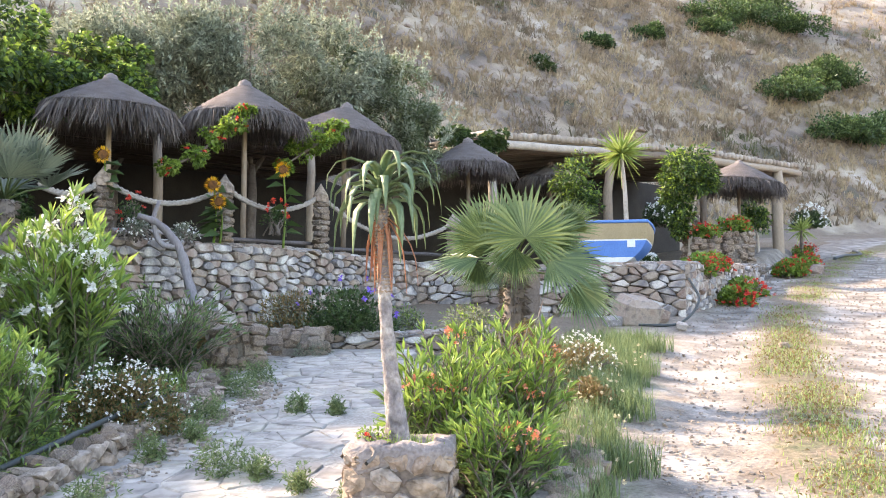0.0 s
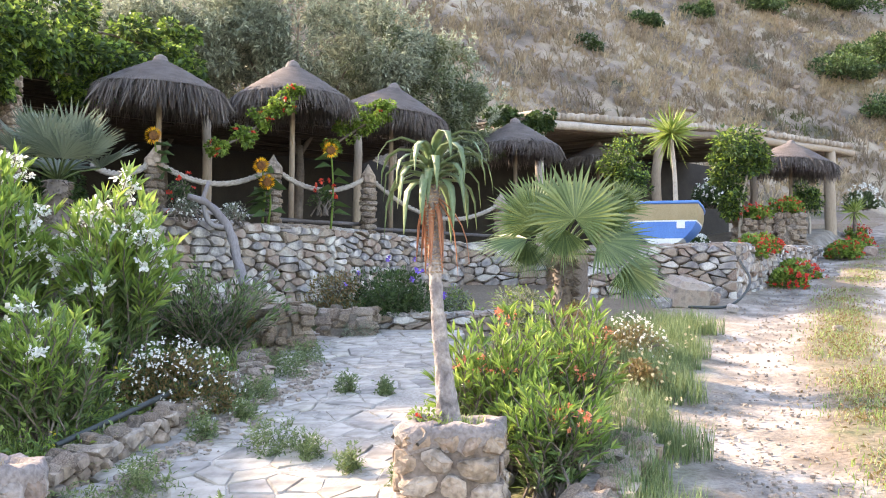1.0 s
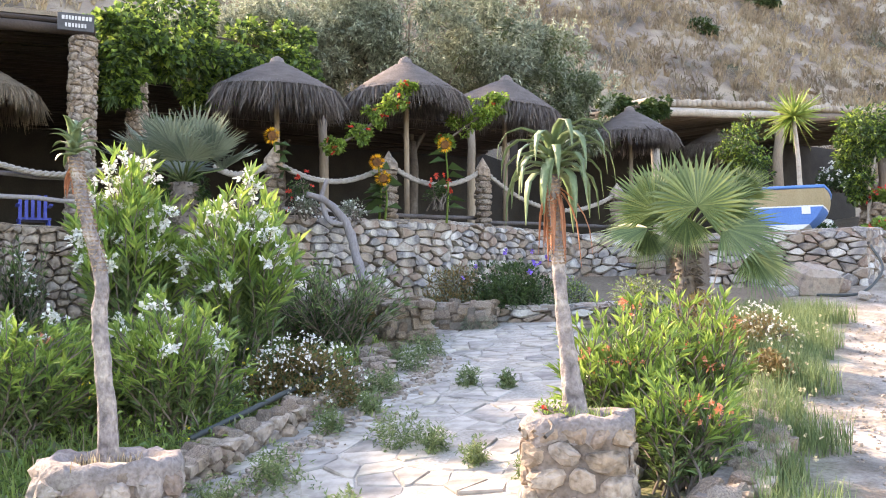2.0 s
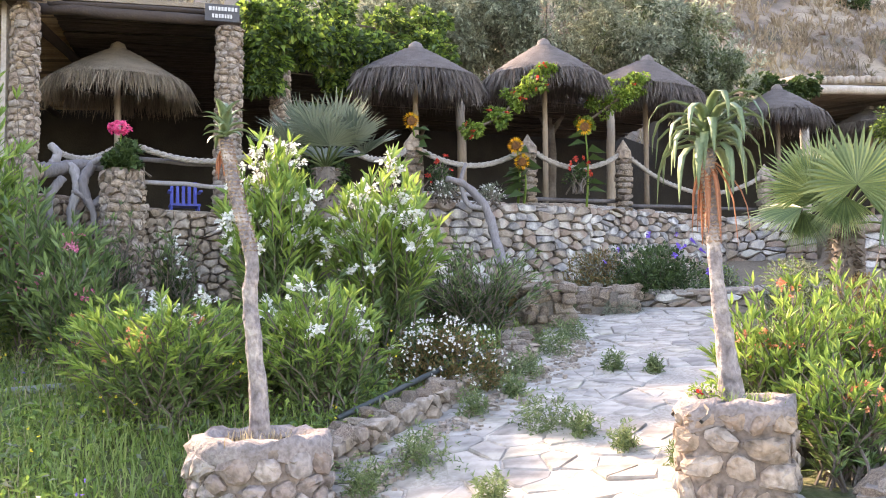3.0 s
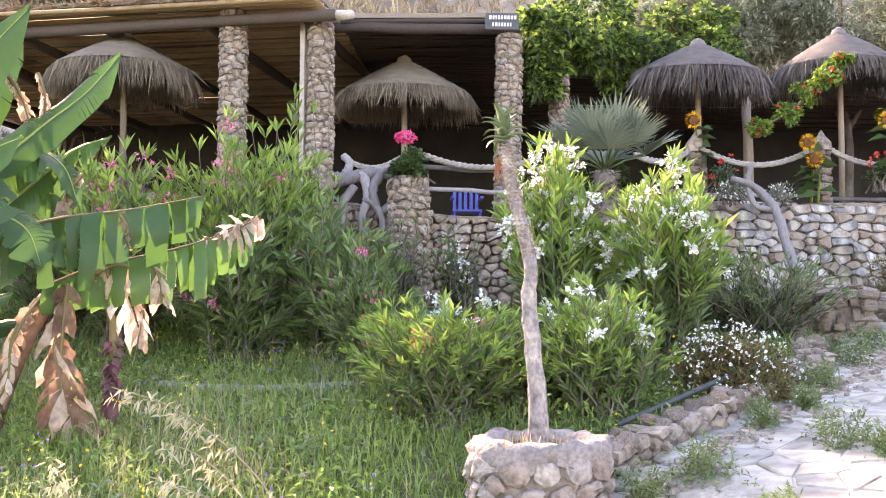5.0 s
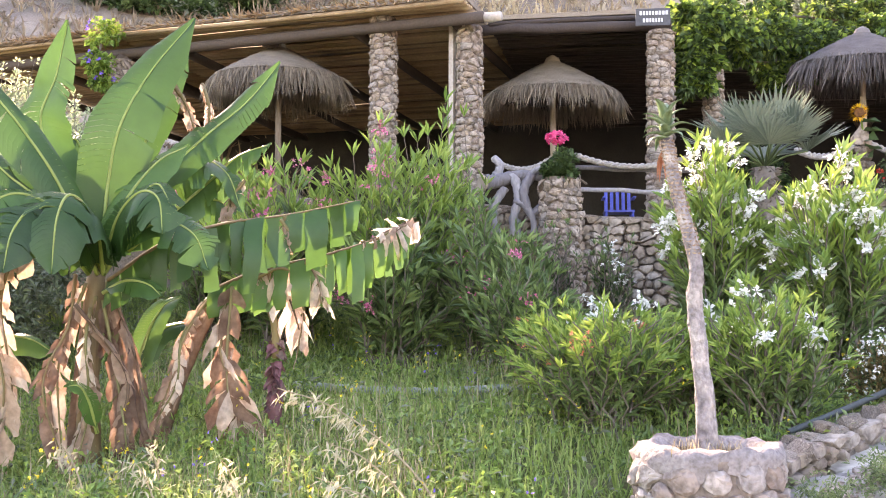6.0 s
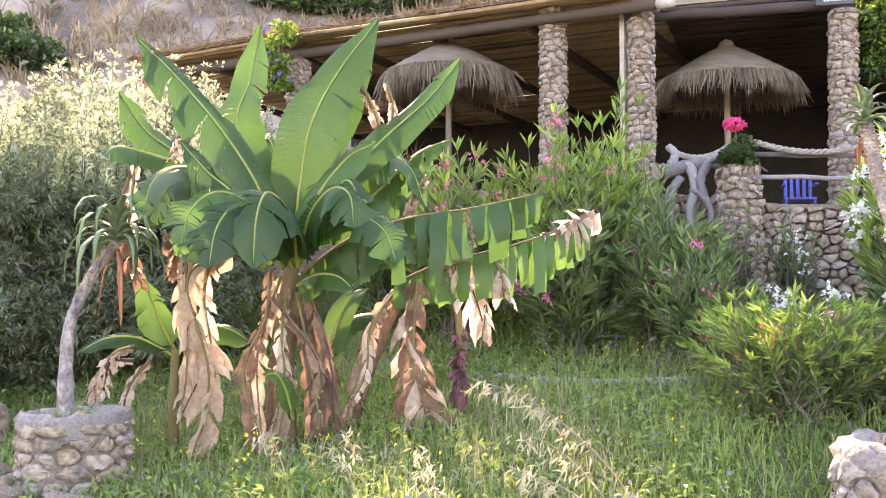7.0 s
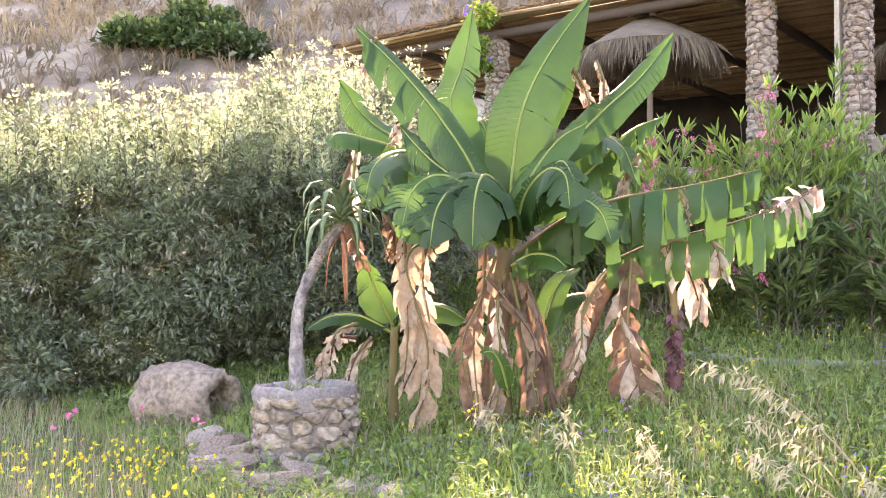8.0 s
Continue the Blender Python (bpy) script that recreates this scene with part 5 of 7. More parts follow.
# ---------------------------------------------------------------- plants
def oleander(x, y, h, spread, label, n=70, per=26, leaf=0.13, material=OLEANDER, bloom=None, blooms=0, size=0.035, name="oleander", tips=None, z=None):
    t = thing(name, x, y, gz(x, y) if z is None else z, label, "shrub")
    s = stems(n, h, spread)
    part("branchwork", stemmesh(s, 0.01), BARK, t, kind="stuff")
    P, D, T = along(s, per, 0.14)
    out = unit(rng.normal(size=P.shape) * [1, 1, 0.4])
    L = leaf * rng.uniform(0.7, 1.25, len(P))
    q = leaves(P, D * 0.95 + out * (1.05 - 0.5 * T[:, None]), L, L * 0.2, 0.12, 0.15)
    if tips is None:
        part("foliage", q, material, t, "long narrow leaves in whorls", kind="stuff")
    else:
        young = T > 0.68
        for nm, m, k in (("foliage", material, ~young), ("new_growth", tips, young)):
            part(nm, leaves(P[k], (D * 0.95 + out * (1.05 - 0.5 * T[:, None]))[k], L[k], L[k] * 0.19, 0.1, 0.15), m, t, kind="stuff")
    if bloom:
        tip = np.array([k[-1] for k in s])
        tip = tip[np.argsort(rng.uniform(size=len(tip)) + (tip[:, 2] < 0.35 * h) + 0.6 * (tip[:, 1] > 0.3 * spread))][:blooms]
        C = np.repeat(tip, 9, 0) + rng.normal(size=(len(tip) * 9, 3)) * [0.045, 0.045, 0.035]
        part("blossom", flowers(C, size * rng.uniform(0.8, 1.3, len(C))), bloom, t, "clustered blossoms", kind="stuff")
    return t


oleander(-4.35, 8.95, 2.05, 0.5, "tall oleander with white flower clusters", 110, 46, 0.19, OLEANDER, WHITE, 36, 0.042, tips=FRESH)
oleander(-3.35, 9.15, 1.85, 0.52, "tall oleander with white flower clusters", 110, 46, 0.19, OLEANDER, WHITE, 36, 0.042, tips=FRESH)
oleander(-3.75, 8.5, 0.9, 0.5, "low oleander with white flower clusters", 40, 24, 0.15, OLEANDER, WHITE, 6, 0.055)
oleander(-7.5, 8.1, 2.25, 0.85, "large oleander with a few pink flowers", 110, 40, 0.2, OLEANDER, PINK, 14, 0.028, tips=FRESH)
oleander(-8.5, 7.6, 2.0, 0.9, "large oleander with a few pink flowers", 110, 40, 0.2, OLEANDER, PINK, 14, 0.028, tips=FRESH)
oleander(-7.1, 7.7, 1.35, 0.7, "large oleander with a few pink flowers", 80, 36, 0.19, OLEANDER, PINK, 8, 0.028)
oleander(-9.5, 7.5, 2.05, 0.8, "large oleander with a few pink flowers", 90, 36, 0.18, OLEANDER, PINK, 12, 0.028, tips=FRESH)
oleander(-7.45, 8.8, 2.6, 0.5, "large oleander with a few pink flowers", 45, 34, 0.2, OLEANDER, None, 0, tips=FRESH)
oleander(0.0, 7.1, 1.05, 0.42, "young oleander with salmon flowers beside the planter", 110, 34, 0.12, OLEANDER, SALMON, 4, 0.024, tips=FRESH)
oleander(0.5, 7.6, 1.1, 0.42, "young oleander with salmon flowers beside the planter", 100, 34, 0.12, OLEANDER, SALMON, 3, 0.024, tips=FRESH)
oleander(0.35, 6.6, 0.7, 0.38, "young oleander with salmon flowers beside the planter", 80, 30, 0.11, OLEANDER, SALMON, 3, 0.022, tips=FRESH)
oleander(-5.75, 7.9, 1.1, 0.5, "dark oleander with a few pink buds", 70, 34, 0.15, OLEANDER, PINK, 4, 0.025)
oleander(-6.35, 8.3, 1.55, 0.6, "dark oleander with a few pink buds", 70, 34, 0.18, OLEANDER, PINK, 5, 0.028)
oleander(-5.0, 7.5, 0.75, 0.5, "low bright green oleander shoots", 60, 26, 0.12, OLEANDER, SALMON, 3, 0.025, tips=FRESH)
oleander(-4.3, 6.95, 0.95, 0.72, "low bright green oleander shoots", 150, 44, 0.12, OLEANDER, SALMON, 4, 0.025, tips=FRESH)
oleander(-3.3, 7.5, 1.02, 0.55, "low bright green oleander shoots", 130, 42, 0.12, OLEANDER, WHITE, 5, 0.045, tips=FRESH)
oleander(-3.9, 7.5, 0.62, 0.55, "low green oleander shoots", 60, 24, 0.12, OLEANDER, None, 0, tips=FRESH)
oleander(-2.95, 10.9, 1.05, 0.85, "feathery dark green shrub above the kerb", 120, 30, 0.1, DEEP, None, 0, tips=OLEANDER)
oleander(-3.6, 10.8, 0.8, 0.6, "feathery dark green shrub above the kerb", 80, 30, 0.1, OLEANDER, SALMON, 4, 0.02)
oleander(-5.9, 9.8, 1.2, 0.3, "thin rose bush before the garden pillar", 34, 40, 0.085, DEEP, WHITE, 3, 0.03, tips=OLEANDER, name="rose_bush")
oleander(-6.45, 9.6, 1.35, 0.22, "thin rose bush before the garden pillar", 24, 36, 0.085, DEEP, None, 0, tips=OLEANDER, name="rose_bush")
oleander(-5.0, 8.3, 0.75, 0.45, "pale sprays of white-flowered oleander", 22, 20, 0.12, OLEANDER, WHITE, 8, 0.04)


def bush(x, y, rx, h, label, material, n=7000, leaf=0.04, k=26, bloom=None, blooms=0, size=0.02, name="shrub", z=None, category="shrub", slim=0.4, second=None, clump=0.32):
    t = thing(name, x, y, gz(x, y) if z is None else z, label, category)
    s = stems(14, h * 0.85, rx * 0.8)
    part("branchwork", stemmesh(s, 0.014), BARK, t, kind="stuff")
    P, D = clumps(n, k, rx * 0.8, rx * 0.8, h * 0.75, rx * clump + 0.05)
    P[:, 2] = np.abs(P[:, 2]) + 0.03
    D = unit(D + 0.6 * rng.normal(size=D.shape) + [0, 0, 0.3])
    L = leaf * rng.uniform(0.6, 1.4, n)
    cut = int(n * 0.72) if second else n
    part("foliage", leaves(P[:cut], D[:cut], L[:cut], L[:cut] * slim, 0.1, 0.15), material, t, kind="stuff")
    if second:
        part("new_growth", leaves(P[cut:] + D[cut:] * 0.03, D[cut:], L[cut:], L[cut:] * slim, 0.1, 0.15), second, t, kind="stuff")
    if bloom:
        d = unit(rng.normal(size=(blooms, 3)) + [0.1, -0.6, 0.9])
        d[:, 2] = np.abs(d[:, 2])
        C = d * [rx * 1.02, rx * 1.02, h * 1.02] * rng.uniform(0.92, 1.06, (blooms, 1))
        part("blossom", flowers(C, size * rng.uniform(0.7, 1.3, blooms), 6), bloom, t, kind="stuff")
    return t


bush(-2.6, 8.55, 0.56, 0.6, "rounded daisy bush covered with white flowers", RUSSET, 16000, 0.035, 60, WHITE, 330, 0.016, "daisy_bush", second=DEEP, clump=0.24)
bush(-1.25, 13.5, 0.75, 0.95, "dark green bush with purple trumpet flowers", DEEP, 6000, 0.06, 26, PURPLE, 12, 0.05, "morning_glory")
bush(-2.0, 13.6, 0.62, 0.78, "dull olive shrub on the step", RUSSET, 5000, 0.05, 22, second=OLIVE)
bush(-2.75, 12.6, 0.35, 0.45, "small russet shrub at the wall's foot", RUSSET, 2500, 0.05, 14)
bush(0.85, 9.95, 0.48, 1.1, "russet shrub under the fan palm", RUSSET, 3500, 0.05, 18)
bush(1.45, 10.9, 0.42, 0.5, "daisy bush with small white flowers", RUSSET, 4500, 0.035, 22, WHITE, 140, 0.018, "daisy_bush", second=OLIVE)
bush(0.3, 10.9, 0.5, 0.95, "grey-green shrub under the fan palm", OLIVE, 4000, 0.05, 18, second=FRESH)
bush(0.3, 12.5, 0.3, 0.35, "small grey-green shrub on the bare bank", OLIVE, 1500, 0.05, 10)
bush(-0.5, 14.4, 0.4, 0.4, "straggling shrub on the bare bank", OLIVE, 1800, 0.05, 12, second=FRESH)
bush(0.9, 12.6, 0.32, 0.5, "bright green shrub on the bare bank", VINE, 1600, 0.06, 10)
bush(-0.42, 6.1, 0.07, 0.1, "small plant with one red flower in the planter", VINE, 160, 0.03, 5, RED, 3, 0.03, "bedding_plant", z=1.0)
bush(1.25, 9.3, 0.3, 0.4, "russet shrub on stones by the track", RUSSET, 2500, 0.05, 14)
bush(-1.6, 12.55, 0.2, 0.25, "tuft of grey rosemary", OLIVE, 1200, 0.05, 10, slim=0.15)
bush(-6.63, 9.9, 0.2, 0.3, "potted geranium with a pink flower head", DEEP, 1500, 0.06, 10, None, 0, 0.06, "geranium", z=3.04, slim=0.8)
t = thing("geranium_flower", -6.62, 9.86, 3.3, "round hot pink flower head above the pillar", "flower")
part("stalk", tube([(0, 0, -0.12), (0.01, 0, 0.16)], 0.008, 5), VINE, t)
P, D = ball(60, 0.12, 0.12, 0.075, 0.7)
part("flower_head", flowers(P + [0, 0, 0.2], 0.035), HOTPINK, t, kind="stuff")
for x, y, z, r in ((4.5, 18.0, 2.75, 0.4), (5.0, 19.2, 2.9, 0.4), (5.3, 18.6, 2.2, 0.42), (5.9, 20.0, 2.45, 0.45), (8.3, 24.6, 3.15, 0.45), (9.0, 26.4, 3.35, 0.5), (9.8, 28.0, 3.6, 0.5), (5.9, 23.5, 3.95, 0.42), (7.05, 25.0, 4.25, 0.45), (11.2, 31.9, 4.2, 0.5)):
    bush(x, y, r, r * 0.85, "geranium with bright red flowers", VINE, 1800, 0.07, 14, RED, 44, 0.044, "geranium", z=z, slim=0.8)
for x, y, z, r in ((11.6, 32.6, 5.2, 0.6), (5.7, 26.5, 4.6, 0.55), (4.2, 21.5, 3.0, 0.35)):
    bush(x, y, r, r * 1.3, "leafy shrub with white flowers", DEEP, 3000, 0.08, 20, WHITE, 90, 0.06, "white_shrub", z=z)
for x, y in ((-4.05, 13.55), (-3.55, 14.1)):
    bush(x, y, 0.22, 0.25, "small white-flowered plant on the wall", OLIVE, 700, 0.04, 8, WHITE, 40, 0.018, "wall_flower", z=3.0)
for x, y, z in ((-4.15, 13.75, 3.55), (-2.55, 15.75, 3.75)):
    bush(x, y, 0.2, 0.5, "red-flowered geranium on the terrace wall", DEEP, 500, 0.05, 8, RED, 8, 0.05, "geranium", z=z - 0.45)


def aloe(x, y, z, line, radii, head, label, n=40, length=0.5, dead=9, bend=1.0):
    t = thing("tree_aloe", x, y, z, label, "aloe", "tree aloes")
    p = smooth_line(line, 8)
    part("trunk", tube(p, np.interp(np.linspace(0, 1, len(p)), np.linspace(0, 1, len(radii)), radii), 12, 0.05), TRUNK, t, "ringed grey trunk", True)
    c = p[-1]
    for i in range(int(len(p) * 0.62), len(p) - 1, 1):
        for g in (0.0, 0.5):
            q = p[i] * (1 - g) + p[i + 1] * g
            a = np.linspace(0, 6.283, 9, endpoint=False) + rng.uniform(0, 1)
            rr = np.interp(i / len(p), np.linspace(0, 1, len(radii)), radii)
            D = np.stack([np.cos(a), np.sin(a), 0.9 + 0 * a], -1)
            part("leaf_scar", leaves(q + D * [rr * 0.9, rr * 0.9, 0], D, 0.022, 0.034, 0.1, 0.1, 0.5), SCAR, t, "dry ring of old leaf bases")
    for kind, m, k, el0 in (("leaf", ALOE, n, None), ("withered_leaf", ALOERED, dead, -0.3)):
        for i in range(k):
            a = i * 2.4 + rng.uniform(-0.3, 0.3)
            el = 1.3 - 1.2 * (i / k) if el0 is None else el0 - rng.uniform(0.3, 1.1)
            L = length * rng.uniform(0.75, 1.15)
            pts, q = [], c + np.array([0, 0, -0.05 if el0 is not None else 0.12 * (1 - i / k)])
            for j in range(7):
                e = max(-1.5, el - (bend if el0 is None else 0.6) * 2.1 * (j / 6) ** (1.3 if el0 is None else 1.0))
                pts.append(q.copy())
                q = q + L / 6 * np.array([math.cos(a) * math.cos(e), math.sin(a) * math.cos(e), math.sin(e)])
            w = np.array([0.03, 0.034, 0.031, 0.026, 0.02, 0.012, 0.002]) * (1.0 if el0 is None else 0.6)
            V, F = [], []
            s = np.array([-math.sin(a), math.cos(a), 0])
            for j in range(7):
                d = pts[min(j + 1, 6)] - pts[max(j - 1, 0)]
                up = np.cross(s, d / np.linalg.norm(d)) * -1
                V += [pts[j] - s * w[j], pts[j] - up * w[j] * 0.45, pts[j] + s * w[j], pts[j] + up * w[j] * -0.05]
                if j:
                    o = (j - 1) * 4
                    F += [(o + b, o + (b + 1) % 4, o + 4 + (b + 1) % 4, o + 4 + b) for b in range(4)]
            part(kind, (np.array(V), F), m, t, "" if el0 is None else "shrivelled red-brown leaf", True)
    return t


aloe(-0.28, 6.2, 0.97, [(0.02, 0, 0), (-0.02, 0, 0.35), (-0.06, 0, 0.75), (-0.08, 0, 1.1), (-0.09, 0, 1.46)], [0.08, 0.052, 0.04, 0.036, 0.037], None, "tree aloe with drooping green leaves in the square planter", 34, 0.52, 12, 1.75)
aloe(-3.03, 5.95, 0.7, [(0.0, 0, 0), (-0.02, 0, 0.4), (-0.07, 0, 0.9), (-0.06, 0, 1.15), (-0.16, -0.02, 1.55), (-0.23, -0.03, 1.9)], [0.072, 0.054, 0.046, 0.041, 0.038, 0.038], None, "bare tree aloe with a small leaf tuft in the round planter", 16, 0.2, 5, 0.7)
aloe(-7.8, 3.1, 0.7, [(-0.03, -0.04, 0), (-0.04, -0.05, 0.4), (-0.02, -0.02, 0.75), (0.05, 0.12, 1.1), (0.12, 0.25, 1.3)], [0.07, 0.05, 0.042, 0.04, 0.038], None, "curved tree aloe with long drooping leaves", 26, 0.62, 3, 1.7)


def fan_palm(x, y, z, h, label, fans, material, R=0.55, name="fan_palm", seg=34):
    """fans: (azimuth, elevation, stalk length) each."""
    t = thing(name, x, y, z, label, "palm")
    part("trunk", tube([(0, 0, -0.1), (0.01, 0, h * 0.5), (0, 0, h)], [0.1, 0.12, 0.1], 12, 0.12), BARK, t, "shaggy brown trunk", True)
    q = 500
    a, zz = rng.uniform(0, 6.283, q), rng.uniform(0.05, h, q)
    part("trunk_fibre", leaves(np.stack([0.09 * np.cos(a), 0.09 * np.sin(a), zz], -1), np.stack([np.cos(a), np.sin(a), 0.7 - 1.2 * rng.uniform(size=q)], -1), rng.uniform(0.05, 0.13, q), 0.03, 0.3), BARK, t, "ragged old leaf bases", kind="stuff")
    top = np.array([0, 0, h])
    for az, el, L in fans:
        d = np.array([math.cos(az) * math.cos(el), math.sin(az) * math.cos(el), math.sin(el)])
        c = top + d * L + np.array([0, 0, -0.06 * L])
        stalk = part("leaf_stalk", tube([top, top + d * L * 0.5 + [0, 0, 0.02], c], [0.014, 0.011, 0.008], 6), FAN, t, smooth=True)
        s = np.cross(d, [0, 0, 1.0])
        s /= np.linalg.norm(s) + 1e-9
        n = np.cross(s, d)
        a = np.linspace(-1.9, 1.9, seg)
        r = R * (0.82 + 0.18 * np.cos(a)) * rng.uniform(0.92, 1.06, seg)
        dirs = np.cos(a)[:, None] * d + np.sin(a)[:, None] * s + n * (0.18 + 0.1 * np.abs(np.sin(a)))[:, None]
        dirs = unit(dirs)
        side = unit(np.cross(dirs, n))
        wid = r * 2.0 * 1.9 / seg * 0.55
        V, F = [], []
        for i in range(seg):
            k = len(V)
            b1, b2 = c + dirs[i] * r[i] * 0.55, c + dirs[i] * r[i]
            V += [c, b1 - side[i] * wid[i] * 0.55, b1 + n * 0.012, b1 + side[i] * wid[i] * 0.55, b2 - np.array([0, 0, r[i] * 0.1 * rng.uniform(0, 1.6)])]
            F += [(k, k + 1, k + 2), (k, k + 2, k + 3), (k + 1, k + 4, k + 2), (k + 2, k + 4, k + 3)]
        part("leaf_fan", (np.array(V), F), material, stalk)
    return t


def broad_palm(x, y, z, h, label, fans, seg=38):
    """fans: where the blade joins its stalk, the blade's way, the way it faces, its radius, half its spread."""
    t = thing("fan_palm", x, y, z, label, "palm")
    part("trunk", tube([(0, 0, -0.1), (0.01, 0, h * 0.5), (0, 0, h)], [0.1, 0.12, 0.1], 12, 0.12), BARK, t, "shaggy brown trunk", True)
    q = 500
    a, zz = rng.uniform(0, 6.283, q), rng.uniform(0.05, h, q)
    part("trunk_fibre", leaves(np.stack([0.09 * np.cos(a), 0.09 * np.sin(a), zz], -1), np.stack([np.cos(a), np.sin(a), 0.7 - 1.2 * rng.uniform(size=q)], -1), rng.uniform(0.05, 0.13, q), 0.03, 0.3), BARK, t, "ragged old leaf bases", kind="stuff")
    top = np.array([0, 0, h])
    for off, way, face, R, spread in fans:
        c = top + np.array(off)
        stalk = part("leaf_stalk", tube(smooth_line([top, (top + c) / 2 + [0, 0, 0.06], c], 4), np.linspace(0.015, 0.009, 9), 6), FAN, t, smooth=True)
        d = unit(np.array(way, float))
        n = np.array(face, float)
        n = unit(n - d * (n @ d))
        s = np.cross(d, n)
        a = np.linspace(-spread, spread, seg)
        r = R * (0.85 + 0.15 * np.cos(a)) * rng.uniform(0.9, 1.06, seg)
        dirs = unit(np.cos(a)[:, None] * d + np.sin(a)[:, None] * s - n * 0.12)
        side = unit(np.cross(dirs, n))
        V, F = [], []
        for i in range(seg):
            k = len(V)
            wid = r[i] * 0.52 * spread * 2 / seg * 0.62
            b1, b2, b3 = c + dirs[i] * r[i] * 0.52, c + dirs[i] * r[i] * 0.78, c + dirs[i] * r[i]
            sag = np.array([0, 0, r[i] * 0.12 * rng.uniform(0, 1.3)])
            V += [c, b1 - side[i] * wid, b1 + n * 0.014, b1 + side[i] * wid, b2 - side[i] * wid * 0.55 - sag * 0.25, b2 + side[i] * wid * 0.55 - sag * 0.25, b3 - sag]
            F += [(k, k + 1, k + 2), (k, k + 2, k + 3), (k + 1, k + 4, k + 2), (k + 2, k + 4, k + 5), (k + 2, k + 5, k + 3), (k + 4, k + 6, k + 5)]
        part("leaf_fan", (np.array(V), F), FAN, stalk)
    return t


broad_palm(0.72, 10.6, 1.15, 1.15, "broad green fan palm beside the terrace slope",
           [((0.1, -0.35, 0.34), (0.08, 0, 1), (0, -1, 0.25), 0.62, 2.4), ((-0.28, -0.12, 0.32), (-0.5, 0, 0.85), (-0.2, -1, 0.35), 0.56, 1.6), ((-0.12, 0.1, 0.38), (-0.25, 0.1, 1), (0, -1, 0.2), 0.62, 1.5),
            ((-0.36, -0.12, 0.16), (-1, -0.1, -0.05), (0, -0.4, 1), 0.6, 1.2), ((-0.36, -0.2, 0.12), (0.2, -0.2, -1), (0, -1, 0.2), 0.38, 1.0), ((0.0, -0.3, 0.24), (-0.2, -0.2, -1), (0, -1, -0.1), 0.42, 1.2),
            ((0.52, 0.05, 0.45), (0.75, 0, 0.65), (0.3, -0.8, 0.4), 0.45, 0.8), ((0.34, -0.28, 0.14), (0.95, -0.1, 0.0), (0, -0.7, 0.75), 0.66, 1.7), ((0.6, -0.22, -0.12), (0.75, -0.2, -0.55), (0.2, -0.7, 0.7), 0.56, 1.5),
            ((0.25, 0.3, 0.4), (0.35, 0.3, 1), (0, -1, 0.4), 0.55, 1.5), ((-0.15, 0.4, 0.3), (-0.5, 0.4, 0.8), (0, -1, 0.4), 0.55, 1.5), ((0.3, -0.1, 0.32), (0.6, -0.1, 0.5), (0.1, -0.8, 0.5), 0.5, 1.4)])
fan_palm(-4.9, 11.47, 1.7, 1.5, "blue-green fan palm on a shaggy trunk",
         [(a, e, 0.5) for a, e in ((0, 0.9), (0.8, 1.0), (1.6, 0.85), (2.4, 1.05), (3.2, 0.75), (4.0, 0.95), (4.8, 0.8), (5.6, 1.0), (0.4, 0.4), (3.4, 0.35), (5.2, 0.45), (2.0, 0.4), (6.0, 0.6), (3.8, 0.55))], BLUEFAN, 0.55, seg=28)


def yucca():
    t = thing("yucca", 3.4, 19.2, 2.93, "tall yucca with a bright green-yellow leaf rosette", "yucca")
    part("trunk", tube(smooth_line([(0.05, 0, 0), (0.03, 0, 0.8), (0, 0, 1.6), (-0.05, 0, 2.15)], 5), np.linspace(0.055, 0.035, 16), 9, 0.06), PALEBARK, t, smooth=True)
    d = unit(rng.normal(size=(130, 3)) + [0, 0, 0.35])
    part("rosette", leaves(np.tile([-0.05, 0, 2.2], (130, 1)), d, rng.uniform(0.45, 0.72, 130), 0.06, 0.08, 0.15, 0.3), YUCCA, t, "stiff sword leaves")
    t = thing("palm_sapling", 11.0, 31.6, 4.1, "small bright yucca by the pavilion", "yucca")
    d = unit(rng.normal(size=(70, 3)) + [0, 0, 0.6])
    part("rosette", leaves(np.tile([0, 0, 0.9], (70, 1)), d, rng.uniform(0.4, 0.65, 70), 0.05, 0.08), YUCCA, t)
    part("trunk", tube([(0, 0, -0.1), (0, 0, 0.9)], 0.06, 7), BARK, t)


yucca()


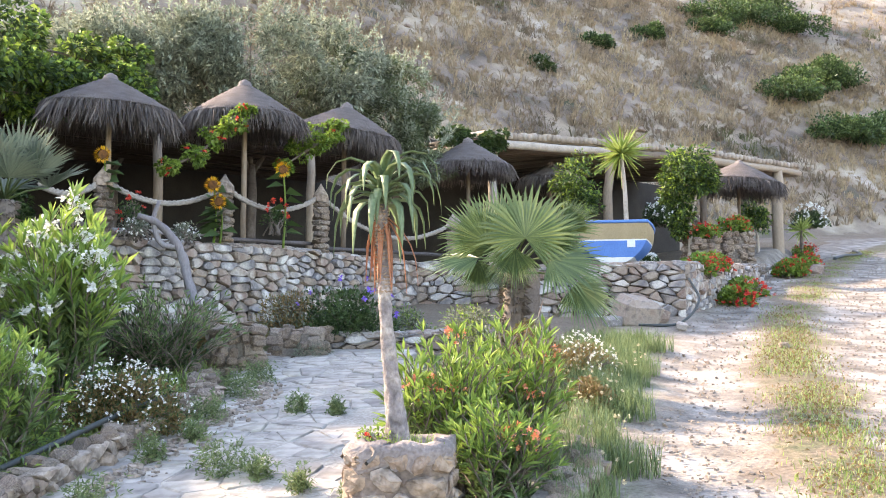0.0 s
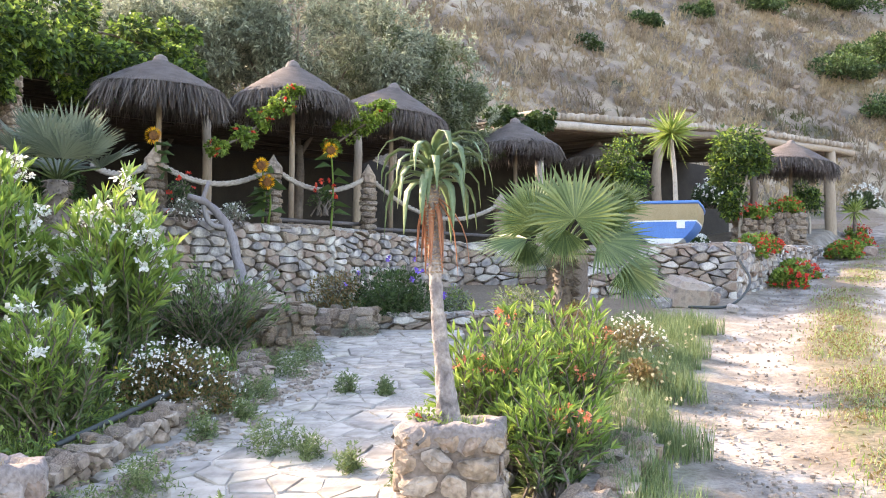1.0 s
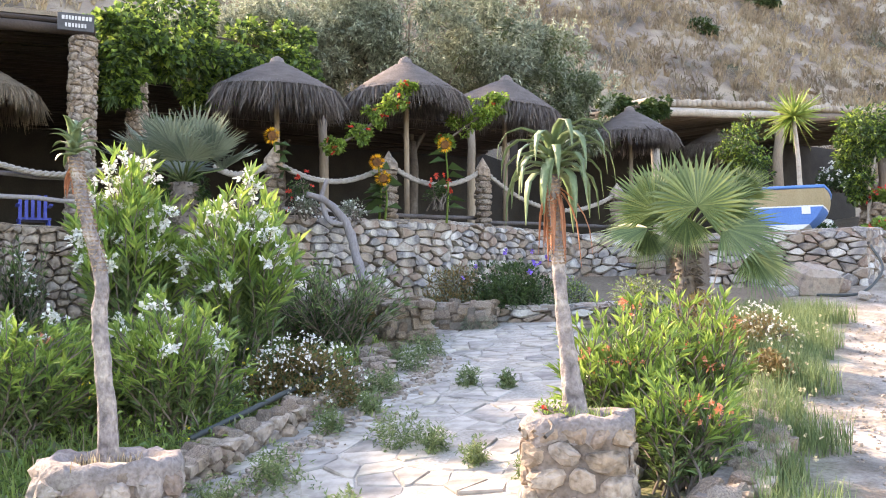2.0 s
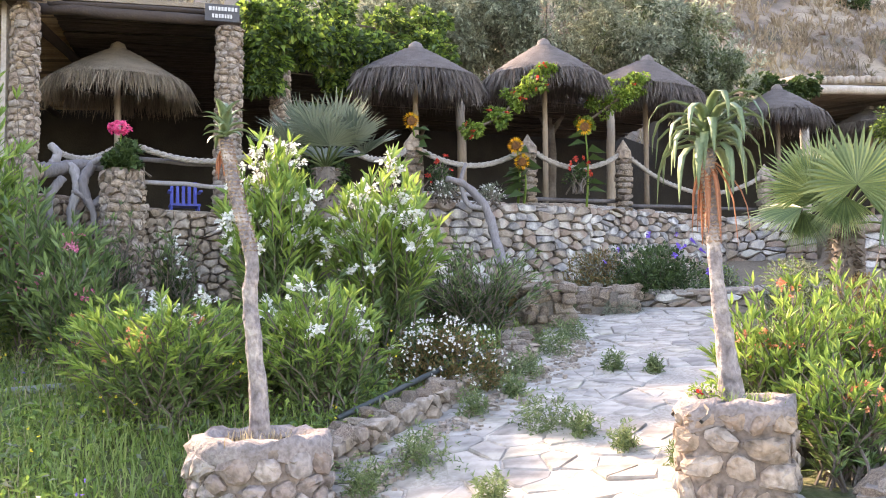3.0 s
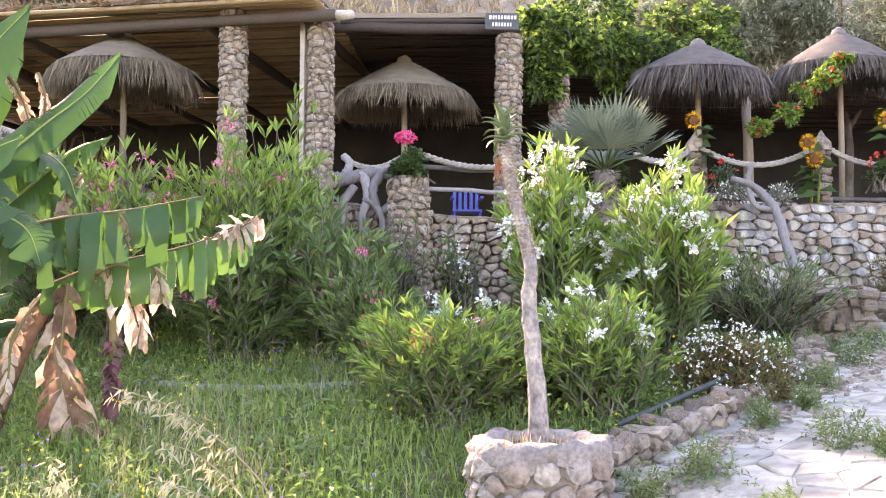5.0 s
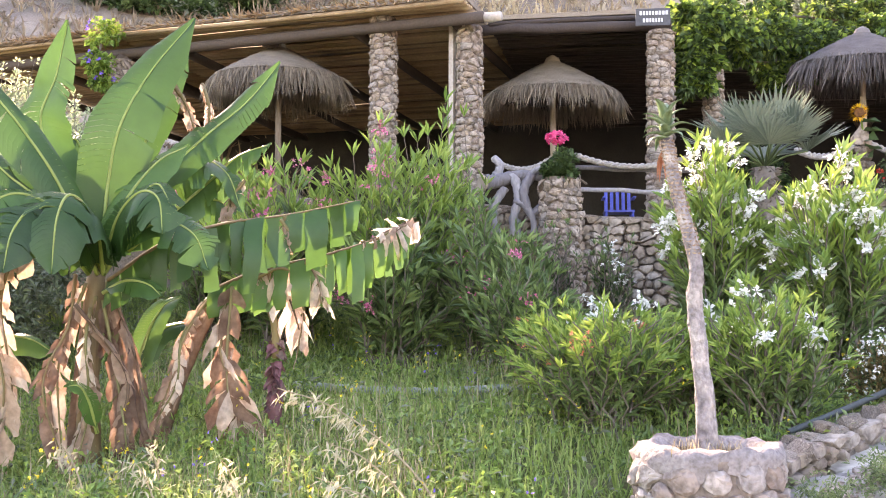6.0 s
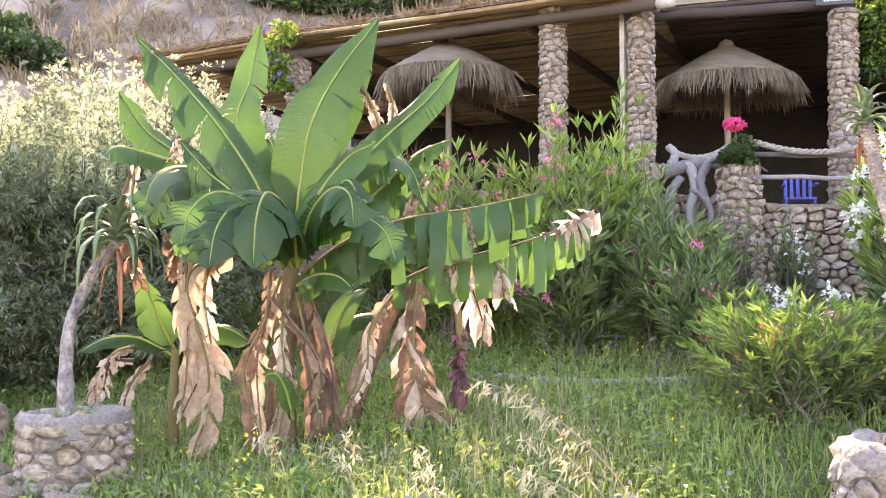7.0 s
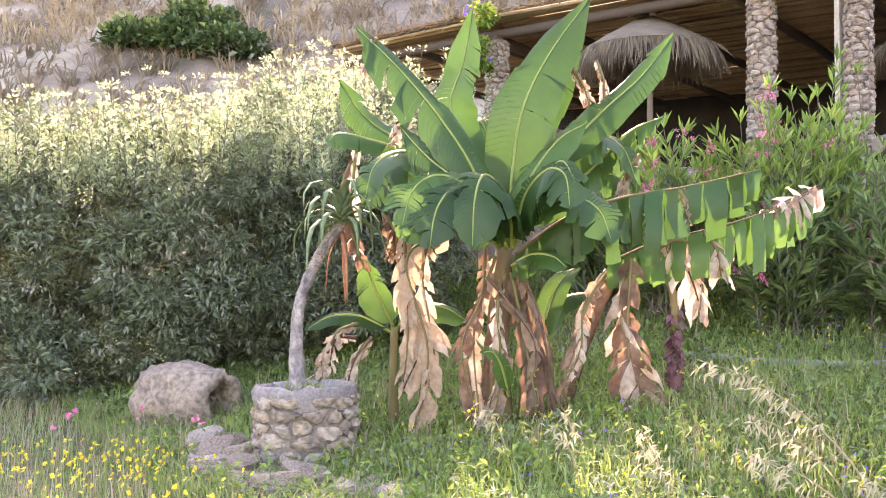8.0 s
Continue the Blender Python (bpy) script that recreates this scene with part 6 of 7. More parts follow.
def tree(x, y, z, h, crowns, label, material, leaf=0.07, n=9000, bark=BARK, trunk=0.12, name="tree", slim=0.3, second=None, clump=0.5, k=30):
    """crowns: (dx, dy, dz, r, rz) masses of leaf clumps, each reached by a limb."""
    t = thing(name, x, y, z, label, "tree")
    fork = np.array([0.05, 0, h * 0.45])
    part("trunk", tube(smooth_line([(0, 0, -0.2), (0.06, 0.02, h * 0.25), fork], 5), np.linspace(trunk, trunk * 0.7, 11), 10, 0.06), bark, t, smooth=True)
    for dx, dy, dz, r, rz in crowns:
        c = np.array([dx, dy, dz])
        p = smooth_line([fork * 0.9, (fork + c) / 2 + rng.normal(size=3) * 0.1, c + [0, 0, rz * 0.4]], 5)
        part("limb", tube(p, np.linspace(trunk * 0.5, trunk * 0.12, len(p)), 7, 0.05), bark, t, smooth=True)
        m = int(n / len(crowns))
        q, kk, _ = (lambda a: (a[0], a[1], 0))(clumps(m, k, r, r, -abs(rz), r * clump))
        D = unit(kk + 0.7 * rng.normal(size=q.shape))
        L = leaf * rng.uniform(0.6, 1.4, m)
        cut = int(m * 0.65) if second else m
        if name == "olive_tree":             # feathery sprays over the crown
            sp = [c + w * [r, r, abs(rz)] * 0.7 + np.linspace(0, 1, 5)[:, None] * (w * [0.5, 0.5, 0.45] + [0, 0, 0.3]) * rng.uniform(0.5, 1.2) for w in unit(rng.normal(size=(40, 3)) + [0, -0.2, 0.7])]
            Q, W, T = along(sp, 34, 0.1)
            part("spray", leaves(Q, unit(W + 0.9 * rng.normal(size=Q.shape)), leaf * rng.uniform(0.6, 1.2, len(Q)), leaf * 0.28, 0.1), second, t, "silvery outer sprays", kind="stuff")
        part("crown", leaves(q[:cut] + c, D[:cut], L[:cut], L[:cut] * slim, 0.1), material, t, kind="stuff")
        if second:
            part("crown", leaves(q[cut:] + c, D[cut:], L[cut:], L[cut:] * slim, 0.1), second, t, kind="stuff")
    return t


tree(-6.6, 20.3, 2.93, 5, [(0, 0, 4.2, 1.3, 1.0), (1.2, -0.4, 4.3, 1.3, 1.1), (-1.3, 0, 4.2, 1.2, 0.9)], "silvery olive tree behind the thatched parasols", OLIVE, 0.12, 26000, name="olive_tree", second=SILVER, clump=0.34, k=26)
tree(-3.9, 20.6, 2.93, 5, [(0, 0, 4.3, 1.4, 1.2), (1.3, 0.4, 4.2, 1.3, 1.3), (-1.2, -0.4, 4.0, 1.2, 1.0)], "silvery olive tree behind the thatched parasols", OLIVE, 0.12, 28000, name="olive_tree", second=SILVER, clump=0.34, k=26)
tree(-1.1, 22.2, 2.93, 4.5, [(0, 0, 3.6, 1.3, 1.3), (-1.1, -0.4, 4.1, 1.2, 1.2), (0.5, -0.3, 2.7, 0.9, 1.0)], "dense dark olive tree behind the thatched parasols", SHADEOLIVE, 0.12, 28000, name="olive_tree", second=SILVER, clump=0.34, k=26)
tree(5.55, 23.35, 3.2, 2.6, [(0, 0, 2.4, 0.5, 0.45), (0.35, 0, 2.1, 0.35, 0.35), (-0.3, 0, 1.9, 0.3, 0.4), (-0.15, 0, 1.2, 0.25, 0.5)], "slender leafy tree with a pale trunk", DEEP, 0.1, 7000, PALEBARK, 0.06, "ficus_tree", 0.5, VINE)
tree(2.85, 21.9, 2.93, 2.2, [(0, 0, 2.1, 0.45, 0.5), (0.1, 0, 1.6, 0.35, 0.35)], "small round-headed tree with a pale trunk", DEEP, 0.09, 4000, PALEBARK, 0.05, "ficus_tree", 0.5, VINE)
tree(8.9, 29.3, 3.9, 1.6, [(0, 0, 1.3, 0.35, 0.5)], "small leafy tree under the pavilion", DEEP, 0.09, 2000, PALEBARK, 0.05, "ficus_tree", 0.5, VINE)
for x, y, s in ((-12.4, 4.1, 1.3), (-13.4, 2.4, 1.35), (-14.4, 0.7, 1.4), (-11.6, 5.6, 1.15), (-15.6, -1.0, 1.4), (-13.2, 6.3, 1.35)):
    # hedge body leaves take the dark tone of its shaded lower part
    t = tree(x, y, gz(x, y), 2.2 * s, [(0, 0, 1.5 * s, 1.15 * s, 1.0 * s), (0.6, -0.4, 1.0 * s, 0.95 * s, 0.9 * s), (-0.4, 0.5, 1.75 * s, 0.9 * s, 0.8 * s), (0.9, -0.2, 0.5 * s, 0.85 * s, 0.5 * s), (0.3, -0.8, 0.35 * s, 0.9 * s, 0.45 * s)], "dense bushy olive hedge with upright shoots, body coloured as shaded, shoots as sunlit", SHADEOLIVE, 0.085, 46000, BARK, 0.1, "olive_shrub", 0.36, OLIVE, 0.25, 40)
    lines = []
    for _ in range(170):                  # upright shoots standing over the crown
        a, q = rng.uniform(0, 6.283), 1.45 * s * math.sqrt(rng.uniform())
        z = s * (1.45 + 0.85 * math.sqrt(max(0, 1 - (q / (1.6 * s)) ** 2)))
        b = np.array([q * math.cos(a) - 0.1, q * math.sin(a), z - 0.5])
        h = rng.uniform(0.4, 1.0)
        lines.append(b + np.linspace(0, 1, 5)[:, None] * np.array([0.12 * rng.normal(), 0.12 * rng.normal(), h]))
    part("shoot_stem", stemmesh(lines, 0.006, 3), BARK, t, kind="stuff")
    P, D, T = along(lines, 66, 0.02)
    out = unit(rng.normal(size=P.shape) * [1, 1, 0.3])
    # shoots lighter than the body: sun on the hedge top, by colour
    part("new_growth", leaves(P + 0.03 * out, unit(D * 0.7 + out), 0.075 * (1.25 - 0.5 * T), 0.026, 0.05), HEDGE, t, "upright shoots, coloured pale as if sunlit", kind="stuff")


def vine(name, label, masses, material, n, leaf, bloom=None, blooms=0, second=None, size=0.05):
    o = np.array(masses[0][:3])
    t = thing(name, *o, label, "climber")
    p = smooth_line([np.array(m[:3]) - o for m in masses], 5) if len(masses) > 2 else np.array([(0, 0, 0), (0, 0, 0.2)])
    part("stem", tube(p, 0.02, 6), BARK, t, smooth=True)
    P, D, C = [], [], []
    for x, y, z, r in masses:
        q, d = clumps(int(n / len(masses)), 18, r, r, -r * 0.8, r * 0.3)
        P.append(q + np.array([x, y, z]) - o)
        D.append(d)
        if bloom:
            b = unit(rng.normal(size=(max(1, blooms // len(masses)), 3)) + [0.2, -1, 0.1])
            C.append(b * r + np.array([x, y, z]) - o)
    P, D = np.concatenate(P), unit(np.concatenate(D) + 0.5 * rng.normal(size=(sum(len(a) for a in D), 3)))
    L = leaf * rng.uniform(0.6, 1.4, len(P))
    k = rng.uniform(size=len(P)) < (0.45 if second else 1.1)
    part("foliage", leaves(P[k], D[k], L[k], L[k] * 0.75, 0.15), material, t, kind="stuff")
    if second:
        part("new_growth", leaves(P[~k], D[~k], L[~k], L[~k] * 0.75, 0.15), second, t, kind="stuff")
    if bloom:
        part("blossom", flowers(np.concatenate(C), size), bloom, t, kind="stuff")


vine("grape_vine", "grape vine rambling over the terrace roof", [(-6.4, 12.8, 4.65, 0.25), (-6.35, 12.9, 5.0, 0.35), (-6.3, 12.9, 5.4, 0.45), (-6.3, 13.7, 5.45, 0.5), (-6.0, 14.4, 5.35, 0.5), (-5.7, 15.0, 5.4, 0.5), (-5.95, 14.6, 4.95, 0.25), (-6.2, 15.6, 5.7, 0.6), (-5.2, 16.4, 5.6, 0.5)], VINE, 14000, 0.1, second=DEEP)
vine("grape_vine", "bright vine leaves over the roof's edge", [(-7.2, 14.5, 5.9, 0.6), (-7.0, 15.7, 6.3, 0.8), (-6.6, 17.0, 6.5, 0.7), (-5.7, 17.8, 6.4, 0.6)], FRESH, 7000, 0.11, second=DEEP)
vine("hanging_creeper", "dark creeper hanging behind the stone pillar", [(-6.35, 14.2, 4.2, 0.45), (-6.2, 14.4, 3.5, 0.45), (-6.5, 13.9, 3.2, 0.35)], DEEP, 4000, 0.08)
vine("trumpet_creeper", "green creeper with red trumpet flowers on the parasol", [(-4.0, 14.9, 4.15, 0.16), (-3.65, 15.2, 4.4, 0.2), (-3.4, 15.4, 4.7, 0.22), (-3.15, 15.45, 4.95, 0.22), (-3.0, 15.5, 5.15, 0.13)], VINE, 2200, 0.06, RED, 16)
vine("trumpet_creeper", "green creeper with a few red flowers on the parasol", [(-2.35, 17.0, 4.85, 0.25), (-2.1, 17.1, 5.0, 0.3), (-1.8, 17.15, 5.15, 0.22), (-2.6, 16.8, 4.5, 0.15)], VINE, 2600, 0.06, RED, 4)
vine("roof_creeper", "dark creeper over the pavilion roof's end", [(0.9, 23.5, 6.1, 0.4), (0.3, 23.6, 6.3, 0.45), (1.2, 23.7, 6.3, 0.3)], DEEP, 2500, 0.1)
vine("morning_glory_roof", "creeper with violet flowers on the roof corner", [(-13.2, 8.3, 5.5, 0.22), (-13.2, 8.25, 5.1, 0.2), (-13.15, 8.3, 4.8, 0.15)], VINE, 1200, 0.07, PURPLE, 14)


def sunflower(x, y, z, h, label, leaves_n=8, lean=0.0):
    t = thing("sunflower", x, y, z, label, "sunflower", "sunflowers")
    p = smooth_line([(0, 0, 0), (0.03, 0, h * 0.5), (lean, -0.05, h)], 5)
    part("stalk", tube(p, np.linspace(0.02, 0.012, 11), 7), VINE, t, smooth=True)
    c = p[-1] + np.array([0, -0.05, 0])
    head = part("disc", tube([c + [0, 0.03, 0], c - [0, 0.02, 0.0]], [0.075, 0.06], 16), SEED, t)
    a = np.linspace(0, 2 * math.pi, 26, endpoint=False)
    D = np.stack([np.cos(a), -0.25 + 0 * a, np.sin(a)], -1)
    part("petal_ring", leaves(np.tile(c, (26, 1)) + D * 0.06, D, 0.075, 0.035, 0.02), ORANGE, head)
    for i in range(leaves_n):
        q = p[int(2 + 8 * i / leaves_n)]
        b = rng.uniform(0, 6.28)
        part("leaf", leaves(np.array([q]), np.array([[math.cos(b), math.sin(b) * 0.6 - 0.3, 0.15]]), 0.3, 0.22, 0.3, 0.1, 0.4), DEEP, t)


sunflower(-4.6, 13.95, 3.0, 1.15, "sunflower with one orange head on the terrace wall")
sunflower(-2.45, 15.8, 3.05, 1.2, "tall sunflower with a golden head and broad leaves")
sunflower(-3.25, 15.0, 3.05, 0.6, "short sunflower with a nodding yellow head")
sunflower(-3.35, 15.05, 3.05, 0.85, "short sunflower with a nodding yellow head")


# --- banana ---------------------------------------------------------------
RIGHT, BACKW = np.array([0.545, 0.839, 0.0]), np.array([-0.839, 0.545, 0.0])


def spot(c):
    return RIGHT * c[0] + BACKW * c[1] + np.array([0, 0, c[2]])


def banana_leaf(parent, ctrl, width, droop, tatter, material, name="leaf", label="", n=36):
    p = smooth_line([spot(c) for c in ctrl], max(4, n // (len(ctrl) - 1)))
    m = len(p)
    f = np.linspace(0, 1, m)
    w = width * np.interp(f, [0, 0.08, 0.2, 0.55, 0.85, 1.0], [0.02, 0.05, 0.75, 1.0, 0.7, 0.05])
    V, F = [], []
    twist = rng.normal(size=3) * 0.16
    for side in (-1, 1):
        torn, jag = 0.0, 1.0
        for i in range(1, m):
            d = p[i] - p[i - 1]
            d /= np.linalg.norm(d) + 1e-9
            s = np.cross(d, np.array([0, 0, 1.1]) - BACKW * 0.8 + twist)
            s = side * s / (np.linalg.norm(s) + 1e-9)
            n_ = np.cross(s, d) * side
            if rng.uniform() < tatter:
                torn = rng.uniform(-0.25, 0.9) * droop
                jag = max(0.35, 1 + (0.3 if tatter > 0.3 else 0.08) * rng.normal())
            a = droop * 0.75 + torn * 0.7
            k = len(V)
            for q, ww in ((p[i - 1], w[i - 1]), (p[i], w[i])):
                e1 = q + s * ww * 0.45 * math.cos(a * 0.65) - np.array([0, 0, 1]) * ww * 0.45 * math.sin(a * 0.65) + n_ * 0.02
                e2 = e1 + (s * math.cos(a * 1.4) - np.array([0, 0, 1]) * math.sin(a * 1.4)) * ww * 0.55 * jag
                V += [q, e1, e2]
            F += [(k, k + 1, k + 4, k + 3), (k + 1, k + 2, k + 5, k + 4)]
    leaf = part(name, (np.array(V), F), material, parent, label, True)
    part("midrib", tube(p, np.linspace(0.018, 0.004, m), 5), YUCCA, leaf, smooth=True)
    return leaf


def dead_leaf(parent, ctrl, width, material=DEADLEAF, name="dead_leaf", label="dry tan shredded leaf", hang=0.0, run=4):
    """A torn leaf: a midrib with curled, ragged strips on both sides."""
    p = smooth_line([spot(c) for c in ctrl], 9)
    m = len(p)
    V, F = [], []
    bear, sink = rng.uniform(0.35, 0.8), rng.uniform(0.4, 0.9)
    for side in (-1, 1):
        i = 1
        while i < m - 1:
            e = min(m - 1, i + int(rng.integers(1, run)))
            d = unit(p[e] - p[i - 1])
            out = unit(np.cross(d, -BACKW + 0.3 * rng.normal(size=3))) * side
            f = i / m
            w = width * (0.55 + 1.3 * min(f, 1.1 - f)) * rng.uniform(0.7, 1.35)
            way = unit(out * bear * (1 - 0.7 * hang) + np.array([0, 0, -1]) * (sink + hang) + 0.14 * (1 - 0.5 * hang) * rng.normal(size=3))
            curl = unit(np.cross(d, way)) * rng.uniform(-0.7, 0.7) * (1 - 0.5 * hang)
            k, rows = len(V), 5
            for r in range(rows):
                g = r / (rows - 1)
                off = way * w * g + curl * w * math.sin(g * 2.6) * 0.6 - np.array([0, 0, 0.25 * w * g * g])
                pinch = 1 - 0.35 * g * rng.uniform(0.3, 1.3)
                a, b = p[i - 1], p[e]
                c = (a + b) / 2
                V += [c + (a - c) * pinch + off + 0.006 * rng.normal(size=3), c + curl * 0.03 + off * rng.uniform(0.95, 1.05), c + (b - c) * pinch + off + 0.006 * rng.normal(size=3)]
                if r:
                    o = k + 3 * r
                    F += [(o - 3, o - 2, o + 1, o), (o - 2, o - 1, o + 2, o + 1)]
            i = e + 1
    leaf = part(name, (np.array(V), F), material, parent, label, True)
    part("midrib", tube(p, np.linspace(0.016, 0.005, m), 5), STALK, leaf, smooth=True)


def banana():
    t = thing("banana_plant", -7.2, 4.6, 0.3, "banana plant with torn green leaves and hanging dead ones", "banana plant")
    for c, r, m in (([(-0.06, 0.00, -0.08), (-0.09, 0.00, 0.63), (-0.05, 0.00, 1.57)], 0.1, STALK), ([(0.10, 0.12, -0.10), (0.14, 0.12, 0.62), (0.00, 0.05, 1.48)], 0.075, STALK), ([(-0.20, 0.10, -0.06), (-0.16, 0.10, 0.62), (-0.09, 0.05, 1.39)], 0.065, DEADLEAF), ([(0.37, 0.15, 0.07), (0.57, 0.10, 0.76), (0.86, 0.05, 1.44)], 0.075, DEADLEAF), ([(-0.95, 0.35, 0.04), (-0.95, 0.32, 0.47), (-0.94, 0.30, 0.89)], 0.05, STALK), ([(0.24, 0.30, -0.04), (0.24, 0.30, 0.33), (0.25, 0.30, 0.75)], 0.04, STALK)):
        p = smooth_line([spot(q) for q in c], 6)
        part("stem", tube(p, np.linspace(r, r * 0.65, len(p)), 10, 0.05), m, t, smooth=True)
    for ctrl, w, dr, ta in (
            ([(-0.09, 0.00, 1.57), (-0.24, 0.10, 2.16), (-0.48, 0.20, 2.66), (-0.38, 0.20, 3.05), (-0.30, 0.15, 3.47)], 0.21, 0.35, 0.02),
            ([(-0.02, -0.05, 1.61), (0.01, -0.10, 2.14), (0.09, -0.15, 2.62), (0.31, -0.10, 3.07), (0.63, 0.00, 3.52)], 0.27, 0.3, 0.02),
            ([(0.03, 0.00, 1.62), (0.25, 0.05, 2.11), (0.70, 0.05, 2.59), (1.03, 0.00, 2.89), (1.29, -0.05, 3.22)], 0.2, 0.35, 0.08),
            ([(-0.11, -0.10, 1.61), (-0.30, -0.20, 2.13), (-0.58, -0.25, 2.56), (-0.93, -0.25, 2.97), (-1.22, -0.20, 3.25)], 0.25, 0.9, 0.1),
            ([(-0.10, -0.20, 1.56), (-0.36, -0.40, 1.96), (-0.65, -0.50, 2.20), (-0.85, -0.55, 2.42)], 0.26, 1.0, 0.2),
            ([(-0.20, 0.10, 1.80), (-0.75, 0.20, 2.31), (-1.16, 0.20, 2.59), (-1.39, 0.15, 2.90)], 0.2, 0.5, 0.05),
            ([(-0.92, 0.05, 2.34), (-1.14, 0.00, 2.40), (-1.35, -0.05, 2.44), (-1.46, -0.05, 2.37)], 0.15, 0.8, 0.1),
            ([(-0.10, -0.25, 1.52), (-0.35, -0.50, 1.83), (-0.62, -0.60, 1.84), (-0.78, -0.65, 1.55)], 0.25, 1.0, 0.15),
            ([(-0.04, -0.30, 1.52), (-0.18, -0.60, 1.84), (-0.38, -0.75, 1.95), (-0.54, -0.85, 1.70)], 0.25, 1.0, 0.12),
            ([(0.00, -0.30, 1.52), (-0.04, -0.60, 1.80), (-0.14, -0.80, 1.95), (-0.23, -0.95, 1.73)], 0.25, 0.9, 0.08),
            ([(0.03, -0.30, 1.56), (0.15, -0.50, 1.93), (0.34, -0.60, 2.15), (0.46, -0.65, 1.96)], 0.22, 0.9, 0.1),
            ([(0.00, -0.10, 1.57), (0.11, -0.20, 2.00), (0.35, -0.20, 2.35), (0.59, -0.20, 2.50)], 0.2, 0.7, 0.15),
            ([(0.03, -0.20, 1.48), (0.41, -0.35, 1.75), (0.83, -0.40, 1.90), (1.30, -0.40, 1.98), (1.86, -0.40, 2.11)], 0.23, 1.45, 0.5),
            ([(0.77, 0.00, 1.41), (1.13, -0.10, 1.57), (1.64, -0.20, 1.70), (2.03, -0.20, 1.83), (2.30, -0.20, 1.94)], 0.19, 1.35, 0.6),
            ([(0.17, 0.20, 1.72), (0.72, 0.25, 2.23), (1.00, 0.25, 2.50), (1.27, 0.25, 2.62)], 0.18, 1.2, 0.4),
            ([(0.07, 0.30, 1.72), (0.49, 0.35, 2.28), (0.83, 0.40, 2.38), (0.99, 0.40, 2.10)], 0.2, 1.0, 0.3),
            ([(-0.02, 0.30, 1.72), (-0.16, 0.35, 2.38), (-0.25, 0.40, 2.60), (-0.42, 0.40, 2.43)], 0.2, 0.6, 0.1),
            ([(-0.06, 0.30, 1.63), (-0.53, 0.35, 2.19), (-0.96, 0.40, 2.24), (-1.19, 0.40, 1.87)], 0.2, 0.9, 0.2),
            ([(0.00, 0.30, 1.72), (0.26, 0.35, 2.52), (0.45, 0.40, 3.04), (0.61, 0.40, 3.35)], 0.15, 0.3, 0.1),
            ([(0.00, 0.25, 1.58), (0.49, 0.30, 2.05), (0.86, 0.30, 2.14), (1.05, 0.30, 1.86)], 0.18, 1.1, 0.3),
            ([(-0.95, 0.30, 0.89), (-1.08, 0.25, 1.17), (-1.19, 0.20, 1.46)], 0.15, 0.4, 0.05),
            ([(-0.95, 0.30, 0.84), (-1.21, 0.20, 0.98), (-1.45, 0.15, 0.98), (-1.65, 0.10, 0.87)], 0.1, 0.7, 0.1),
            ([(-0.95, 0.30, 0.84), (-0.76, 0.30, 1.05), (-0.53, 0.25, 1.05), (-0.34, 0.20, 0.94)], 0.13, 0.7, 0.1),
            ([(0.21, 0.30, 0.61), (0.33, 0.35, 1.07), (0.45, 0.35, 1.30), (0.59, 0.35, 1.37)], 0.13, 0.4, 0.05),
            ([(0.24, 0.30, 0.70), (0.40, 0.35, 1.07), (0.59, 0.35, 1.16), (0.75, 0.35, 1.12)], 0.12, 0.6, 0.1),
            ([(-0.02, -0.10, 0.37), (-0.08, -0.20, 0.60), (-0.15, -0.25, 0.72), (-0.25, -0.30, 0.72)], 0.09, 0.5, 0.05),
            ([(0.00, -0.20, 1.39), (0.15, -0.35, 1.47), (0.30, -0.45, 1.45), (0.40, -0.50, 1.36)], 0.1, 0.7, 0.1),
            ([(-0.06, -0.20, 1.56), (-0.31, -0.45, 1.94), (-0.56, -0.60, 2.05), (-0.75, -0.70, 1.91), (-0.83, -0.75, 1.58)], 0.23, 0.6, 0.28),
            ([(-0.04, -0.25, 1.56), (-0.23, -0.55, 1.88), (-0.42, -0.75, 1.95), (-0.56, -0.85, 1.78), (-0.61, -0.90, 1.50)], 0.25, 0.55, 0.28),
            ([(-0.02, -0.30, 1.56), (-0.10, -0.60, 1.92), (-0.22, -0.80, 2.03), (-0.29, -0.95, 1.85), (-0.31, -1.00, 1.49)], 0.24, 0.5, 0.25),
            ([(0.00, -0.30, 1.56), (0.09, -0.55, 1.91), (0.23, -0.75, 2.07), (0.35, -0.85, 2.02), (0.38, -0.90, 1.78)], 0.21, 0.6, 0.25),
            ([(0.00, -0.25, 1.52), (0.17, -0.50, 1.76), (0.40, -0.65, 1.88), (0.60, -0.70, 1.79), (0.70, -0.75, 1.54)], 0.2, 0.35, 0.25),
            ([(-0.08, -0.10, 1.57), (-0.45, -0.30, 2.03), (-0.78, -0.40, 2.24), (-1.03, -0.45, 2.15), (-1.12, -0.45, 1.85)], 0.22, 0.4, 0.2),
            ([(-0.02, 0.10, 1.62), (0.25, 0.10, 2.21), (0.62, 0.10, 2.44), (0.89, 0.10, 2.35), (1.02, 0.10, 2.03)], 0.2, 0.4, 0.25)):
        if ta > 0.45:                      # the long low leaves are torn into hanging ribbons
            dead_leaf(t, ctrl, w * 1.25, BANANA, "leaf", "green leaf torn into ribbons", 0.6, 3)
            continue
        banana_leaf(t, ctrl, w * (1.2 if dr > 0.8 else 1.08), dr, ta + 0.09, BANANA, n=44)
